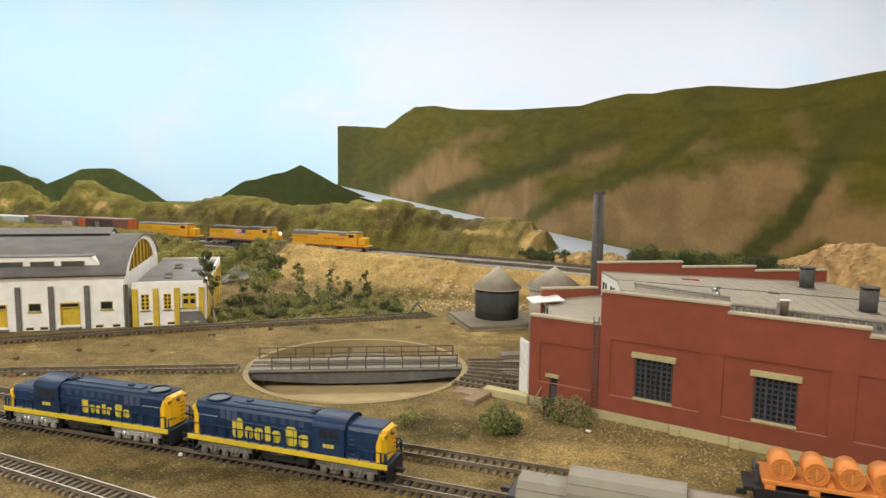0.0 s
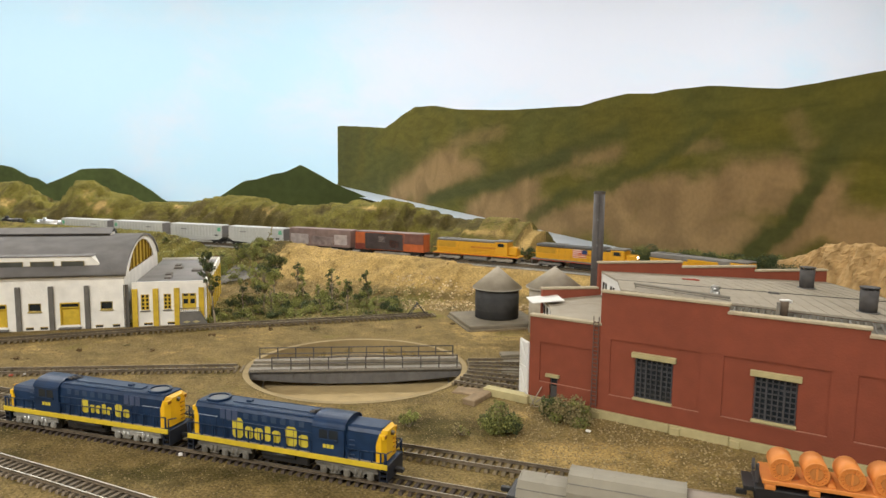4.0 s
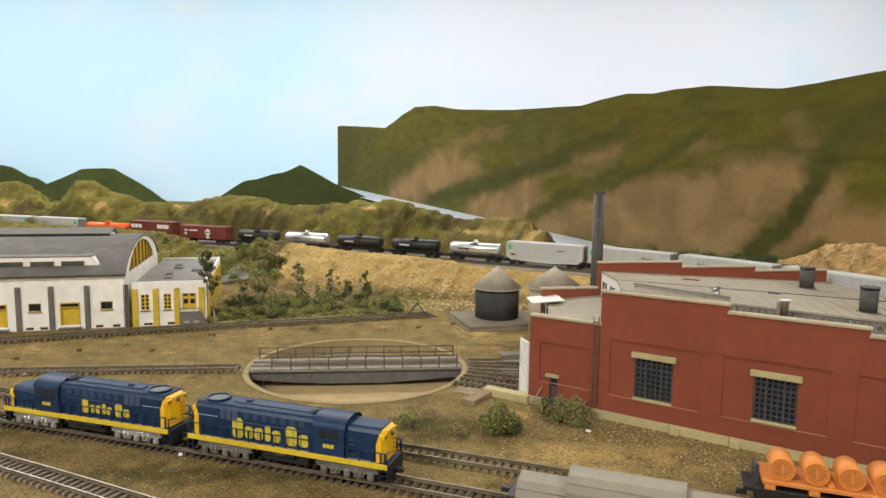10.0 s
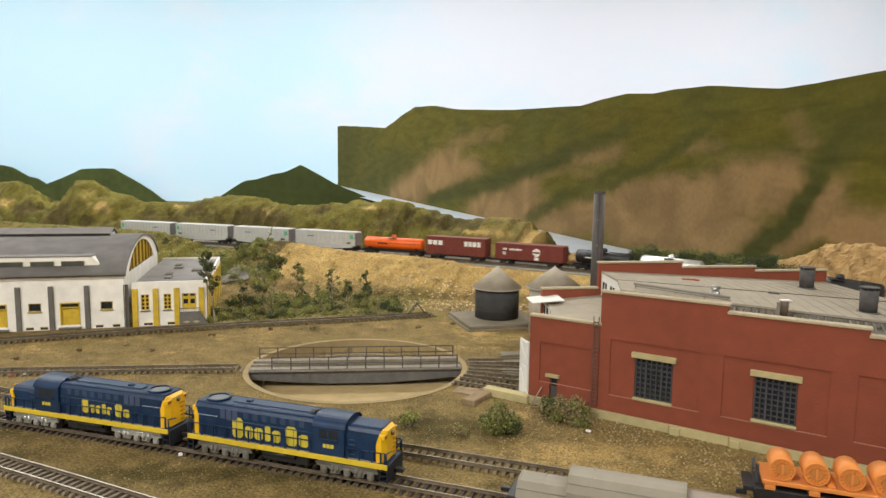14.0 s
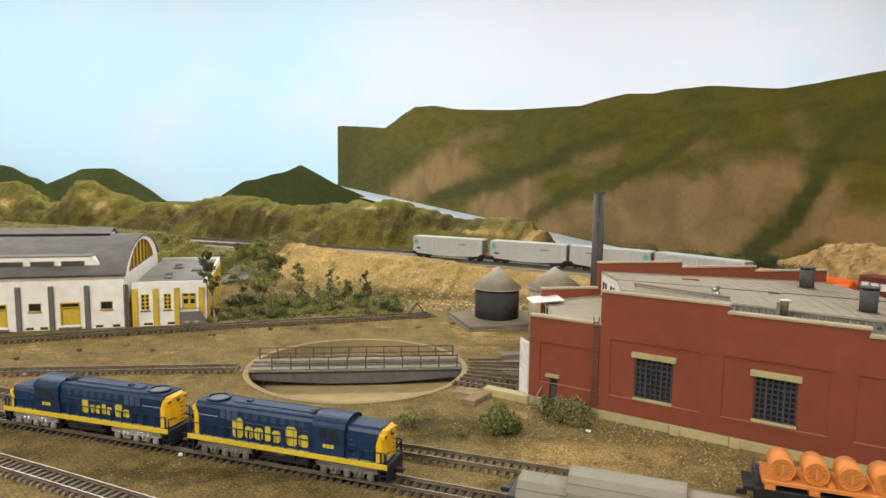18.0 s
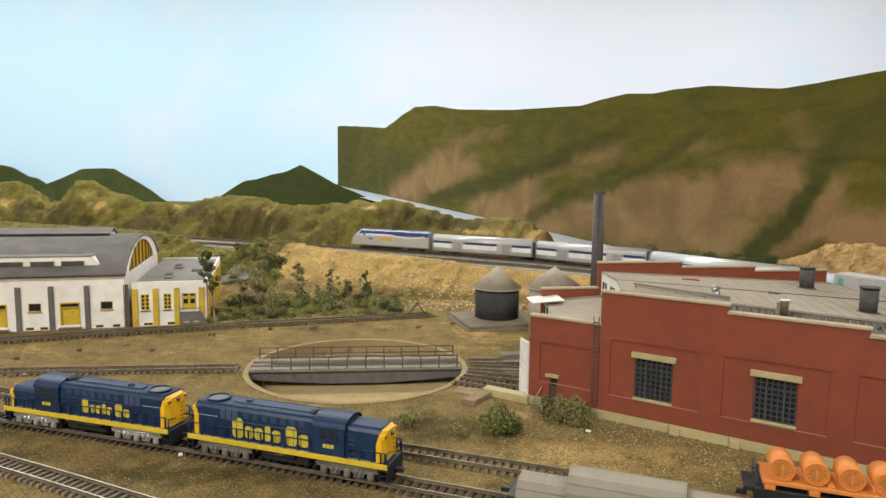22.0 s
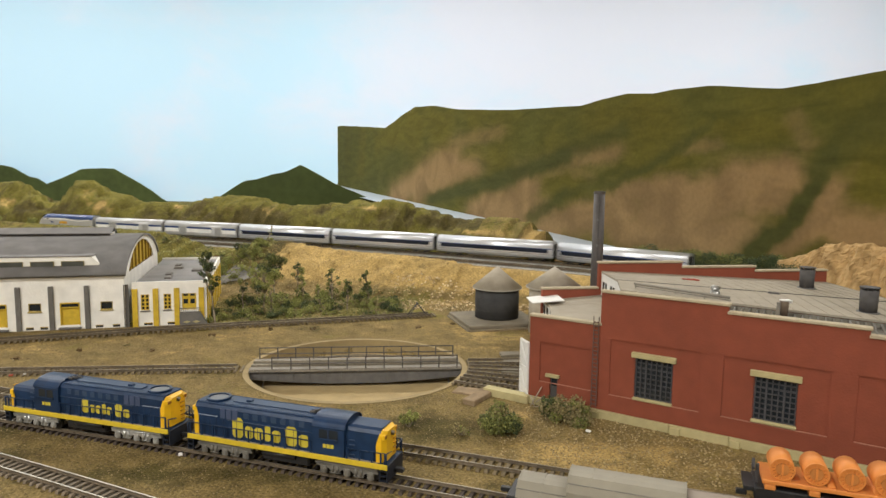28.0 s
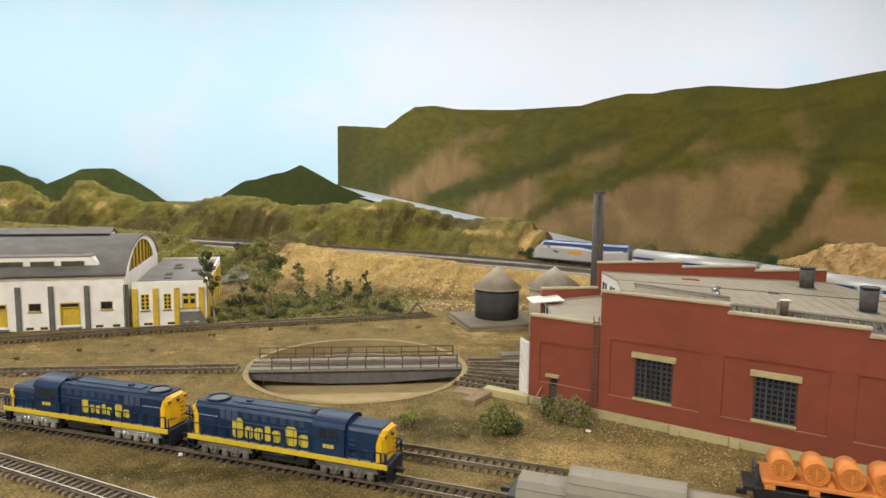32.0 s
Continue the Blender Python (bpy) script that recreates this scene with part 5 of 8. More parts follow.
for x in (0.0515, 0.0595):
    bm = bmesh.new()
    prism(bm, [(x - 0.0032, 0.0052), (x, 0.0040), (x + 0.0032, 0.0052), (x, 0.0064)], -0.0064, -0.0060)
    part("diamond", bm, CREAM, st, "tan painted diamond")
rndv = random.Random(4)
for k in range(6):
    x, y = rndv.uniform(0.022, 0.05), 0.03 + k * 0.022
    fbox("roof_vent", mat("roof_patch", (0.17, 0.155, 0.14), 0.9), x, x + rndv.uniform(0.005, 0.011), y, y + 0.012, 0.0388, 0.0400 + 0.0012 * rndv.random(), ann)


# ---- water tanks, chimney ----
def water_tank(x, y, z0, r, h, rise, label, body=TANK_BLACK):
    t = thing("water_tank", label, "water tank", pose(x, y, z0), "water tanks")
    bm = bmesh.new()
    cyl(bm, (0, 0, 0), (0, 0, h), r, n=40)
    part("tub", bm, body, t)
    for k in range(5):
        part("hoop", ring_mesh(r, r + 0.00025, h * (k + 0.4) / 5, h * (k + 0.4) / 5 + 0.0004, 40), body, t)
    bm = bmesh.new()
    cyl(bm, (0, 0, h), (0, 0, h + rise), r * 1.13, 0.0005, 40)
    part("cone_roof", bm, CONE, t, "grey cone roof")
    part("eave", ring_mesh(r * 1.02, r * 1.14, h - 0.0009, h, 40), mat("pale_eave", (0.48, 0.45, 0.38), 0.7), t)
    return t


water_tank(0.0517, 0.6185, 0.006, 0.0205, 0.0285, 0.0195, "dark round water tank with a weathered cone roof on a slab")
slab = thing("tank_slab", "two-stepped weathered slab under the dark water tank", "slab", pose(0.0495, 0.6125, 0, 0, 0, 16))
part("top_layer", box(-0.0345, 0.036, -0.0300, 0.0350, 0.003, 0.006, 0.0004), SLAB, slab)
part("base_layer", box(-0.0360, 0.0375, -0.0318, 0.0365, 0, 0.0029, 0.0004), mat("worn_slab_base", (0.235, 0.195, 0.130), 0.95, 0, 0.25, 200, 0.4), slab)
for k in range(9):
    part("edge_stone", box(-0.0366, -0.0359, -0.0310 + k * 0.0075, -0.0242 + k * 0.0075, 0.0002, 0.0030 - 0.0003 * (k % 3), 0.0002), SLAB, slab)
part("plank", box(-0.020, 0.034, -0.0335, -0.0320, 0.0002, 0.0022, 0.0002), WOOD, slab, "weathered plank at the slab's foot")
water_tank(0.0985, 0.577, 0.0, 0.0218, 0.0425, 0.0175, "grey round water tank with a cone roof behind the roundhouse", CONE)
ch = thing("chimney", "tall dark smokestack beside the roundhouse", "chimney", pose(0.1215, 0.519, 0))
bm = bmesh.new()
cyl(bm, (0, 0, 0), (0, 0, 0.1272), 0.0047, 0.0043, 24)
part("shaft", bm, STACK, ch)
part("seam_strip", box(-0.0014, -0.0006, -0.0051, -0.0042, 0.0, 0.125), STEEL_DARK, ch)
part("lip", ring_mesh(0.0035, 0.0045, 0.1255, 0.1278, 24), STACK, ch)
part("base", box(-0.007, 0.007, -0.007, 0.007, 0, 0.006, 0.0005), SLAB, ch)
for k, z in enumerate((0.085, 0.105)):
    part("bolt", box(-0.0020, -0.0010, -0.0055, -0.0046, z, z + 0.0016), STEEL_GREY, ch)


# ---- rolling stock ----
def truck(x, axles, parent, frame_m, wb, name="truck", rr=0.0026):
    """A wheel truck at x: side frames, wheels, journal boxes."""
    t = thing(name, "", "", pose(x, 0, 0))
    t.parent = parent
    n = axles
    xs_ = [(-wb / 2 + wb * i / (n - 1)) for i in range(n)]
    for sgn in (-1, 1):
        bm = bmesh.new()
        prism(bm, [(-wb / 2 - 0.0026, 0.0038), (-wb / 2 - 0.002, 0.0054), (-wb / 4, 0.0058), (0, 0.0050), (wb / 4, 0.0058), (wb / 2 + 0.002, 0.0054), (wb / 2 + 0.0026, 0.0038), (wb / 2, 0.0026), (wb / 4, 0.0030), (0, 0.0020), (-wb / 4, 0.0030), (-wb / 2, 0.0026)], sgn * 0.0068 - 0.0006, sgn * 0.0068 + 0.0006)
        for xx in xs_:
            bx(bm, xx - 0.0011, xx + 0.0011, sgn * 0.0076 - 0.0005, sgn * 0.0076 + 0.0005, 0.0022, 0.0044, 0.0002)
        for xx in [(a + b) / 2 for a, b in zip(xs_, xs_[1:])]:
            bx(bm, xx - 0.0014, xx + 0.0014, sgn * 0.0074 - 0.0004, sgn * 0.0074 + 0.0004, 0.0030, 0.0050, 0.0002)
        part("side_frame", bm, frame_m, t)
    for xx in xs_:
        bm = bmesh.new()
        for sgn in (-1, 1):
            cyl(bm, (xx, sgn * 0.0040, rr), (xx, sgn * 0.0053, rr), rr, n=16)
        cyl(bm, (xx, -0.005, rr), (xx, 0.005, rr), 0.0006, n=6)
        part("wheelset", bm, BLACK, t)
    return t


def coupler(x, sgn, parent, m=BLACK):
    part("coupler", box(min(x, x + sgn * 0.0042), max(x, x + sgn * 0.0042), -0.0012, 0.0012, 0.0036, 0.0056, 0.0003), m, parent)


def bars(parent, x0, x1, z0, z1, y, n, m, seed=1, vary=0.0, gaps=(), name="lettering"):
    """A line of lettering as plain bars on a side at y."""
    rnd = random.Random(seed)
    w = (x1 - x0) / n
    bm = bmesh.new()
    for i in range(n):
        if i in gaps:
            continue
        h = z1 - (z1 - z0) * vary * rnd.random()
        bx(bm, x0 + i * w + w * 0.10, x0 + (i + 1) * w - w * 0.10, y - 0.00008, y + 0.00008, z0, h)
    return part(name, bm, m, parent)


def heavy_truck(x, parent, frame_m):
    """A six-wheel locomotive truck with tall side frames, springs and journal boxes."""
    t = thing("truck", "", "", pose(x, 0, 0))
    t.parent = parent
    hw = 0.0150
    xs_ = (-0.0115, 0.0, 0.0115)
    for sgn in (-1, 1):
        bm = bmesh.new()
        top = [(-hw, 0.0062), (-hw + 0.002, 0.0077), (hw - 0.002, 0.0077), (hw, 0.0062)]
        low = [(hw, 0.0046), (0.0090, 0.0040), (0.0075, 0.0026), (0.0040, 0.0026), (0.0025, 0.0040), (-0.0025, 0.0040), (-0.0040, 0.0026), (-0.0075, 0.0026), (-0.0090, 0.0040), (-hw, 0.0046)]
        prism(bm, top + low, sgn * 0.0074 - 0.0006, sgn * 0.0074 + 0.0006)
        sf = part("side_frame", bm, frame_m, t)
        for xx in xs_:
            bm = bmesh.new()
            bx(bm, xx - 0.0016, xx + 0.0016, sgn * 0.0078 - 0.0006, sgn * 0.0078 + 0.0006, 0.0014, 0.0050, 0.0004)
            cyl(bm, (xx, sgn * 0.0078, 0.0028), (xx, sgn * 0.0088, 0.0028), 0.0011, n=12)
            part("journal_box", bm, frame_m, sf)
        for xx in (-0.0058, 0.0058):
            bm = bmesh.new()
            for dx in (-0.0012, 0.0012):
                cyl(bm, (xx + dx, sgn * 0.0079, 0.0026), (xx + dx, sgn * 0.0079, 0.0058), 0.0008, n=8)
            bx(bm, xx - 0.0024, xx + 0.0024, sgn * 0.0079 - 0.0006, sgn * 0.0079 + 0.0006, 0.0020, 0.0027, 0.0002)
            part("spring", bm, frame_m, sf)
        part("brake_bar", rod((-hw, sgn * 0.0080, 0.0060), (hw, sgn * 0.0080, 0.0060), 0.0004, 5), frame_m, sf)
    for xx in xs_:
        bm = bmesh.new()
        for sgn in (-1, 1):
            cyl(bm, (xx, sgn * 0.0040, 0.0032), (xx, sgn * 0.0056, 0.0032), 0.0032, n=18)
        cyl(bm, (xx, -0.005, 0.0032), (xx, 0.005, 0.0032), 0.0006, n=6)
        part("wheelset", bm, BLACK, t)
    return t


# blocks that stand for the letters on a hood side: span along it, foot and head
LETTER_BLOCKS = [(-0.0275, -0.0222, 0.0112, 0.0203), (-0.0211, -0.0171, 0.0117, 0.0170), (-0.0163, -0.0121, 0.0117, 0.0170), (-0.0112, -0.0083, 0.0117, 0.0184), (-0.0074, -0.0034, 0.0117, 0.0170), (-0.0008, 0.0046, 0.0113, 0.0198), (0.0056, 0.0102, 0.0116, 0.0170)]


def switcher(label, m, truck_m, group, big=True):
    """Blue and yellow six-axle road switcher, cab towards +x."""
    t = thing("diesel_locomotive", label, "locomotive", m, group)
    L = 0.052
    fr = part("underframe", box(-L, L, -0.0092, 0.0092, 0.0080, 0.0097 - 0.0004, 0.0002), BLUE, t)
    for sgn in (-1, 1):
        part("sill_stripe", box(-L, L, sgn * 0.0093 - 0.0003, sgn * 0.0093 + 0.0003, 0.0078, 0.0102, 0.0001), YELLOW_SILL, t, "yellow side sill")
    part("walkway", box(-L + 0.004, L - 0.005, -0.0090, 0.0090, 0.0094, 0.0099), mat("grey_walkway", (0.27, 0.25, 0.22), 0.8), t)

    def hood(name, x0, x1, w, z0, z1, round_=0.0022):
        sec = [(-w, z0), (-w, z1 - round_), (-w + round_ * 0.35, z1 - round_ * 0.35), (-w + round_, z1), (w - round_, z1), (w - round_ * 0.35, z1 - round_ * 0.35), (w, z1 - round_), (w, z0)]
        bm = bmesh.new()
        loft(bm, [[(x, y, z) for y, z in sec] for x in (x0, x1)], smooth=False)
        return part(name, bm, BLUE, t)
    lh = hood("long_hood", -0.0485, 0.0155, 0.0074, 0.0099, 0.0258)
    nose_z = 0.0246 if big else 0.0208
    sh = hood("short_hood", 0.0310, 0.0478, 0.0070, 0.0099, nose_z)
    # cab with arched roof
    sec = [(-0.0088, 0.0099), (-0.0088, 0.0224)] + [(-0.0088 * math.cos(a), 0.0224 + 0.0046 * math.sin(a)) for a in np.linspace(0.12, math.pi - 0.12, 13)] + [(0.0088, 0.0224), (0.0088, 0.0099)]
    bm = bmesh.new()
    loft(bm, [[(x, y, z) for y, z in sec] for x in (0.0155, 0.0310)], smooth=False)
    cab = part("cab", bm, BLUE, t)
    rs = [(-0.0091 * math.cos(a), 0.0225 + 0.0048 * math.sin(a)) for a in np.linspace(0.06, math.pi - 0.06, 15)]
    rs2 = rs + [(y * 0.97, z - 0.0005) for y, z in rs[::-1]]
    bm = bmesh.new()
    loft(bm, [[(x, y, z) for y, z in rs2] for x in (0.0151, 0.0315)], smooth=False)
    part("cab_roof", bm, BLUE, cab)
    for sgn in (-1, 1):
        w = part("window", box(0.0188, 0.0280, sgn * 0.0088 - 0.0001, sgn * 0.0088 + 0.0001, 0.0176, 0.0218), GLASS_DARK, cab)
        part("window_post", box(0.0230, 0.0236, sgn * 0.0089 - 0.0001, sgn * 0.0089 + 0.0001, 0.0176, 0.0218), BLUE, w)
        part("armrest", box(0.0185, 0.0283, sgn * 0.0091 - 0.0003, sgn * 0.0091 + 0.0003, 0.0170, 0.0177), BLUE, w)
        bars(cab, 0.0205, 0.0262, 0.0135, 0.0152, sgn * 0.00889, 3, YELLOW_LETTER, name="number_bars")
        # lettering on the hood side
        k_, o_ = (1.07, 0.0012) if big else (0.78, -0.0065)
        d_ = 1 if sgn < 0 else -1
        mid_ = -0.0075
        for a, b, lo, hi in LETTER_BLOCKS:
            a, b = sorted((mid_ + o_ + d_ * (a - mid_) * k_, mid_ + o_ + d_ * (b - mid_) * k_))
            lo, hi = 0.0150 + (lo - 0.0150) * k_, 0.0150 + (hi - 0.0150) * k_
            w_, h_ = b - a, hi - lo
            c_ = min(w_, h_) * 0.22
            bm = bmesh.new()
            prism(bm, [(a + c_, lo), (b - c_, lo), (b, lo + c_), (b, hi - c_), (b - c_, hi), (a + c_, hi), (a, hi - c_), (a, lo + c_)], sgn * 0.00746 - 0.00008, sgn * 0.00746 + 0.00008)
            part("lettering", bm, YELLOW_LETTER, lh)
        for k in range(7):
            x = -0.0215 + k * 0.0049
            part("louvre", box(x, x + 0.0028, sgn * 0.0074 - 0.0002, sgn * 0.0074 + 0.0002, 0.0206, 0.0232, 0.0001), mat("louvre_blue", (0.030, 0.055, 0.105), 0.5), lh)
        for k in range(3):
            x = -0.0345 + k * 0.0034
            part("radiator_panel", box(x, x + 0.0028, sgn * 0.0074 - 0.0002, sgn * 0.0074 + 0.0002, 0.0192, 0.0240, 0.0001), mat("blue_grey_panel", (0.05, 0.07, 0.13), 0.5), lh)
        part("hood_stripe", box(-0.0484, -0.036, sgn * 0.0074 - 0.00012, sgn * 0.0074 + 0.00012, 0.0196, 0.0199), mat("pale_line", (0.34, 0.38, 0.46), 0.5), lh)
        for k in range(16):
            x = -0.0445 + k * 0.0038
            part("door_seam", box(x, x + 0.00025, sgn * 0.0074 - 0.00015, sgn * 0.0074 + 0.00015, 0.0102, 0.0186), mat("blue_shadow", (0.011, 0.026, 0.066), 0.5), lh)
        part("grab_rail", rod((-0.0300, sgn * 0.0078, 0.0190), (0.0150, sgn * 0.0078, 0.0190), 0.00022, 5), mat("worn_blue", (0.045, 0.075, 0.135), 0.5), lh)
        part("roof_edge", rod((-0.0480, sgn * 0.0060, 0.0256), (0.0150, sgn * 0.0060, 0.0256), 0.00022, 5), mat("worn_blue", (0.045, 0.075, 0.135), 0.5), lh)
        for k in range(4):
            part("hood_rung", box(0.0330, 0.0356, sgn * 0.0072 - 0.0003, sgn * 0.0072 + 0.0003, 0.0115 + k * 0.0022, 0.0118 + k * 0.0022), mat("worn_blue", (0.045, 0.075, 0.135), 0.5), sh)
        # handrails
        hr = part("handrail", rod((-0.0505, sgn * 0.0090, 0.0158), (0.0145, sgn * 0.0090, 0.0158), 0.00026, 5), BLUE, t)
        for k in range(11):
            x = -0.0505 + k * 0.0065
            part("stanchion", box(x - 0.0003, x + 0.0003, sgn * 0.0090 - 0.0003, sgn * 0.0090 + 0.0003, 0.0098, 0.0159), BLUE, hr)
        hr = part("handrail", rod((0.0320, sgn * 0.0090, 0.0150), (0.0508, sgn * 0.0090, 0.0150), 0.00026, 5), BLUE, t)
        for x in (0.0325, 0.0385, 0.0445, 0.0488, 0.0508):
            part("stanchion", box(x - 0.0003, x + 0.0003, sgn * 0.0090 - 0.0003, sgn * 0.0090 + 0.0003, 0.0098, 0.0151), BLUE, hr)
    # roof gear
    bm = ring_mesh(0.0047, 0.0058, 0.02540, 0.02680, 28)
    bmesh.ops.translate(bm, verts=bm.verts, vec=(-0.0405, 0, 0))
    fan = part("radiator_fan", bm, BLUE, lh)
    bm = bmesh.new()
    cyl(bm, (-0.0405, 0, 0.02560), (-0.0405, 0, 0.02620), 0.0047, 0.0047, 24)
    part("fan_grille", bm, mat("fan_grey", (0.16, 0.17, 0.18), 0.6), fan)
    part("roof_walk", box(-0.031, 0.010, -0.0022, 0.0022, 0.02580, 0.02630, 0.0001), mat("walk_blue", (0.035, 0.06, 0.11), 0.6), lh)
    part("exhaust", box(-0.0245, -0.0215, -0.0012, 0.0012, 0.02620, 0.02720, 0.0003), BLUE, lh)
    for k in range(3):
        bm = bmesh.new()
        cyl(bm, (0.0105 + k * 0.0012, -0.002 + k * 0.0018, 0.02640), (0.0135 + k * 0.0012, -0.002 + k * 0.0018, 0.02680), 0.0005, 0.0008, 8)
        part("horn", bm, STEEL_DARK, lh)
    # yellow hood ends with angled wings
    for x, sgn, h in ((0.0478, 1, nose_z), (-0.0485, -1, 0.0258)):
        bm = bmesh.new()
        loft(bm, [[(x + sgn * dx, y * w_, 0.0100 + (z - 0.0100) * k_) for y, z in ((-1, 0.0100), (-1, h - 0.0026), (-0.72, h - 0.0006), (0.72, h - 0.0006), (1, h - 0.0026), (1, 0.0100))] for dx, w_, k_ in ((-0.0004, 0.0077, 1.0), (0.0006, 0.0076, 0.99), (0.0022, 0.0052, 0.93))], smooth=False)
        e = part("end_panel", bm, YELLOW, t, "faceted chrome yellow hood end")
        for s2 in (-1, 1):
            nb = part("number_board", box(min(x + sgn * 0.0004, x + sgn * 0.0020), max(x + sgn * 0.0004, x + sgn * 0.0020), s2 * 0.0056 - 0.0016, s2 * 0.0056 + 0.0016, h - 0.0046, h - 0.0024, 0.0002), YELLOW, e)
            part("number_glass", box(min(x + sgn * 0.0020, x + sgn * 0.0022), max(x + sgn * 0.0020, x + sgn * 0.0022), s2 * 0.0056 - 0.0012, s2 * 0.0056 + 0.0012, h - 0.0042, h - 0.0029), mat("amber_shadow", (0.28, 0.11, 0.01), 0.6), nb)
        for k in range(5):
            part("grab_iron", box(min(x + sgn * 0.0020, x + sgn * 0.0029), max(x + sgn * 0.0020, x + sgn * 0.0029), sgn * 0.0030 - 0.0013, sgn * 0.0030 + 0.0013, 0.0115 + k * 0.0021, 0.0119 + k * 0.0021), mat("ochre_iron", (0.42, 0.22, 0.012), 0.6), e)
        bm = bmesh.new()
        cyl(bm, (x + sgn * 0.0024, 0, h - 0.0040), (x + sgn * 0.0030, 0, h - 0.0026), 0.0009, n=10)
        part("headlight", bm, mat("dull_lens", (0.12, 0.10, 0.06), 0.7), e)
        for s2 in (-1, 1):
            bm = bmesh.new()
            prism(bm, [(0, 0.0100), (0.0040, 0.0100), (0.0040, h - 0.0066), (0.0012, h - 0.0024), (0, h - 0.0024)], s2 * 0.0074 - 0.00025, s2 * 0.0074 + 0.00025)
            for v in bm.verts:
                v.co.x = x + sgn * 0.0002 - sgn * v.co.x * 0.5
                v.co.y *= 1.012
            bmesh.ops.recalc_face_normals(bm, faces=bm.faces)
            part("wing", bm, YELLOW, e)
        pl = part("pilot", box(min(x + sgn * 0.0035, x + sgn * 0.0042), max(x + sgn * 0.0035, x + sgn * 0.0042), -0.0088, 0.0088, 0.0018, 0.0094, 0.0002), SHADED_NAVY, t, "blue pilot plate darkened to near-black for shade")
        for s2 in (-1, 1):
            for k in range(3):
                part("step", box(min(x + sgn * 0.0006, x + sgn * 0.0036), max(x + sgn * 0.0006, x + sgn * 0.0036), s2 * 0.0086 - 0.0006, s2 * 0.0086 + 0.0006, 0.0022 + k * 0.0023, 0.0026 + k * 0.0023), SHADED_NAVY, pl)
            part("step_side", box(min(x + sgn * 0.0002, x + sgn * 0.0008), max(x + sgn * 0.0002, x + sgn * 0.0008), s2 * 0.0088 - 0.0004, s2 * 0.0088 + 0.0004, 0.0020, 0.0092), SHADED_NAVY, pl)
            part("end_rail", rod((x + sgn * 0.0036, s2 * 0.0088, 0.0094), (x + sgn * 0.0036, s2 * 0.0088, 0.0150), 0.00028, 5), BLUE, pl)
        part("end_rail", rod((x + sgn * 0.0036, -0.0088, 0.0150), (x + sgn * 0.0036, -0.0030, 0.0138), 0.00028, 5), BLUE, pl)
        part("end_rail", rod((x + sgn * 0.0036, 0.0088, 0.0150), (x + sgn * 0.0036, 0.0030, 0.0138), 0.00028, 5), BLUE, pl)
        coupler(x + sgn * 0.004, sgn, t)
    part("fuel_tank", box(-0.0125, 0.0125, -0.0070, 0.0070, 0.0022, 0.0078, 0.0008), BLACK, t)
    for sgn in (-1, 1):
        part("air_reservoir", rod((-0.0115, sgn * 0.0074, 0.0060), (0.0060, sgn * 0.0074, 0.0060), 0.0011, 10), BLACK, t)
    heavy_truck(-0.0320, t, truck_m)
    heavy_truck(0.0320, t, truck_m)
    return t


def rail_pose(line, x_at, z=0.0045, flip=False):
    """Pose on a yard track at a given x."""
    P = np.array(line)
    y = float(np.interp(x_at, P[:, 0], P[:, 1]))
    i = int(np.clip(np.searchsorted(P[:, 0], x_at), 1, len(P) - 1))
    h = math.degrees(math.atan2(P[i, 1] - P[i - 1, 1], P[i, 0] - P[i - 1, 0]))
    return pose(x_at, y, z, 0, 0, h + (180 if flip else 0))


switcher("dark blue and yellow road switcher with silver trucks", rail_pose(A_LINE, -0.1795, flip=True), SILVER, "blue locomotives", False)
switcher("dark blue and yellow road switcher with grey trucks", rail_pose(A_LINE, -0.0692), TRUCK_GREY, "blue locomotives")


def side_box(name, x0, x1, w, z0, z1, m, parent, bevel=0.0004, label=""):
    return part(name, box(x0, x1, -w, w, z0, z1, bevel), m, parent, label)


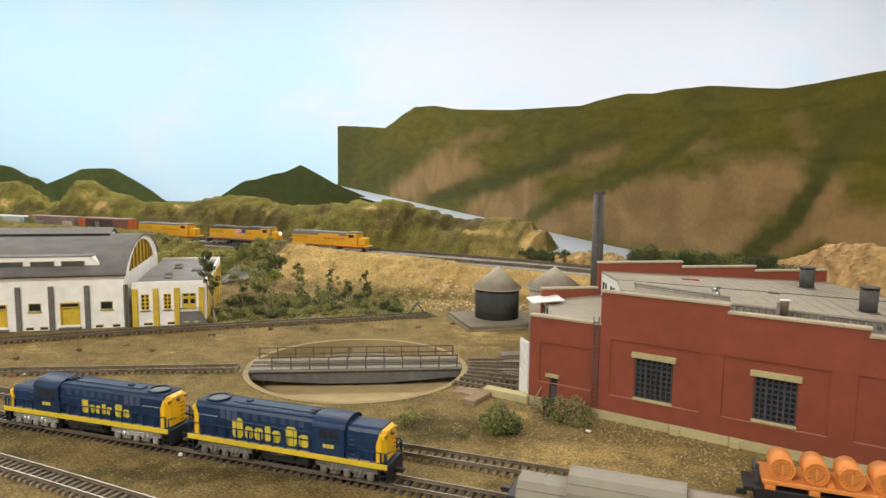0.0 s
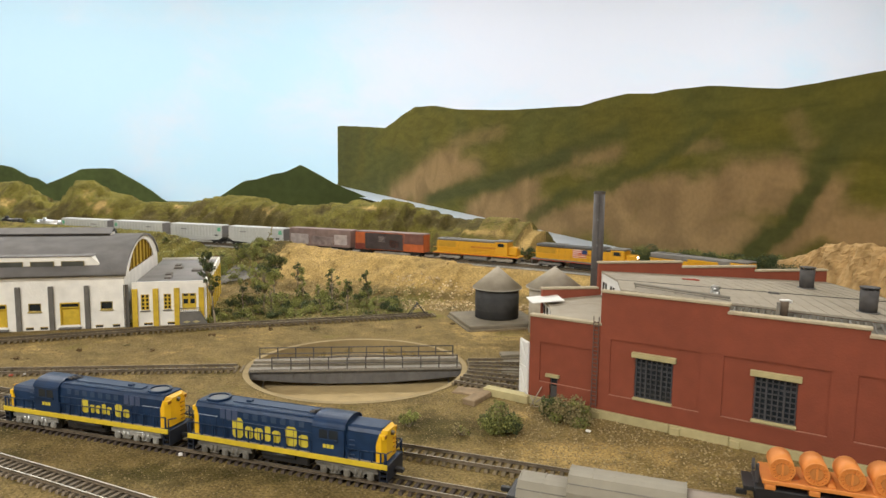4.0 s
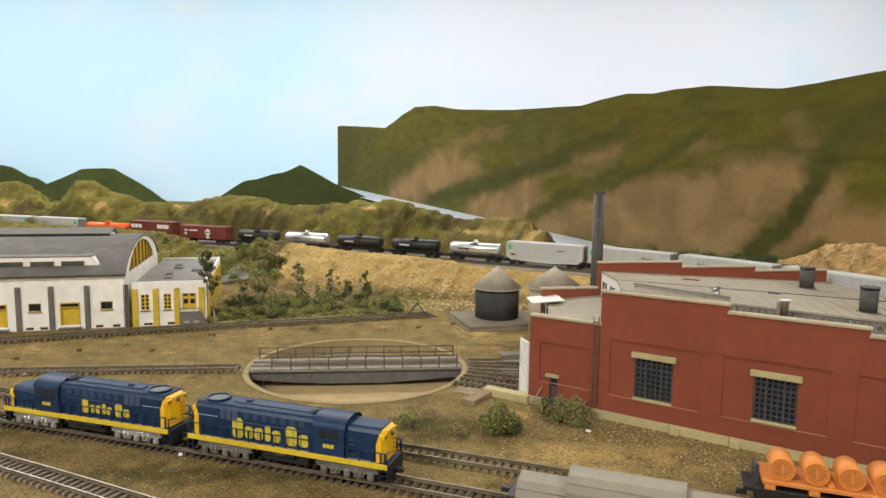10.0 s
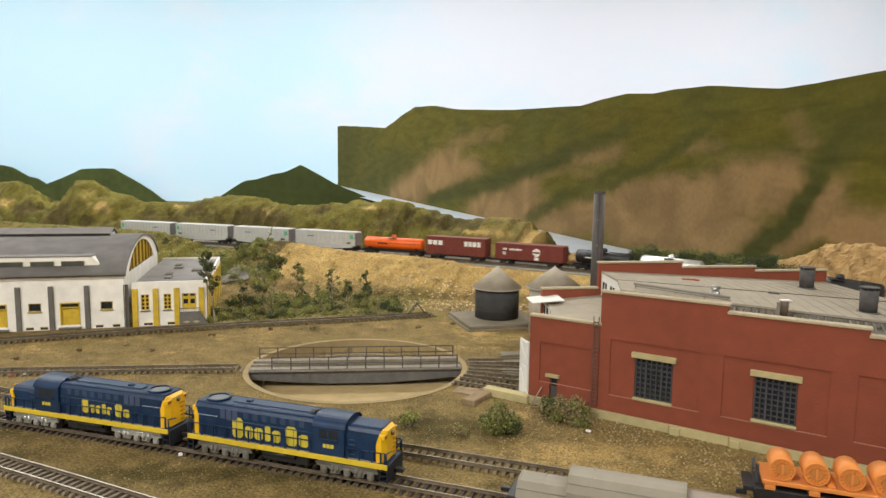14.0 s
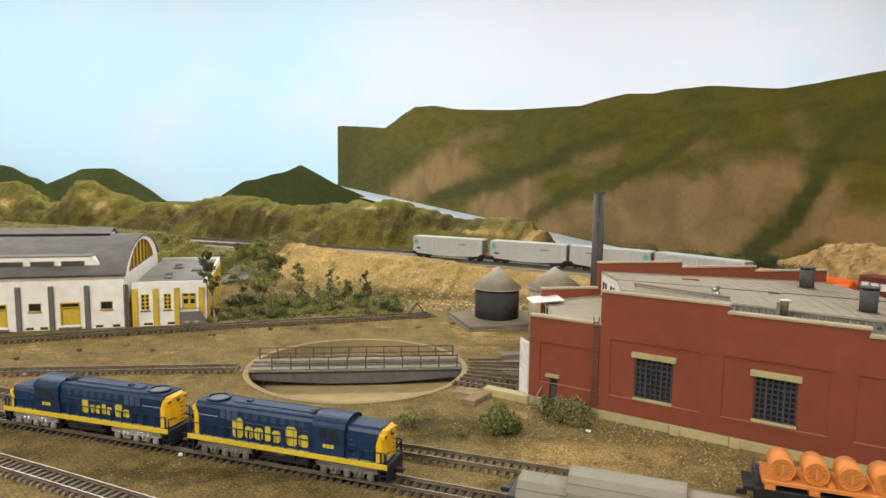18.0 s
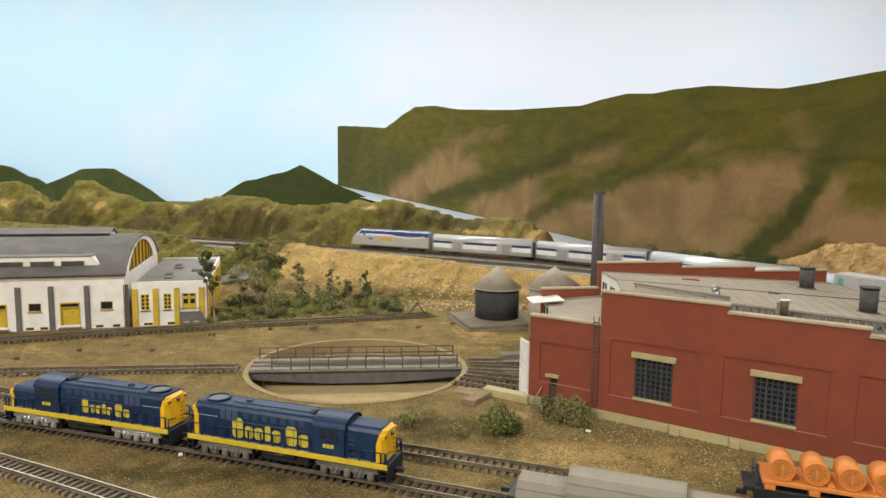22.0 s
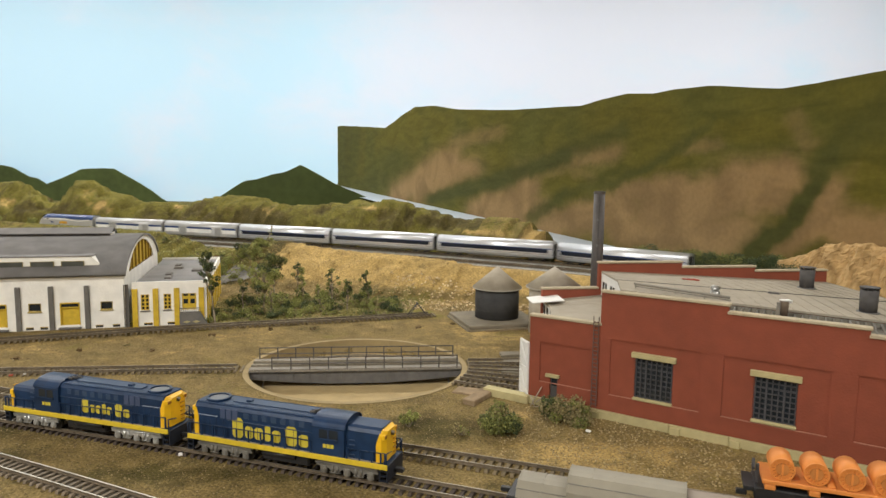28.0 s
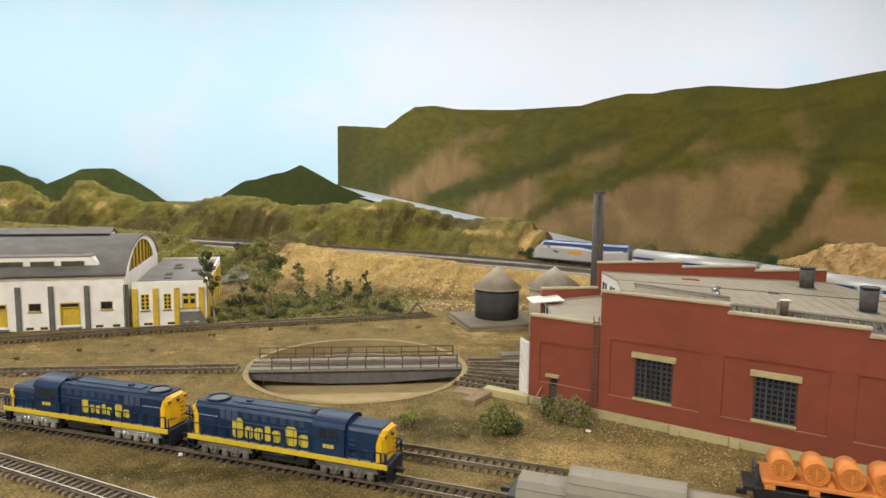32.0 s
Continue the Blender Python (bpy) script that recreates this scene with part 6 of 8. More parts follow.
def road_diesel(L, label, flag=False, cab_forward=True):
    """Yellow and grey six-axle road locomotive, front towards +x."""
    h = L / 2 - 0.003
    t = thing("diesel_locomotive", label, "locomotive", None, "yellow locomotives of the freight train")
    side_box("underframe", -h, h, 0.0094, 0.0075, 0.0095, UP_YELLOW if not flag else UP_GREY, t)
    wide = 0.0066
    zg = 0.0228 if flag else (0.0208 if L > 0.125 else 0.0236)
    hd = side_box("long_hood", -h + 0.004, h - 0.030, wide, 0.0095, zg, UP_YELLOW, t, 0.0003)
    hr_ = side_box("hood_roof", -h + 0.004, h - 0.030, wide, zg, 0.0262, UP_DARK if flag else UP_GREY, t, 0.0008)
    if zg < 0.021:
        side_box("hood_panel", -0.014, 0.018, wide + 0.0003, zg, 0.0236, UP_YELLOW, hr_, 0.0002, "yellow hood side panel")
    if flag:
        side_box("radiator_housing", -h + 0.008, -h + 0.040, wide + 0.0016, 0.0232, 0.0268, UP_DARK, hr_, 0.0005, "dark flared radiator housing")
        side_box("brake_blister", h - 0.052, h - 0.036, wide + 0.0008, 0.0232, 0.0274, UP_DARK, hr_, 0.0006)
    for k in range(4 if flag else 3):
        x = -h + 0.014 + k * 0.009
        bm = bmesh.new()
        cyl(bm, (x, 0, 0.0262), (x, 0, 0.0270), 0.0036, 0.0036, 16)
        part("radiator_fan", bm, UP_GREY, hd)
    cb = side_box("cab", h - 0.030, h - 0.014, 0.0092, 0.0095, 0.0252, UP_YELLOW, t, 0.0006)
    side_box("cab_roof", h - 0.0305, h - 0.0135, 0.0090, 0.0252, 0.0272, UP_GREY, cb, 0.0008)
    for sgn in (-1, 1):
        part("window", box(h - 0.0265, h - 0.0185, sgn * 0.0092 - 0.0002, sgn * 0.0092 + 0.0002, 0.0198, 0.0238), GLASS_DARK, cb)
        part("radiator_grille", box(-h + 0.006, -h + 0.030, sgn * wide - 0.0002, sgn * wide + 0.0002, 0.0160, zg - 0.0006), mat("yellow_grille", (0.5, 0.28, 0.02), 0.6), hd)
        bars(hd, -0.006, 0.026 if not flag else 0.02, 0.0165, 0.0185, sgn * (wide + 0.0002), 11, mat("faint_red_lettering", (0.50, 0.18, 0.02), 0.5), 2)
        for k in range(9):
            x = -h + 0.034 + k * 0.0072
            if x < h - 0.033:
                part("door_seam", box(x, x + 0.0003, sgn * wide - 0.0001, sgn * wide + 0.0001, 0.0102, zg - 0.0004), mat("seam_yellow", (0.42, 0.23, 0.02), 0.6), hd)
        if flag:
            part("flag_panel", box(-0.012, 0.004, sgn * wide - 0.00025, sgn * wide + 0.00025, 0.0135, 0.0225), mat("flag_white", (0.7, 0.6, 0.55), 0.5), hd)
            for k in range(4):
                part("flag_stripe", box(-0.012, 0.004, sgn * wide - 0.0004, sgn * wide + 0.0004, 0.0140 + k * 0.0022, 0.0150 + k * 0.0022), FLAG_RED, hd)
            part("flag_field", box(-0.001, 0.0055, sgn * wide - 0.0005, sgn * wide + 0.0005, 0.0180, 0.0226), COACH_BLUE, hd)
        part("handrail", rod((-h, sgn * 0.0092, 0.0155), (h - 0.031, sgn * 0.0092, 0.0155), 0.00025, 5), UP_YELLOW, t)
        part("sill_stripe", box(-h, h, sgn * 0.0095 - 0.0001, sgn * 0.0095 + 0.0001, 0.0078, 0.0084), RED_LETTER, t)
    nose = side_box("nose", h - 0.014, h - 0.003, 0.0066, 0.0095, 0.0200 if not flag else 0.0212, UP_YELLOW, t, 0.0012)
    part("pilot", box(h - 0.0008, h, -0.009, 0.009, 0.002, 0.0085, 0.0002), UP_GREY, t)
    part("pilot", box(-h, -h + 0.0008, -0.009, 0.009, 0.002, 0.0085, 0.0002), UP_GREY, t)
    bm = bmesh.new()
    cyl(bm, (h - 0.003, 0, 0.0185), (h - 0.0024, 0, 0.0185), 0.0013 if flag else 0.0008, n=12)
    part("headlight", bm, LAMP_GLOW if flag else mat("lens", (0.5, 0.5, 0.45), 0.2), nose, "lit headlight" if flag else "")
    side_box("fuel_tank", -0.016, 0.016, 0.0080, 0.0018, 0.0075, BLACK if flag else UP_GREY, t, 0.0012)
    truck(-h + 0.022, 3, t, UP_GREY if flag else SILVER, 0.024)
    truck(h - 0.022, 3, t, UP_GREY if flag else SILVER, 0.024)
    coupler(h, 1, t)
    coupler(-h, -1, t)
    return t


def box_car(L, top, label, m, roof, pattern=None, letters=0, emblem=False, seed=1):
    h = L / 2 - 0.002
    t = thing("box_car", label, "freight car", None, "freight train cars")
    bd = side_box("body", -h, h, 0.0088, 0.0060, top, m, t)
    side_box("roof", -h - 0.0003, h + 0.0003, 0.0090, top, top + 0.0012, roof, t, 0.0004)
    for sgn in (-1, 1):
        if not pattern:
            dr_ = part("door", box(-0.0085, 0.0085, sgn * 0.0089 - 0.0004, sgn * 0.0089 + 0.0004, 0.0068, top - 0.0012, 0.0002), m, bd)
            for k in range(4):
                z = 0.009 + k * (top - 0.012) / 3.4
                part("door_rib", box(-0.0083, 0.0083, sgn * 0.0094 - 0.0002, sgn * 0.0094 + 0.0002, z, z + 0.0008), m, dr_)
        for k in range(13):
            x = -h + 0.002 + k * (2 * h - 0.004) / 12
            if abs(x) > 0.009 or pattern:
                part("side_post", box(x - 0.0004, x + 0.0004, sgn * 0.0089 - 0.0003, sgn * 0.0089 + 0.0003, 0.0062, top - 0.0004), m, bd)
        for k, (x0, x1, z0, z1, pm) in enumerate(pattern or ()):
            part("paint_patch", box(x0 * h, x1 * h, sgn * 0.00885 - 0.0006, sgn * 0.00885 + 0.0006, 0.006 + z0 * (top - 0.006), 0.006 + z1 * (top - 0.006)), pm, bd, "sprayed paint patch")
        if letters == 1:
            bars(bd, -h + 0.002, -h + 0.0235, top - 0.0090, top - 0.0030, sgn * 0.00945, 3, LETTER_WHITE, 5, 0.1)
            bars(bd, h - 0.028, h - 0.0055, top - 0.0090, top - 0.0030, sgn * 0.00945, 4, LETTER_WHITE, 6)
        if letters == 2:
            bars(bd, -h + 0.010, -h + 0.034, top - 0.0065, top - 0.0040, sgn * 0.00945, 9, LETTER_WHITE, 7, 0.4, (2,))
            bars(bd, -h + 0.010, -h + 0.014, top - 0.0120, top - 0.0085, sgn * 0.00945, 2, LETTER_WHITE, 7)
        if emblem:
            bm = bmesh.new()
            cyl(bm, (0.0100, sgn * 0.0092, top - 0.0075), (0.0100, sgn * 0.00955, top - 0.0075), 0.0048, n=18)
            em = part("emblem", bm, LETTER_WHITE, bd, "round white emblem with a dark bar")
            part("emblem_bar", box(0.0062, 0.0138, sgn * 0.0096 - 0.0001, sgn * 0.0096 + 0.0001, top - 0.0085, top - 0.0065), m, em)
            part("emblem_foot", box(0.0075, 0.0125, sgn * 0.0094 - 0.0001, sgn * 0.0094 + 0.0001, top - 0.0165, top - 0.0130), LETTER_WHITE, em)
    part("end_ladder", box(h, h + 0.0006, 0.004, 0.008, 0.0062, top - 0.001), m, bd)
    part("end_ladder", box(-h - 0.0006, -h, -0.008, -0.004, 0.0062, top - 0.001), m, bd)
    side_box("centre_sill", -h, h, 0.0020, 0.0040, 0.0060, BLACK, t, 0)
    truck(-h + 0.0125, 2, t, BLACK, 0.0108)
    truck(h - 0.0125, 2, t, BLACK, 0.0108)
    coupler(h, 1, t)
    coupler(-h, -1, t)
    return t


def coal_hopper(L, label, green_end):
    h = L / 2 - 0.0025
    t = thing("hopper_car", label, "freight car", None, "freight train cars")
    bm = bmesh.new()
    prism(bm, [(-h, 0.0105), (-h + 0.006, 0.0062), (-0.010, 0.0045), (0.010, 0.0045), (h - 0.006, 0.0062), (h, 0.0105), (h, 0.0258), (-h, 0.0258)], -0.0086, 0.0086)
    bd = part("body", bm, HOPPER_GREY, t)
    side_box("load_cover", -h + 0.0005, h - 0.0005, 0.0080, 0.0258, 0.0272, HOPPER_GREY, bd, 0.0006)
    for sgn in (-1, 1):
        part("top_chord", box(-h, h, sgn * 0.0088 - 0.0004, sgn * 0.0088 + 0.0004, 0.0248, 0.0260, 0.0002), HOPPER_GREY, bd)
        part("side_sill", box(-h, h, sgn * 0.0088 - 0.0004, sgn * 0.0088 + 0.0004, 0.0092, 0.0106, 0.0002), HOPPER_GREY, bd)
        for k in range(15):
            x = -h + 0.008 + k * (2 * h - 0.016) / 14
            part("side_rib", box(x - 0.0006, x + 0.0006, sgn * 0.0090 - 0.0005, sgn * 0.0090 + 0.0005, 0.0100, 0.0250, 0.0002), HOPPER_GREY, bd)
        xg = green_end * (h - 0.0052)
        part("green_panel", box(xg - 0.0022, xg + 0.0026, sgn * 0.0089 - 0.0009, sgn * 0.0089 + 0.0009, 0.0182, 0.0236), HOPPER_GREEN, bd, "green reporting panel")
        bars(bd, green_end * (h - 0.009) - 0.003, green_end * (h - 0.009) + 0.003, 0.0115, 0.0135, sgn * 0.0098, 3, BLACK, 4)
        bars(bd, -green_end * (h - 0.026) - 0.005, -green_end * (h - 0.026) + 0.005, 0.0190, 0.0205, sgn * 0.0098, 5, mat("grey_letter", (0.2, 0.2, 0.2), 0.6), 8)
    for sx in (-1, 1):
        part("end_plate", box(sx * h - 0.0004, sx * h + 0.0004, -0.0086, 0.0086, 0.0100, 0.0258), mat("grey_end", (0.22, 0.21, 0.21), 0.6), bd)
        truck(sx * (h - 0.0115), 2, t, BLACK, 0.0112)
        coupler(sx * h, sx, t)
        part("end_sill", box(sx * h - 0.004, sx * h, -0.006, 0.006, 0.0050, 0.0072), BLACK, t)
    return t


def tank_car(L, label, m, dome=1, dark=False):
    h = L / 2 - 0.003
    t = thing("tank_car", label, "freight car", None, "freight train cars")
    r = 0.0075
    zc = 0.0150
    bm = bmesh.new()
    secs = []
    for x, k in ((-h, 0.0), (-h, 0.55), (-h + 0.0009, 0.85), (-h + 0.0022, 1.0), (h - 0.0022, 1.0), (h - 0.0009, 0.85), (h, 0.55), (h, 0.0)):
        k = max(k, 0.02)
        secs.append([(x, r * k * math.cos(a), zc + r * k * math.sin(a)) for a in np.linspace(0, 2 * math.pi, 24, endpoint=False)])
    loft(bm, secs)
    tk = part("tank", bm, m, t)
    bm = bmesh.new()
    cyl(bm, (0, 0, zc + r - 0.001), (0, 0, zc + r + 0.0026), 0.0034, 0.0030, 20)
    dm = part("dome", bm, m, tk)
    bm = bmesh.new()
    cyl(bm, (0, 0, zc + r + 0.0026), (0, 0, zc + r + 0.0036), 0.0026, 0.0012, 16)
    part("dome_cap", bm, m, dm)
    for x in (-h * 0.55, h * 0.55):
        bm = bmesh.new()
        n_ = 24
        pts0 = [((r + 0.0002) * math.cos(a), zc + (r + 0.0002) * math.sin(a)) for a in np.linspace(0, 2 * math.pi, n_, endpoint=False)]
        loft(bm, [[(x - 0.0004, y, z) for y, z in pts0], [(x + 0.0004, y, z) for y, z in pts0]])
        part("band", bm, m, tk)
    for sgn in (-1, 1):
        part("running_board", box(-h - 0.002, h + 0.002, sgn * 0.0078 - 0.0016, sgn * 0.0078 + 0.0016, 0.0078, 0.0083), BLACK, t)
        part("handrail", rod((-h, sgn * 0.0082, 0.0160), (h, sgn * 0.0082, 0.0160), 0.0002, 5), BLACK, t)
        bars(tk, -0.020, -0.006, 0.0140, 0.0158, sgn * (r + 0.0002), 6, LETTER_WHITE if dark else BLACK, 9)
        part("dome_platform", box(-0.006, 0.006, sgn * 0.0052 - 0.0016, sgn * 0.0052 + 0.0016, zc + r - 0.0012, zc + r - 0.0007), BLACK, dm)
    side_box("frame", -h - 0.0025, h + 0.0025, 0.0026, 0.0050, 0.0078, BLACK, t, 0)
    for x in (-h + 0.008, h - 0.008):
        part("saddle", box(x - 0.0015, x + 0.0015, -0.0062, 0.0062, 0.0060, 0.0100), BLACK, t)
    truck(-h + 0.009, 2, t, BLACK, 0.0108)
    truck(h - 0.009, 2, t, BLACK, 0.0108)
    coupler(h + 0.002, 1, t)
    coupler(-h - 0.002, -1, t)
    return t


def half_round(pts):
    """A closed cross-section from its right half, foot to crown."""
    return pts + [(-y, z) for y, z in pts[::-1] if y > 1e-6]


def side_strip(pts, x0, x1, out=0.00015):
    """A strip that follows the cross-section's side between heights, on both sides."""
    bms = []
    for sgn in (-1, 1):
        bm = bmesh.new()
        prev = None
        for y, z in pts:
            ring_ = [bm.verts.new((x, sgn * (y + o), z)) for x, o in ((x0, out), (x1, out))]
            if prev:
                bm.faces.new((prev[0], prev[1], ring_[1], ring_[0]))
            prev = ring_
        bmesh.ops.recalc_face_normals(bm, faces=bm.faces)
        bms.append(bm)
    return bms


def prof_between(prof, z0, z1, k=5):
    ys_, zs_ = [p[0] for p in prof], [p[1] for p in prof]
    return [(float(np.interp(z, zs_, ys_)), float(z)) for z in np.linspace(z0, z1, k)]


TUBE = [(0.0091, 0.0042), (0.0097, 0.0075), (0.0100, 0.0115), (0.0099, 0.0155), (0.0093, 0.0190), (0.0081, 0.0217), (0.0060, 0.0235), (0.0030, 0.0245), (0.0, 0.0248)]
FLATSIDE = [(0.0096, 0.0042), (0.0098, 0.0060), (0.0098, 0.0180), (0.0092, 0.0208), (0.0074, 0.0231), (0.0040, 0.0245), (0.0, 0.0250)]


def coach(L, label, tube=True):
    """A passenger car: tubular stainless, or flat-sided grey with striped panels."""
    h = L / 2 - 0.0022
    t = thing("passenger_car", label, "passenger car", None, "passenger train")
    prof = TUBE if tube else FLATSIDE
    sec = half_round(prof)
    bm = bmesh.new()
    loft(bm, [[(x, y, z) for y, z in sec] for x in (-h, h)], smooth=True)
    for f in bm.faces:
        f.smooth = len(f.verts) == 4
    bd = part("body", bm, COACH_SILVER if tube else COACH_GREY, t)
    if tube:
        for b_ in side_strip(prof_between(prof, 0.0106, 0.0152), -h + 0.006, h - 0.006):
            st_ = part("window_band", b_, COACH_WINDOW, bd, "dark window band")
        for b_ in side_strip(prof_between(prof, 0.0152, 0.0160), -h + 0.001, h - 0.001):
            part("blue_line", b_, COACH_BLUE, bd)
        for b_ in side_strip(prof_between(prof, 0.0085, 0.0090), -h + 0.001, h - 0.001):
            part("side_bead", b_, mat("bead_grey", (0.35, 0.35, 0.36), 0.4, 0.5), bd)
    else:
        k_ = h / 0.068
        for x0, x1 in ((-0.067, -0.042), (-0.022, 0.024), (0.040, 0.067)):
            for b_ in side_strip(prof_between(prof, 0.0146, 0.0174), x0 * k_, x1 * k_):
                part("blue_stripe", b_, COACH_BLUE, bd, "dark blue window stripe")
            for b_ in side_strip(prof_between(prof, 0.0090, 0.0145), x0 * k_, x1 * k_, 0.0002):
                part("white_panel", b_, LETTER_WHITE, bd, "white side panel")
        for x0 in (-0.040, 0.0265):
            for b_ in side_strip(prof_between(prof, 0.0060, 0.0170), x0 * k_, (x0 + 0.011) * k_, 0.0003):
                part("door", b_, mat("coach_door", (0.36, 0.36, 0.36), 0.45, 0.2), bd)
        for k in range(5):
            x = -h * 0.8 + k * h * 0.4
            part("roof_vent", box(x - 0.002, x + 0.002, -0.002, 0.002, 0.0248, 0.0255, 0.0003), UP_GREY, bd)
    side_box("skirt", -h * 0.45, h * 0.45, 0.0080, 0.0024, 0.0046, UP_GREY, t, 0.0003)
    for sx in (-1, 1):
        part("diaphragm", box(sx * h - 0.0006, sx * h + 0.0020, -0.0055, 0.0055, 0.0050, 0.0215), BLACK, t)
        truck(sx * (h - 0.021), 2, t, TRUCK_GREY, 0.0155)
        coupler(sx * (h + 0.0004), sx * 0.4, t)
    return t


def express_diesel(L, label):
    """A streamlined passenger locomotive, nose towards +x."""
    h = L / 2 - 0.002
    t = thing("diesel_locomotive", label, "locomotive", None, "passenger train")

    def sec(x, top, w, k):
        return [(x, y * w, 0.0050 + (z - 0.0042) * (top - 0.0050) / 0.0208) for y, z in half_round(FLATSIDE)]
    bm = bmesh.new()
    loft(bm, [sec(x, top, w, 0) for x, top, w in ((-h, 0.0264, 1.0), (h - 0.016, 0.0266, 1.0), (h - 0.011, 0.0258, 0.98), (h - 0.005, 0.0205, 0.94), (h - 0.0015, 0.0165, 0.88), (h, 0.0125, 0.80))], smooth=False)
    bd = part("body", bm, COACH_GREY, t)
    top_prof = [(0.0101, 0.0200), (0.0100, 0.0212), (0.0097, 0.0222), (0.0079, 0.0249), (0.0043, 0.0268), (0.0, 0.0273)]
    bm = bmesh.new()
    loft(bm, [[(x, y, z) for y, z in half_round(top_prof)] for x in (-h + 0.0004, h - 0.0135)], smooth=False)
    part("blue_roof", bm, COACH_BLUE, bd, "dark blue roof")
    for sgn in (-1, 1):
        bm = bmesh.new()
        prism(bm, [(h - 0.012, 0.0180), (h - 0.017, 0.0215), (h - 0.060, 0.0215), (-h + 0.030, 0.0180), (-h + 0.006, 0.0210), (-h + 0.006, 0.0190), (-h + 0.030, 0.0166), (h - 0.060, 0.0190), (h - 0.018, 0.0185)], sgn * 0.0100 - 0.0002, sgn * 0.0100 + 0.0002)
        part("white_swoosh", bm, LETTER_WHITE, bd, "white swoosh stripe")
        part("side_window", box(h - 0.0225, h - 0.0195, sgn * 0.0101 - 0.0003, sgn * 0.0101 + 0.0003, 0.0188, 0.0212), GLASS_DARK, bd)
        part("yellow_patch", box(-0.004, 0.012, sgn * 0.0099 - 0.0002, sgn * 0.0099 + 0.0002, 0.0125, 0.0162), UP_YELLOW, bd, "yellow anniversary emblem")
        bm = bmesh.new()
        prism(bm, [(h - 0.036, 0.0145), (h - 0.026, 0.0165), (h - 0.030, 0.0130)], sgn * 0.0099 - 0.0002, sgn * 0.0099 + 0.0002)
        part("arrow_mark", bm, COACH_BLUE, bd)
        part("sill", box(-h, h - 0.004, sgn * 0.0094 - 0.0006, sgn * 0.0094 + 0.0006, 0.0050, 0.0062), UP_GREY, bd)
    bm = bmesh.new()
    bx(bm, -0.0005, 0.0005, -0.0066, 0.0066, -0.0028, 0.0028, m=pose(h - 0.0076, 0, 0.0236, 0, -40, 0))
    part("windscreen", bm, GLASS_DARK, bd)
    side_box("fuel_tank", -0.018, 0.018, 0.0080, 0.0020, 0.0052, BLACK, t, 0.0006)
    truck(-h + 0.022, 2, t, BLACK, 0.017)
    truck(h - 0.024, 2, t, BLACK, 0.017)
    coupler(h - 0.001, 1, t)
    coupler(-h, -1, t)
    return t


# ---- roof gear on the roundhouse ----
smoke_jack(0.2651, 0.4775, 0.0604, 0.0138, "dark grey cylindrical smoke jack on the roundhouse roof")
smoke_jack(0.2554, 0.3916, 0.0604, 0.0138, "dark grey cylindrical smoke jack on the roundhouse roof")
sv = thing("roof_ventilator", "small silver roof ventilator with a flared cap", "roof vent", pose(0.1713, 0.4114, 0.0652))
bm = bmesh.new()
cyl(bm, (0, 0, 0), (0, 0, 0.0036), 0.0031, 0.0029, 16)
part("body", bm, SILVER, sv)
bm = bmesh.new()
cyl(bm, (0, 0, 0.0036), (0, 0, 0.0058), 0.0014, 0.0034, 16)
part("flare", bm, SILVER, sv)
bm = bmesh.new()
cyl(bm, (0, 0, 0.0060), (0, 0, 0.0072), 0.0033, 0.0016, 16)
part("cap", bm, SILVER, sv)
bs = thing("stove_pipe", "small brown stove pipe with white drips on its top", "roof vent", pose(0.1938, 0.3700, 0.0622))
bm = bmesh.new()
cyl(bm, (0, 0, 0), (0, 0, 0.0085), 0.0020, 0.0023, 14)
part("pipe", bm, mat("brown_pipe", (0.13, 0.095, 0.065), 0.8, 0, 0.3), bs)
part("back_plate", box(-0.0042, -0.0026, -0.0008, 0.0008, -0.001, 0.0078, 0.0002), DECK, bs)
bm = bmesh.new()
bx(bm, -0.0026, 0.0034, -0.0018, 0.0018, 0.0085, 0.0094, 0.0004)
bx(bm, 0.0024, 0.0040, -0.0012, 0.0010, 0.0074, 0.0088, 0.0003)
part("white_cap", bm, WHITE, bs, "white blob on the top")
bm = bmesh.new()
bx(bm, -0.0036, 0.0036, -0.0022, 0.0022, 0, 0.0014, 0.0005)
tagged(part("roof_hatch", bm, STEEL_DARK), "small dark hatch lying on the roof", "hatch").matrix_world = pose(0.2219, 0.4387, 0.0624, 0, 3, -20)
bm = bmesh.new()
for a, b, c, d in ((-0.006, 0.001, -0.0022, 0.0014), (-0.001, 0.006, -0.0014, 0.0020), (0.002, 0.004, 0.0006, 0.0050)):
    bx(bm, a, b, c, d, 0, 0.0012, 0.0003)
tagged(part("red_scrap", bm, mat("red_scrap", (0.28, 0.05, 0.03), 0.8, 0, 0.3)), "scrap of broken red plastic lying on the roof", "scrap").matrix_world = pose(0.1804, 0.4775, 0.0649, 0, 3, -12)
rl = thing("roof_pipe", "thin tan pipe run along the roof edge on short posts", "pipe", pose(0, 0, 0))
pa, pb = Vector((0.1235, 0.4228, 0.0712)), Vector((0.1723, 0.3916, 0.0682))
part("pipe", rod(pa, pb, 0.00085, 8), DECK, rl)
part("lower_pipe", rod(pa - Vector((0, 0.0015, 0.0014)), pb - Vector((0, 0.0015, 0.0014)), 0.0004), DECK, rl)
for k in (0.02, 0.45, 0.75):
    p = pa.lerp(pb, k)
    part("post", rod(p, p - Vector((0, 0, 0.0050)), 0.0004), DECK, rl)


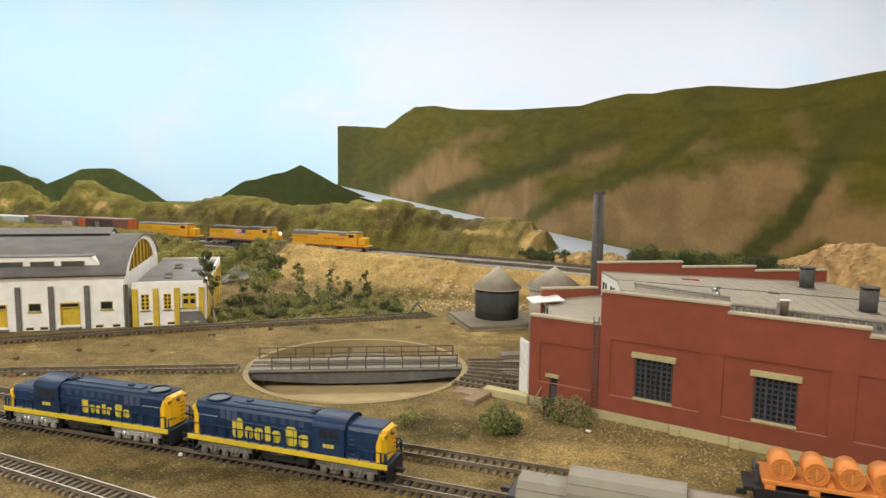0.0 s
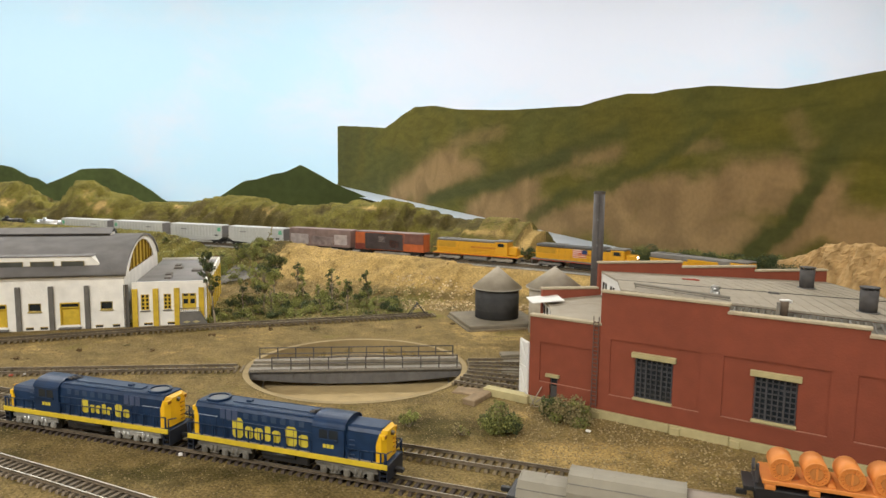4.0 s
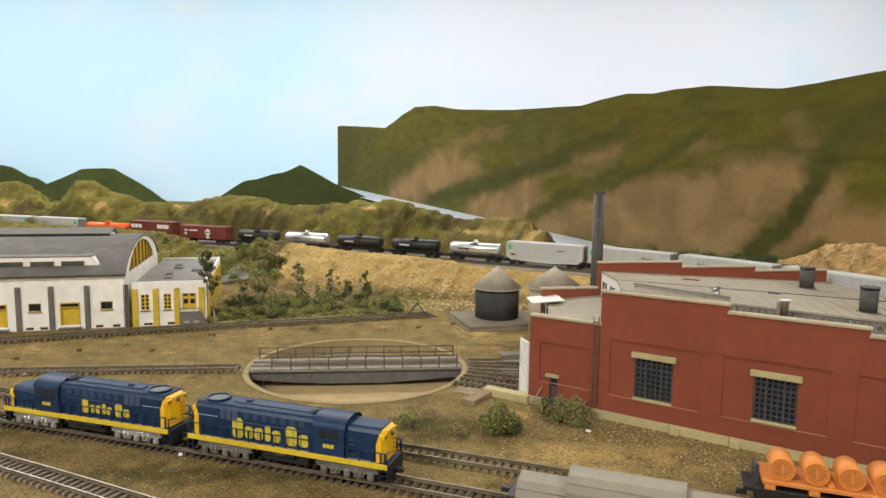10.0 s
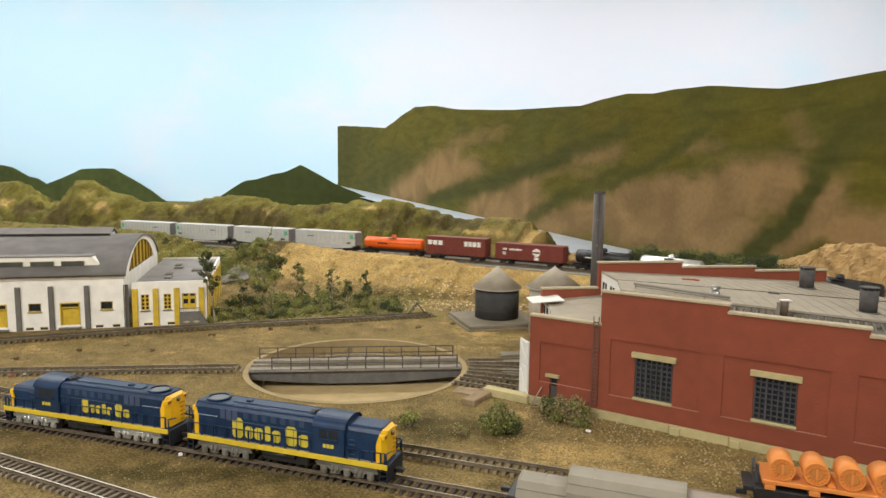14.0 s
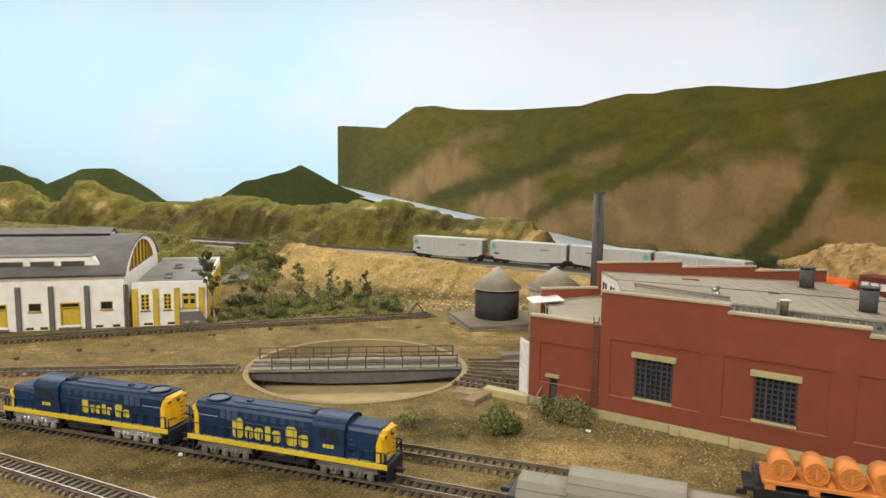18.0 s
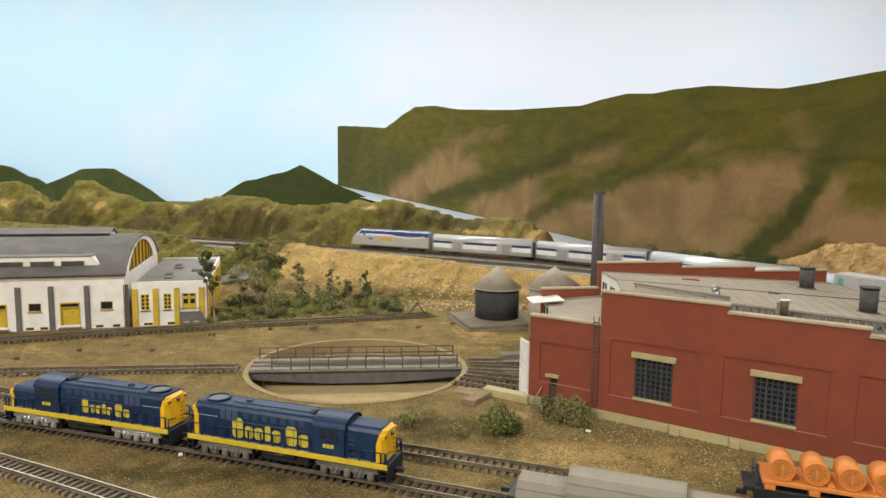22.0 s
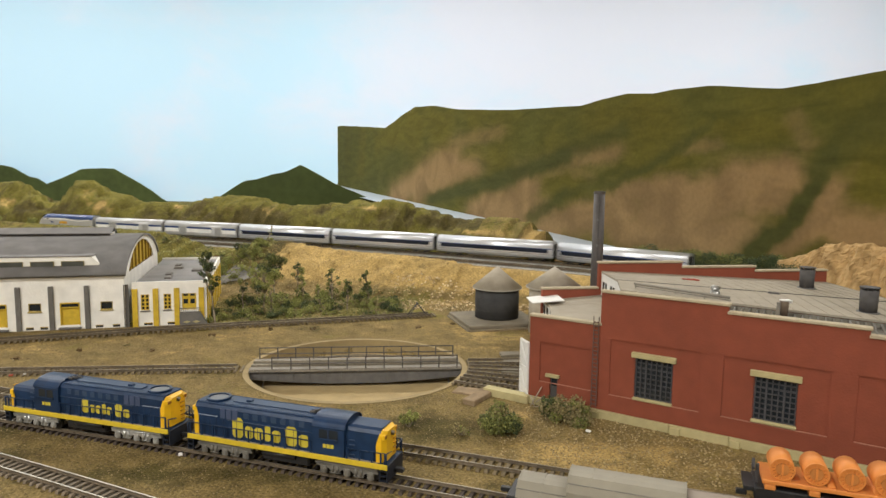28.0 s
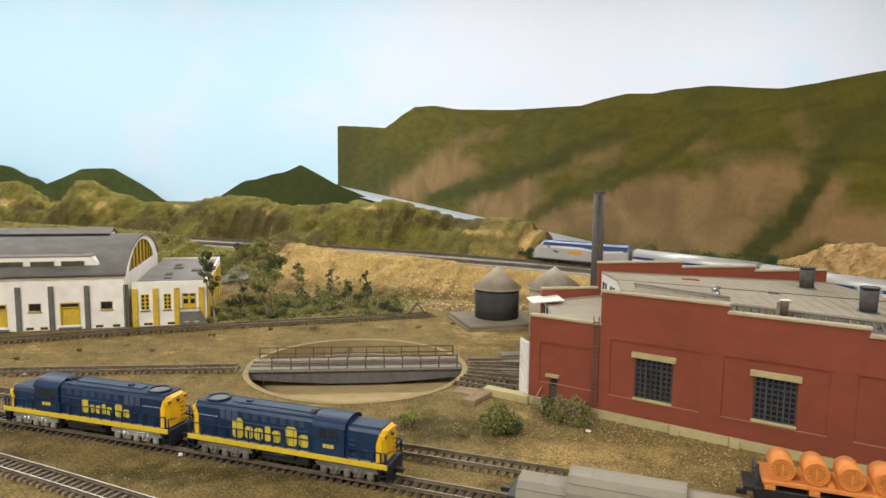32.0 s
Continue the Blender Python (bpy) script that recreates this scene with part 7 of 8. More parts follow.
# ---- foliage ----
def crumbs(name, centres, per, size, mats, parent, seed, flat=0.85, fill=0.5):
    """Loose foliage: clusters of tiny leaf shards round the given (x, y, z, radius)."""
    rng = np.random.default_rng(seed)
    V, F, M = [], [], []
    base = np.array([[1, 0, -0.3], [-0.5, 0.87, -0.3], [-0.5, -0.87, -0.3], [0, 0, 0.9]])
    tri = [(0, 1, 3), (1, 2, 3), (2, 0, 3), (0, 2, 1)]
    for x, y, z, r in centres:
        mi = int(rng.integers(0, len(mats)))
        n = max(6, int(per * (r / 0.004) ** 2))
        d = rng.normal(size=(n, 3))
        d /= np.linalg.norm(d, axis=1)[:, None]
        rad = r * (fill + (1 - fill) * rng.random(n) ** 0.5) * (0.75 + 0.5 * rng.random(n))
        P = d * rad[:, None]
        P[:, 2] *= flat
        for p in P:
            k = len(V)
            q = rng.normal(size=(3, 3))
            u, _ = np.linalg.qr(q)
            sc = size * (0.6 + 0.9 * rng.random())
            vv = base @ u.T * sc + p + (x, y, z)
            V += vv.tolist()
            F += [(k + a, k + b, k + c) for a, b, c in tri]
            M += [mi] * 4
    me = bpy.data.meshes.new(name)
    me.from_pydata(V, [], F)
    for m in mats:
        me.materials.append(m)
    me.polygons.foreach_set("material_index", M)
    ob = new(name, me)
    ob.parent = parent
    return ob


def tree(x, y, h, spread, label, mats, seed, clumps=14, lean=(0, 0), per=95, low=0.35, dz=0.0):
    rnd = random.Random(seed)
    t = thing("tree", label, "tree", pose(x, y, ground_z(x, y) + dz), "trees by the bank")
    bm = bmesh.new()
    px_, pr = Vector((0, 0, -0.002)), 0.0011
    knots = [px_]
    for k in range(4):
        q = Vector((lean[0] * (k + 1) / 4 + rnd.uniform(-1, 1) * 0.0012, lean[1] * (k + 1) / 4 + rnd.uniform(-1, 1) * 0.0012, h * 0.8 * (k + 1) / 4))
        cyl(bm, px_, q, pr, pr * 0.75, 6)
        px_, pr = q, pr * 0.75
        knots.append(q)
    cs = []
    for k in range(clumps):
        f = low + (1 - low) * (k + rnd.random()) / clumps
        a = rnd.uniform(0, 2 * math.pi)
        w = spread * (0.45 + 0.55 * math.sin(math.pi * min(1, 0.15 + (f - low) / (1 - low) * 0.85))) * rnd.uniform(0.3, 1.0)
        c = Vector((lean[0] * f + w * math.cos(a), lean[1] * f + w * math.sin(a), h * f))
        base = knots[min(4, max(1, int(f * 4)))]
        cyl(bm, base, c, 0.0005, 0.0002, 5)
        cs.append((c.x, c.y, c.z, spread * rnd.uniform(0.20, 0.38)))
    part("trunk", bm, TRUNK, t)
    crumbs("crown", cs, per, 0.00075, mats, t, seed)
    return t


def shrub(x, y, w, h, label, mats, seed, n=9, per=100, dz=0.0, group="shrubs"):
    rnd = random.Random(seed)
    t = thing("shrub", label, "shrub", pose(x, y, ground_z(x, y) + dz), group)
    cs, bm = [], bmesh.new()
    for k in range(n):
        a, rr = rnd.uniform(0, 2 * math.pi), w * 0.5 * math.sqrt(rnd.random()) * 0.8
        z = h * rnd.uniform(0.18, 0.78) * (1 - 0.5 * (rr / (w * 0.5)) ** 2)
        cs.append((rr * math.cos(a), rr * math.sin(a), z, min(w, h) * rnd.uniform(0.20, 0.32)))
        cyl(bm, (0, 0, -0.001), cs[-1][:3], 0.0004, 0.00015, 4)
    part("stem", bm, TRUNK, t)
    crumbs("foliage", cs, per, 0.0006, mats, t, seed + 77)
    return t


# each leaf has its own shade
for m_ in LEAF:
    g_ = m_.node_tree.nodes.new("ShaderNodeNewGeometry")
    mx_ = [n_ for n_ in m_.node_tree.nodes if n_.bl_idname == "ShaderNodeMix"][0]
    m_.node_tree.links.new(g_.outputs["Random Per Island"], mx_.inputs[0])
O, DK, LT, DRY = LEAF
shrub(-0.0175, 0.351, 0.012, 0.0100, "small olive-green shrub beside the track", [O, LT], 1, 8)
shrub(0.0109, 0.341, 0.0090, 0.0075, "tiny dry olive shrub on bare soil", [LT, DRY], 2, 7)
shrub(0.0320, 0.345, 0.0200, 0.0170, "round olive-green shrub on bare soil", [O, DRY, O, DK], 3, 24)
shrub(0.0640, 0.364, 0.0170, 0.0160, "grey-green bush against the cream foundation", [O, DRY, DRY, DK], 4, 20)
shrub(0.0755, 0.3605, 0.0170, 0.0150, "spreading grey-green bush against the cream foundation", [O, DRY, DRY], 5, 22)
dw = thing("dead_branch", "bare grey twigs leaning at the foundation", "twig", pose(0.0570, 0.3860, 0.0))
for p, q in (((-0.004, 0, 0), (0.0035, 0.002, 0.013)), ((0.0, 0, 0.004), (0.009, 0.003, 0.010)), ((-0.003, 0.0, 0.001), (0.012, -0.002, 0.003)), ((-0.001, 0, 0.002), (-0.003, 0.002, 0.008))):
    part("twig", rod(p, q, 0.00035, 5), mat("grey_twig", (0.30, 0.26, 0.20), 0.9), dw)

tree(-0.2045, 0.5880, 0.0670, 0.0085, "slender dark green tree beside the annex", [DK, DK, O], 11, 30, (-0.007, 0), low=0.50, per=120)
tree(-0.1785, 0.650, 0.045, 0.0125, "tree with a forked pale trunk and loose crown", [O, DK, LT], 12, 13, (0.004, 0), low=0.5)
tree(-0.190, 0.740, 0.044, 0.0165, "spreading tree with a dark green crown", [DK, DK, O], 13, 20, low=0.42, per=70)
tree(-0.1677, 0.6395, 0.026, 0.0036, "feathery light green sapling", [LT, LT, O], 21, 18, low=0.08)
tree(-0.1275, 0.676, 0.022, 0.0050, "short light green sapling", [LT, O], 22, 14, low=0.15)
tree(-0.208, 0.735, 0.036, 0.0120, "tree with an olive crown", [O, LT, LT], 14, 13, low=0.3)
tree(-0.167, 0.752, 0.034, 0.0095, "thin tree with a light olive crown", [O, LT, DK], 15, 11, low=0.4)
tree(-0.117, 0.695, 0.036, 0.0075, "small slim olive tree", [O, DK, LT], 16, 15, low=0.3)
tree(-0.0965, 0.662, 0.030, 0.0075, "small olive tree on a thin trunk", [O, DK], 17, 13, low=0.45)
tree(-0.0765, 0.698, 0.036, 0.0080, "leaning small tree with dark clumps", [DK, DK, O], 18, 13, (-0.006, 0), low=0.3)
tree(-0.196, 0.640, 0.033, 0.0075, "slim dark tree at the yard's edge", [DK, O], 19, 11, low=0.3)
tree(-0.150, 0.70, 0.026, 0.0080, "short light olive tree", [O, LT], 20, 9, low=0.2)
rs_ = random.Random(8)
for k in range(125):
    x = rs_.uniform(-0.222, -0.045)
    y = float(np.interp(x, [p[0] for p in D_LINE], [p[1] for p in D_LINE])) + 0.024 + rs_.uniform(0, 0.105) * (1 if x < -0.08 else 0.6)
    shrub(x, y, rs_.uniform(0.009, 0.020), rs_.uniform(0.005, 0.0115), "low green scrub at the foot of the bank", rs_.choice([[DK, DK], [DK, O], [O, LT], [O, O, LT], [LT, LT], [LT, DRY], [LT, O, DRY]]), 100 + k, 9, 85, group="scrub below the bank")
for k in range(40):
    x = rs_.uniform(-0.50, -0.25)
    y = on_line(0.0, 0)[1] - (x + 0.674) * 0.36 - rs_.uniform(0.075, 0.18)
    shrub(x, y, rs_.uniform(0.008, 0.018), rs_.uniform(0.004, 0.010), "low light green scrub on the grassy bank", rs_.choice([[LT, O], [O, LT, DRY], [O, DK]]), 200 + k, 7, 70, group="scrub on the grassy bank")
for k, (x, y, h) in enumerate(((-0.275, 0.86, 0.013), (-0.240, 0.872, 0.014), (-0.252, 0.85, 0.013), (-0.285, 0.84, 0.012))):
    shrub(x, y, 0.022, h, "dense green bush on the bank", [O, LT, LT], 260 + k, 14, 80, group="scrub on the grassy bank")
for k, (x, y) in enumerate(((-0.735, 1.085), (-0.71, 1.08), (-0.76, 1.09), (-0.66, 1.06))):
    shrub(x, y, 0.024, 0.016, "pale green bush before the main line", [LT, O], 280 + k, 12, 70, group="scrub on the grassy bank")
for k in range(34):
    x, y = rs_.uniform(-0.31, -0.222), rs_.uniform(0.80, 0.90)
    shrub(x, y, rs_.uniform(0.008, 0.016), rs_.uniform(0.005, 0.011), "bright green scrub on the bank", rs_.choice([[O, LT], [LT, O, O], [LT, O], [LT, LT, DRY]]), 500 + k, 8, 80, group="scrub on the grassy bank")
RUST_LEAF = mat("rust_leaf", (0.30, 0.12, 0.045), 0.85, 0, 0.4, 300)
for k, (x, y) in enumerate(((-0.302, 0.868), (-0.296, 0.858))):
    shrub(x, y, 0.013, 0.010, "rust-brown bush on the bank", [RUST_LEAF, DRY], 540 + k, 8, 80, group="scrub on the grassy bank")
BROWN_TUFT = mat("brown_tuft", (0.165, 0.108, 0.050), 0.9, 0, 0.4, 300)
ru_ = random.Random(31)
yard_tufts = [(-0.2767, 0.4939), (-0.2239, 0.4965), (-0.2487, 0.5121), (-0.1935, 0.5462), (-0.15, 0.57), (-0.115, 0.575), (-0.31, 0.47), (-0.34, 0.475), (0.01, 0.60), (-0.02, 0.585)]
for k, (x, y) in enumerate(yard_tufts):
    shrub(x, y, ru_.uniform(0.005, 0.011), ru_.uniform(0.0022, 0.0038), "low dark brown tuft on the yard soil", [BROWN_TUFT, DRY] if k % 3 else [BROWN_TUFT], 560 + k, 7, 120, group="tufts in the yard")
# row of bushes at the foot of the painted hillside
for k in range(27):
    s_ = (0.828 + k * 0.0056) if k < 12 else (0.965 + (k - 12) * 0.0125)
    x, y, a = on_line(s_, (-0.026 if k < 12 else -0.036) - 0.010 * (k % 3))
    shrub(x, y, 0.020 if k < 12 else 0.030, (0.012 + 0.006 * rs_.random()) if k < 12 else (0.030 + 0.008 * rs_.random()), "dark green bush at the hillside's foot", [DK, DK, O], 300 + k, 12 if k < 12 else 20, 80, group="bushes along the main line")


sx_, sy_, sa_ = on_line(0.492, 0.066)
tree(sx_, sy_, 0.020, 0.0030, "thin pale green weed stalk on the mound", [LT, LT, DRY], 90, 8, (0.006, 0), low=0.3)
# grey gravel at the foot of the bank
gx_ = np.linspace(-0.315, -0.165, 40)
gv, gf, ok_ = [], [], []
for x in gx_:
    mid_ = 0.828 + 0.30 * (x + 0.24)
    for v_ in np.linspace(-1, 1, 9):
        y = mid_ + v_ * (0.027 - 0.12 * abs(x + 0.24)) * (1 + 0.3 * noise.noise(Vector((x * 60, v_, 0))))
        z = ground_z(x, y)
        ok_.append(z < 0.0215)
        gv.append((x, y, z + 0.0007))
for i in range(len(gx_) - 1):
    for j in range(8):
        q = (i * 9 + j, i * 9 + 9 + j, i * 9 + 10 + j, i * 9 + 1 + j)
        if all(ok_[k] for k in q):
            gf.append(q)
me = bpy.data.meshes.new("gravel")
me.from_pydata(gv, [], gf)
me.materials.append(mat("road_grit", (0.19, 0.178, 0.158), 0.95, 0, 0.3, 500, 0.6, 1200))
tagged(new("road_gravel", me), "grey gravel patch at the bank's foot", "road", kind="structure")


# ---- rocks ----
def boulder(x, y, z, r, seed, label, squash=(1, 1, 0.8), m=ROCK, group="rocks"):
    rnd = random.Random(seed)
    bm = bmesh.new()
    bmesh.ops.create_icosphere(bm, subdivisions=5 if r > 0.02 else 4, radius=r)
    o = Vector((rnd.uniform(-9, 9), rnd.uniform(-9, 9), rnd.uniform(-9, 9)))
    for v in bm.verts:
        d = v.co.normalized()
        k = 1 + 0.32 * noise.noise(d * 1.6 + o) + 0.20 * abs(noise.noise(d * 4.5 + o)) + 0.13 * abs(noise.noise(d * 11 + o)) + 0.06 * noise.noise(d * 24 + o) + (0.16 * abs(noise.noise(Vector((d.x * 13, d.y * 13, d.z * 3.5)) + o)) if r > 0.02 else 0)
        v.co = Vector((d.x * r * k * squash[0], d.y * r * k * squash[1], d.z * r * k * squash[2]))
    ob = part("rock", bm, m)
    ob.matrix_world = pose(x, y, z, 0, 0, rnd.uniform(0, 360) if squash[0] == squash[1] else -45)
    return tagged(ob, label, "rock", group)


for k, (s_, off, r) in enumerate(((0.878, -0.030, 0.012), (0.892, -0.032, 0.015), (0.910, -0.034, 0.016), (0.930, -0.036, 0.017), (0.946, -0.032, 0.013), (0.985, -0.032, 0.008))):
    x, y, a = on_line(s_, off)
    boulder(x, y, 0.033, r, 40 + k, "pale golden rock beside the main line")
def cliff(s0, s1, foot, heights, label):
    """An eroded rock face along the line: gullied from top to foot."""
    nu, nv = 170, 40
    V, F = [], []
    for i in range(nu + 1):
        s_ = s0 + (s1 - s0) * i / nu
        top = float(np.interp(s_, heights[0], heights[1])) + 0.0030 * noise.noise(Vector((s_ * 120, 0, 3))) + 0.0014 * noise.noise(Vector((s_ * 420, 0, 5)))
        for j in range(nv + 1):
            v = j / nv
            if v < 0.8:
                z = foot - 0.006 + (top - foot + 0.006) * math.sin(v / 0.8 * math.pi / 2)
                off = -0.026 - 0.026 * (v / 0.8) ** 1.6
            else:
                z = top - (top - foot) * ((v - 0.8) / 0.2) ** 1.7
                off = -0.052 - 0.055 * (v - 0.8) / 0.2
            n_ = 0.0100 * abs(noise.noise(Vector((s_ * 55, z * 10, 1)))) + 0.0075 * abs(noise.noise(Vector((s_ * 150, z * 22, 2)))) + 0.0038 * abs(noise.noise(Vector((s_ * 420, z * 70, 4)))) + 0.0022 * noise.noise(Vector((s_ * 620, z * 450, 6)))
            x, y, a = on_line(s_, off - n_ * math.sin(math.pi * min(1, v * 1.1)))
            V.append((x, y, z + 0.0020 * noise.noise(Vector((s_ * 330, z * 330, 8)))))
    for i in range(nu):
        for j in range(nv):
            k = i * (nv + 1) + j
            F.append((k, k + nv + 1, k + nv + 2, k + 1))
    me = bpy.data.meshes.new("rock_cliff")
    me.from_pydata(V, [], F)
    me.materials.append(ROCK)
    return tagged(new("rock_cliff", me), label, "rock")


cliff(1.075, 1.42, 0.027, ([1.075, 1.085, 1.100, 1.118, 1.133, 1.141, 1.156, 1.166, 1.181, 1.196, 1.42], [0.038, 0.0499, 0.0558, 0.0619, 0.0697, 0.0755, 0.0797, 0.0797, 0.0822, 0.0793, 0.075]),
      "eroded golden rock cliff above the main line")

# ---- foreground cars ----
gc = thing("covered_gondola", "grey covered freight car with ribbed removable hoods", "freight car", rail_pose(A_LINE, 0.073))
for x0, x1, zt, mm in ((-0.0420, -0.0220, 0.0124, GREY_HOOD), (-0.0217, 0.0226, 0.0180, GREY_HOOD), (0.0229, 0.0446, 0.0155, mat("brown_grey_hood", (0.27, 0.225, 0.18), 0.65, 0, 0.12, 120))):
    sec = [(-0.0090, 0.0060), (-0.0090, zt - 0.0062), (-0.0078, zt - 0.0030), (-0.0050, zt - 0.0006), (-0.002, zt), (0.002, zt), (0.0050, zt - 0.0006), (0.0078, zt - 0.0030), (0.0090, zt - 0.0062), (0.0090, 0.0060)]
    bm = bmesh.new()
    loft(bm, [[(x, y, z) for y, z in sec] for x in (x0, x1)], smooth=False)
    hd_ = part("hood", bm, mm, gc, "ribbed grey hood")
    nr = max(2, round((x1 - x0) / 0.0095))
    for k in range(nr + 1):
        x = x0 + 0.0003 + (x1 - x0 - 0.0006) * k / nr
        bm = bmesh.new()
        loft(bm, [[(x + dx, y * 1.015, z + 0.00022) for y, z in sec] for dx in (-0.0003, 0.0003)], smooth=False)
        part("rib", bm, mm, hd_)
    for sgn in (-1, 1):
        part("seam", rod((x0, sgn * 0.0078, zt - 0.0029), (x1, sgn * 0.0078, zt - 0.0029), 0.0002, 4), mat("hood_seam", (0.2, 0.185, 0.16), 0.7), hd_)
side_box("underbody", -0.046, 0.046, 0.0085, 0.0042, 0.0060, BLACK, gc)
truck(-0.036, 2, gc, BLACK, 0.0108)
truck(0.036, 2, gc, BLACK, 0.0108)
coupler(0.046, 1, gc)
coupler(-0.046, -1, gc)

rc = thing("reel_flat_car", "black flat car loaded with orange cable reels in a rack", "freight car", rail_pose(B_LINE, 0.168))
side_box("deck", -0.040, 0.048, 0.0088, 0.0060, 0.0110, BLACK, rc)
rk = side_box("rack", -0.0375, 0.0460, 0.0092, 0.0132, 0.0150, ORANGE, rc, 0.0003, "orange reel rack")
for k in range(6):
    x = -0.0365 + k * 0.0158
    part("rack_foot", box(x, x + 0.004, -0.0095, 0.0095, 0.0110, 0.0132, 0.0003), ORANGE, rk)
    part("chock", box(x + 0.0060, x + 0.0100, -0.0085, 0.0085, 0.0150, 0.0170, 0.0006, 0.6), ORANGE, rk)
bm = bmesh.new()
cyl(bm, (0, -0.0080, 0), (0, 0.0042, 0), 0.0046, n=32)
me_body = bpy.data.meshes.new("reel_body")
bm.to_mesh(me_body)
bm.free()
me_body.materials.append(ORANGE)
for k in range(6):
    x = -0.0304 + k * 0.0121
    r_ = share("cable_reel", me_body, rc, pose(x, 0, 0.0199))
    tagged(r_, "orange moulded cable reel")
    for sgn in (-1,):
        bm = bmesh.new()
        for i in range(24):
            a0, a1 = 2 * math.pi * i / 24, 2 * math.pi * (i + 1) / 24
            for ra, rb, ya, yb in ((0.0040, 0.0046, 0.0, 0.0007),):
                vs = [bm.verts.new((r0 * math.cos(a), sgn * (0.0080 + yy), r0 * math.sin(a))) for r0, a, yy in ((ra, a0, yb), (rb, a0, yb), (rb, a1, yb), (ra, a1, yb))]
                lo = [bm.verts.new((r0 * math.cos(a), sgn * 0.0080, r0 * math.sin(a))) for r0, a in ((ra, a0), (rb, a0), (rb, a1), (ra, a1))]
                bm.faces.new(vs)
                bm.faces.new((vs[0], vs[3], lo[3], lo[0]))
                bm.faces.new((vs[1], vs[2], lo[2], lo[1]))
        bmesh.ops.recalc_face_normals(bm, faces=bm.faces)
        part("flange_rim", bm, ORANGE, r_)
        bm = bmesh.new()
        for i in range(16):
            a = 2 * math.pi * i / 16
            bx(bm, 0.0026, 0.0043, -0.0003, 0.0003, 0.0, 0.0006, m=Matrix.Translation((0, sgn * 0.0080, 0)) @ Matrix.Rotation(-a, 4, "Y") @ Matrix.Rotation(-sgn * math.pi / 2, 4, "X"))
        part("flange_ribs", bm, ORANGE, r_)
        # raised disc; the hub hole's shade is put into its darker orange
        bm = bmesh.new()
        cyl(bm, (0, sgn * 0.0080, 0), (0, sgn * 0.0084, 0), 0.0024, n=20)
        part("hub_hole", bm, mat("orange_shade", (0.46, 0.17, 0.04), 0.6), r_)
        part("hub_bar", box(-0.0004, 0.0004, sgn * 0.0084 - 0.0003, sgn * 0.0084 + 0.0003, -0.0023, 0.0023), ORANGE, r_)
bw = part("brake_stand", box(-0.0395, -0.0383, -0.0040, -0.0028, 0.0110, 0.0190, 0.0002), STEEL_DARK, rc)
bm = bmesh.new()
cyl(bm, (-0.0410, -0.0034, 0.0186), (-0.0400, -0.0034, 0.0186), 0.0024, n=16)
part("brake_wheel", bm, STEEL_DARK, bw)
part("end_platform", box(-0.0440, -0.0398, -0.0075, 0.0075, 0.0085, 0.0105, 0.0002), BLACK, rc)
truck(-0.030, 2, rc, BLACK, 0.0108)
truck(0.036, 2, rc, BLACK, 0.0108)
coupler(0.048, 1, rc)
coupler(-0.042, -1, rc)

# ---- yard clutter ----
bp_ = thing("bumping_post", "rusty A-frame bumping post at the spur's end", "bumping post", pose(-0.0245, 0.6300, 0.0036, 0, 0, 17))
for sgn in (-1, 1):
    part("leg", rod((-0.0085, sgn * 0.0030, 0.0), (0.0005, sgn * 0.0012, 0.0118), 0.00045, 5), STEEL_DARK, bp_)
    part("leg", rod((0.0095, sgn * 0.0030, 0.0), (0.0005, sgn * 0.0012, 0.0118), 0.00045, 5), STEEL_DARK, bp_)
part("beam", rod((0.0005, -0.0020, 0.0118), (0.0005, 0.0020, 0.0118), 0.0008, 6), STEEL_DARK, bp_)


def block(name, x, y, L, w, h, rz, label, m, cat, group=""):
    bm = bmesh.new()
    bx(bm, -L / 2, L / 2, -w / 2, w / 2, -0.001, h, 0.0005)
    bmesh.ops.subdivide_edges(bm, edges=bm.edges, cuts=2, use_grid_fill=True)
    for v in bm.verts:
        n_ = noise.noise(v.co * 300 + Vector((x * 90, y * 90, 0)))
        v.co += Vector((n_, noise.noise(v.co * 280), n_)) * 0.0004
    ob = tagged(part(name, bm, m), label, cat, group)
    ob.matrix_world = pose(x, y, 0, 0, 0, rz)
    return ob


STONE = mat("brown_block", (0.27, 0.195, 0.115), 0.95, 0, 0.25, 200, 0.4)
block("timber_block", 0.0170, 0.4110, 0.017, 0.0125, 0.0026, -22, "flat weathered brown block beside the turntable", STONE, "block", "blocks by the turntable")
block("timber_block", 0.0245, 0.4000, 0.031, 0.0085, 0.0046, 58, "long weathered brown block beside the turntable", STONE, "block", "blocks by the turntable")
for x, y, L, rz in ((0.0545, 0.4770, 0.017, 2), (0.0530, 0.4520, 0.022, -8)):
    block("grey_crossing_plank", x, y, L, 0.0095, 0.0036, rz, "grey crossing slab between the stall tracks", SLAB, "slab", "slabs between stall tracks")
block("pad", 0.0600, 0.4985, 0.030, 0.010, 0.0036, 7, "grey slab beside the stall track", SLAB, "slab", "slabs between stall tracks").name = "grey_crossing_plank"
rs_ = random.Random(21)
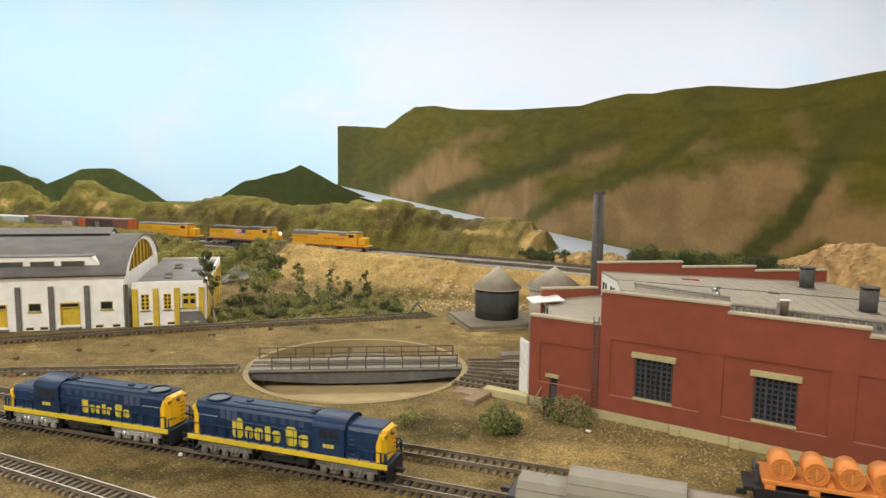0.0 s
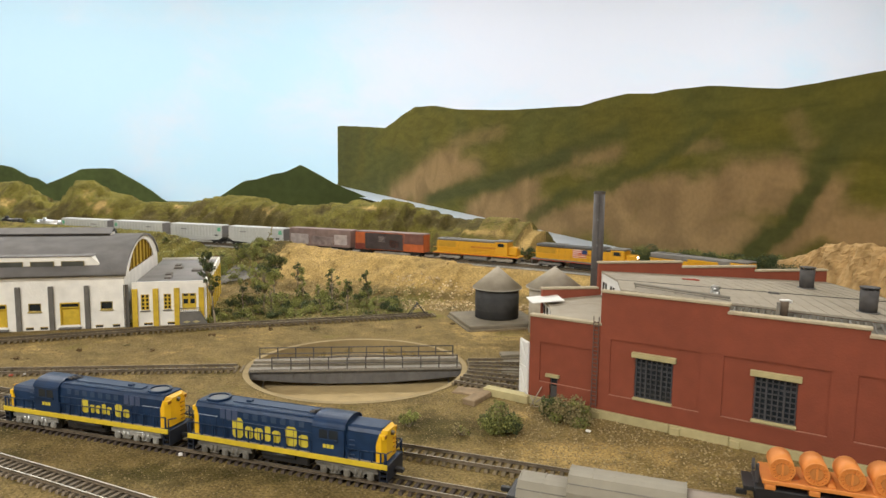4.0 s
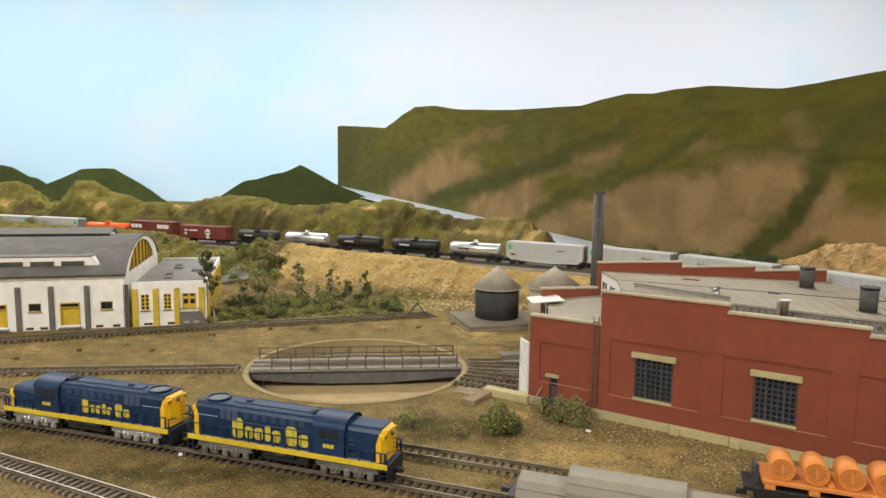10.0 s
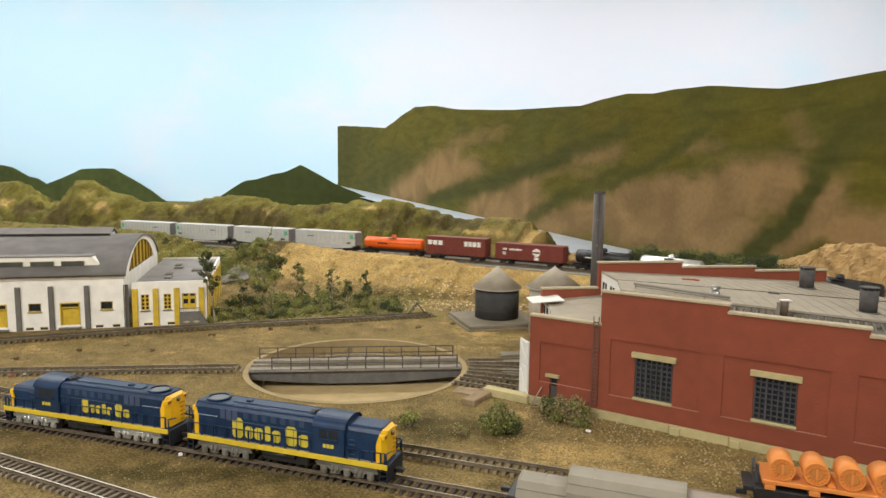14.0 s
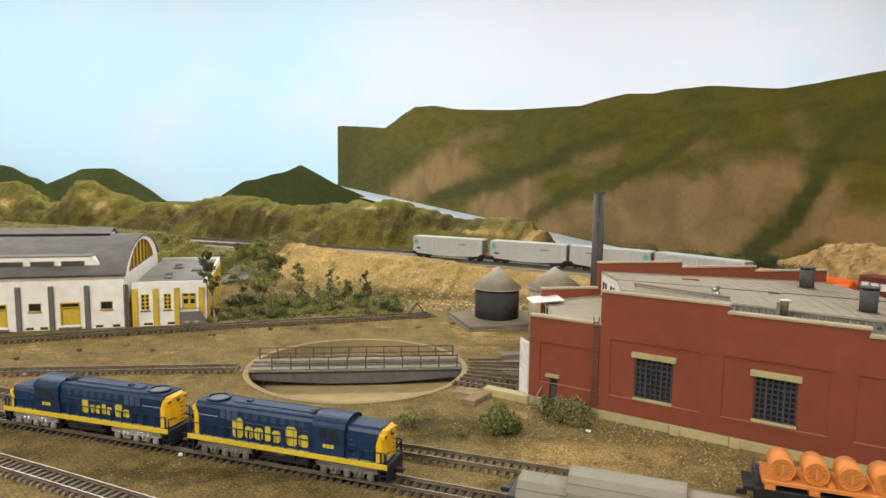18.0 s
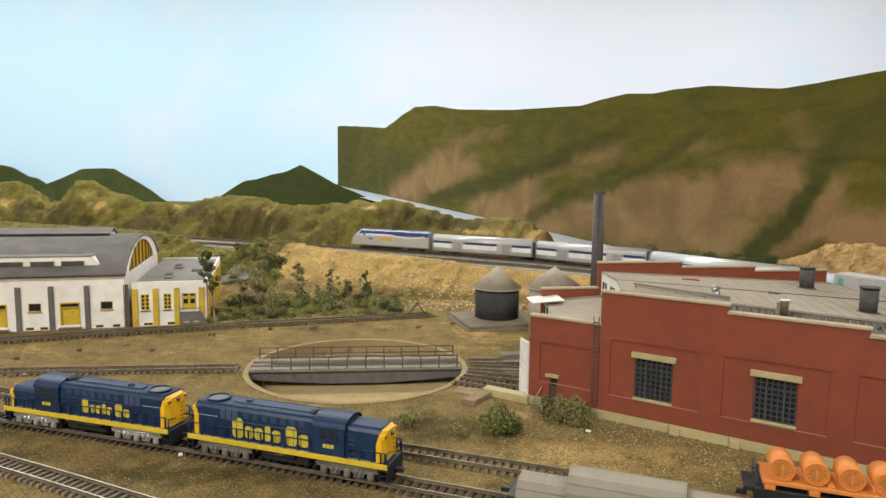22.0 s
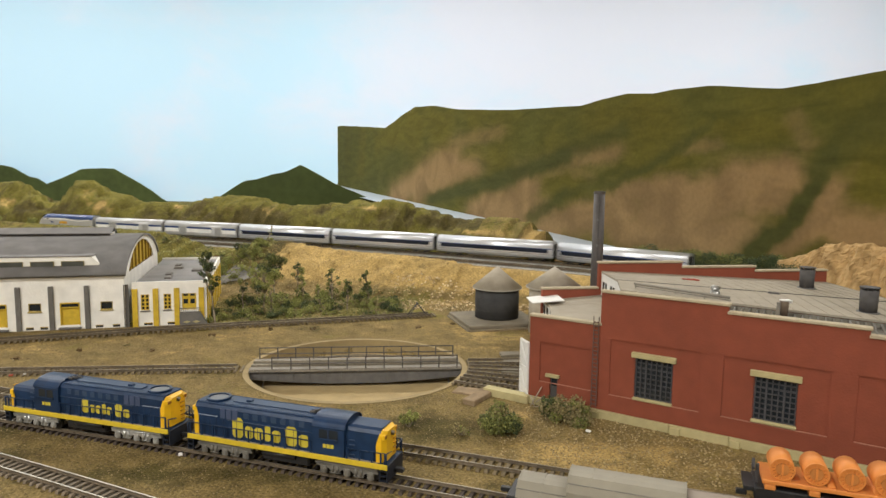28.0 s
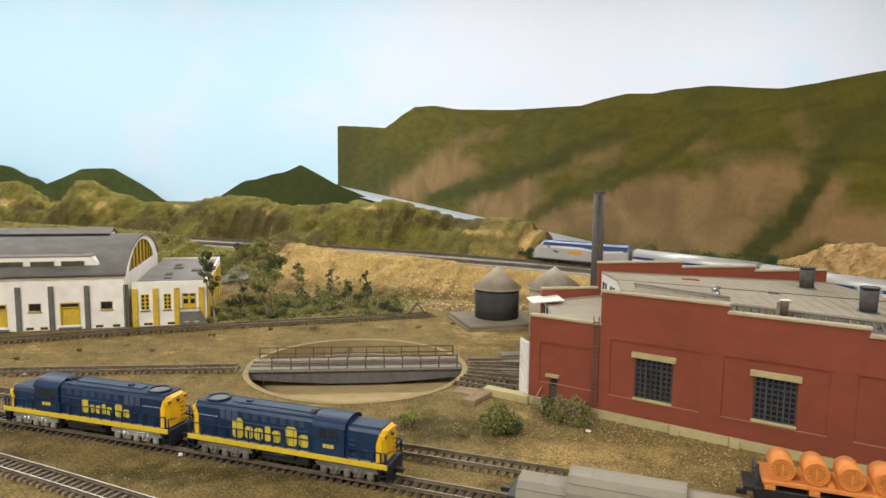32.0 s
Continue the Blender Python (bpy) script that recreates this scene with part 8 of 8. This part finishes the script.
for k, (x, y, c) in enumerate(((-0.2872, 0.4300, (0.4, 0.08, 0.04)), (-0.280, 0.4330, (0.7, 0.68, 0.65)), (-0.1265, 0.3095, (0.75, 0.72, 0.7)), (-0.19, 0.586, (0.7, 0.68, 0.62)), (-0.178, 0.583, (0.7, 0.68, 0.62)), (-0.165, 0.590, (0.72, 0.7, 0.66)), (0.0800, 0.3460, (0.8, 0.78, 0.72)))):
    bm = bmesh.new()
    bx(bm, -0.0014, 0.0014, -0.0010, 0.0010, 0, 0.0011, 0.0004)
    tagged(part("debris", bm, mat("debris_%d" % k, c, 0.7)), "small chip of debris lying by the track", "debris", "debris in the yard").matrix_world = pose(x, y, 0.0019, 0, 0, rs_.uniform(0, 180))
for s_, off in ((0.640, 0.052), (0.648, 0.055)):
    x, y, a = on_line(s_, off)
    bm = bmesh.new()
    bx(bm, -0.0028, 0.0028, -0.0016, 0.0016, 0, 0.0013, 0.0005)
    tagged(part("debris", bm, WHITE), "white chip lying beside the main line", "debris", "debris in the yard").matrix_world = pose(x, y, ground_z(x, y) - 0.0003, 0, 0, math.degrees(a))


# ---- loose grit and tufts over the yard ----
def grit(name, n, seed, area, sizes, material, kind_label, where=lambda x, y: True):
    rng = np.random.default_rng(seed)
    X = rng.uniform(area[0], area[1], n)
    Y = rng.uniform(area[2], area[3], n)
    Zs = ground_height(X[None, :], Y[None, :])[0][0]
    base = np.array([[1, 0, -0.3], [-0.5, 0.87, -0.3], [-0.5, -0.87, -0.3], [0, 0, 0.9]])
    V, F = [], []
    for x, y, z in zip(X, Y, Zs):
        if z < -0.005 or not where(x, y):
            continue
        u, _ = np.linalg.qr(rng.normal(size=(3, 3)))
        k = len(V)
        V += (base @ u.T * rng.uniform(*sizes) + (x, y, z + sizes[0] * 0.3)).tolist()
        F += [(k, k + 1, k + 3), (k + 1, k + 2, k + 3), (k + 2, k, k + 3), (k, k + 2, k + 1)]
    me = bpy.data.meshes.new(name)
    me.from_pydata(V, [], F)
    me.materials.append(material)
    return tagged(new(name, me), kind_label, "grit", kind="stuff")


def off_rails(x, y):
    for line in (A_LINE, B_LINE, C_LINE, D_LINE, E_LINE):
        P = np.array(line)
        if abs(y - np.interp(x, P[:, 0], P[:, 1])) < 0.0095:
            return False
    return True


def island(name, a, b):
    """Grit whose colour differs from grain to grain."""
    m = mat(name, a, 0.9, color2=b)
    nt = m.node_tree
    g = nt.nodes.new("ShaderNodeNewGeometry")
    mixes = [n_ for n_ in nt.nodes if n_.bl_idname == "ShaderNodeMix"]
    nt.links.new(g.outputs["Random Per Island"], mixes[0].inputs[0])
    return m


grit("loose_grit", 19000, 5, (-0.36, 0.26, 0.24, 0.60), (0.0003, 0.00065), island("grit_mix", (0.115, 0.080, 0.038), (0.36, 0.27, 0.14)), "loose brown and straw-coloured scenic grit", off_rails)
grit("straw_flock", 1900, 6, (0.03, 0.15, 0.285, 0.385), (0.0004, 0.0009), island("straw_mix", (0.27, 0.20, 0.09), (0.48, 0.37, 0.19)), "pale straw flock on the soil", off_rails)
grit("bank_stones", 5000, 7, (-0.25, 0.10, 0.66, 0.92), (0.0004, 0.0013), island("bank_mix", (0.26, 0.17, 0.07), (0.58, 0.42, 0.20)), "loose golden stones on the bank", lambda x, y: 0.055 < near_line(np.array([[x]]), np.array([[y]]))[1][0, 0] < 0.20)
grit("grass_tufts", 9000, 9, (-0.95, 0.14, 0.80, 1.35), (0.0004, 0.0012), island("tuft_mix", (0.05, 0.055, 0.015), (0.24, 0.22, 0.08)), "short grass flock on the hills", lambda x, y: near_line(np.array([[x]]), np.array([[y]]))[1][0, 0] < -0.022)

def below_bank(x, y):
    P = np.array(D_LINE)
    return y > np.interp(x, P[:, 0], P[:, 1]) + 0.011


grit("scrub_grass", 7000, 12, (-0.235, -0.03, 0.575, 0.745), (0.0005, 0.0015), island("scrub_grass_mix", (0.085, 0.090, 0.025), (0.36, 0.31, 0.12)), "short olive and straw-coloured grass below the bank", below_bank)
grit("bank_rubble", 1500, 13, (-0.06, 0.16, 0.66, 0.80), (0.0007, 0.0022), island("rubble_mix", (0.40, 0.27, 0.12), (0.74, 0.60, 0.38)), "pale golden rubble at the foot of the bank", lambda x, y: 0.10 < near_line(np.array([[x]]), np.array([[y]]))[1][0, 0] < 0.21)
grit("pale_grass", 5000, 14, (-0.60, -0.22, 0.80, 1.05), (0.0006, 0.0018), island("pale_grass_mix", (0.14, 0.14, 0.04), (0.46, 0.43, 0.17)), "pale yellow-green flock on the grassy bank", lambda x, y: 0.05 < near_line(np.array([[x]]), np.array([[y]]))[1][0, 0] < 0.16)

# freight train: front end of each car behind the train's head, and its length
FREIGHT = []


def add_car(ob, front, back):
    FREIGHT.append((ob, (front + 0.005 + back) / 2))


add_car(road_diesel(0.128, "yellow and grey six-axle diesel locomotive leading the freight train"), 0.0, 0.1326)
add_car(road_diesel(0.132, "yellow diesel locomotive with a waving flag painted on its side", True), 0.1410, 0.2776)
add_car(road_diesel(0.119, "yellow and grey six-axle diesel locomotive"), 0.2883, 0.4118)
box_orange = [(-0.70, 0.42, 0.04, 0.97, mat("spray_dark", (0.06, 0.045, 0.045), 0.6, 0, 0.4, 150)), (-0.30, -0.12, 0.45, 0.80, mat("spray_grey", (0.35, 0.30, 0.29), 0.6, 0, 0.3, 150)), (0.44, 0.995, 0.45, 0.99, mat("spray_brown", (0.17, 0.075, 0.06), 0.6, 0, 0.35, 150)), (-0.995, -0.72, 0.02, 0.35, OXIDE), (0.02, 0.3, 0.2, 0.6, mat("spray_rust", (0.2, 0.07, 0.05), 0.6, 0, 0.4, 150))]
add_car(box_car(0.1040, 0.0285, "faded orange box car covered with dark graffiti", RUST_ORANGE, BROWN_GREY, box_orange), 0.4179, 0.5257)
box_brown = [(-0.95, -0.35, 0.08, 0.7, mat("spray_pale", (0.42, 0.37, 0.36), 0.6, 0, 0.35, 150)), (-0.25, 0.45, 0.1, 0.6, GRAFFITI), (0.5, 0.9, 0.15, 0.75, mat("spray_pale", (0.42, 0.37, 0.36), 0.6, 0, 0.35, 150))]
add_car(box_car(0.1010, 0.0282, "faded brown box car covered with pale graffiti", BROWN_GREY, BROWN_GREY, box_brown), 0.5270, 0.6315)
for f, ge in ((0.6347, 1), (0.7420, 1), (0.8525, -1), (0.9605, -1), (1.7723, 1), (1.8787, 1), (1.9849, -1), (2.0914, -1)):
    add_car(coal_hopper(0.0995, "pale grey ribbed coal hopper with green end panels", ge), f, f + 0.1025)
for f, m, lb in ((1.0690, TANK_SILVER, "bright silver tank car with a dome"), (1.1530, BLACK, "glossy black tank car with a dome"), (1.2368, BLACK, "glossy black tank car with a dome"), (1.3210, TANK_SILVER, "bright silver tank car with a dome"), (1.4028, BLACK, "glossy black tank car with a dome")):
    add_car(tank_car(0.0725, lb, m, dark=m is BLACK), f - 0.001, f + 0.0715)
add_car(box_car(0.0885, 0.0235, "oxide-red freight car with a round white emblem", OXIDE, OXIDE, None, 2, True), 1.4845, 1.5811)
add_car(box_car(0.0840, 0.0268, "oxide-red box car with white block lettering bars", OXIDE, OXIDE, None, 1), 1.5855, 1.6738)
add_car(tank_car(0.0905, "bright orange tank car with a dome", TANK_ORANGE), 1.6771, 1.7656)

# passenger train: nose to tail
PASSENGER = [(express_diesel(0.1215, "silver and blue streamlined passenger locomotive"), 0.0, 0.1215),
             (coach(0.1395, "grey passenger car with blue stripe and white panels", False), 0.1231, 0.2630),
             (coach(0.1395, "grey passenger car with blue stripe and white panels", False), 0.2631, 0.4032)]
for f in (0.4035, 0.5643, 0.7255, 0.8860):
    PASSENGER.append((coach(0.1600, "stainless steel tubular coach with a dark window band"), f, f + 0.1605))

FREIGHT_HEAD = [(0.0, 0.6375), (32.0, 0.6375 + 0.1253 * 32)]
PASSENGER_HEAD = [(0.0, 2.553), (12.5, 2.553), (13.0, 2.530), (20.0, 1.0180), (21.0, 0.8020), (21.5, 0.6946), (22.5, 0.4809), (23.0, 0.3730), (23.5, 0.2655), (24.0, 0.1552), (24.5, 0.0465), (25.0, -0.0637), (25.5, -0.1752),
                  (25.8, -0.2260), (26.1, -0.2500), (26.3, -0.2530), (26.5, -0.2460), (26.8, -0.2190), (27.1, -0.1790), (27.5, -0.1087), (28.0, -0.0087), (28.5, 0.0880), (29.0, 0.1888), (29.5, 0.2970), (30.0, 0.4068), (30.5, 0.5170), (31.0, 0.6271), (31.5, 0.7376), (32.0, 0.8482)]


def motions():
    """The two trains run along the main line."""
    for ob, back in FREIGHT:
        rows = []
        for k in range(33):
            s = FREIGHT_HEAD[0][1] + 0.1253 * k - back
            x, y, a = on_line(s, GAP)
            rows.append((float(k), pose(x, y, Z_FRONT + float(grade_front(s)), 0, 0, math.degrees(a))))
        walk(ob, rows)
    times = [0.0, 6.0, 12.0, 12.5, 13.0] + [13.5 + 0.5 * k for k in range(24)] + [25.5, 25.8, 26.1, 26.3, 26.5, 26.8, 27.1] + [27.5 + 0.5 * k for k in range(10)]
    for ob, f, b in PASSENGER:
        rows = []
        for t in times:
            s = float(np.interp(t, [q[0] for q in PASSENGER_HEAD], [q[1] for q in PASSENGER_HEAD])) + (f + b) / 2
            x, y, a = on_line(s, 0.0)
            rows.append((t, pose(x, y, Z_BACK + float(grade(s)), 0, 0, math.degrees(a) + 180)))
        walk(ob, rows)


motions()
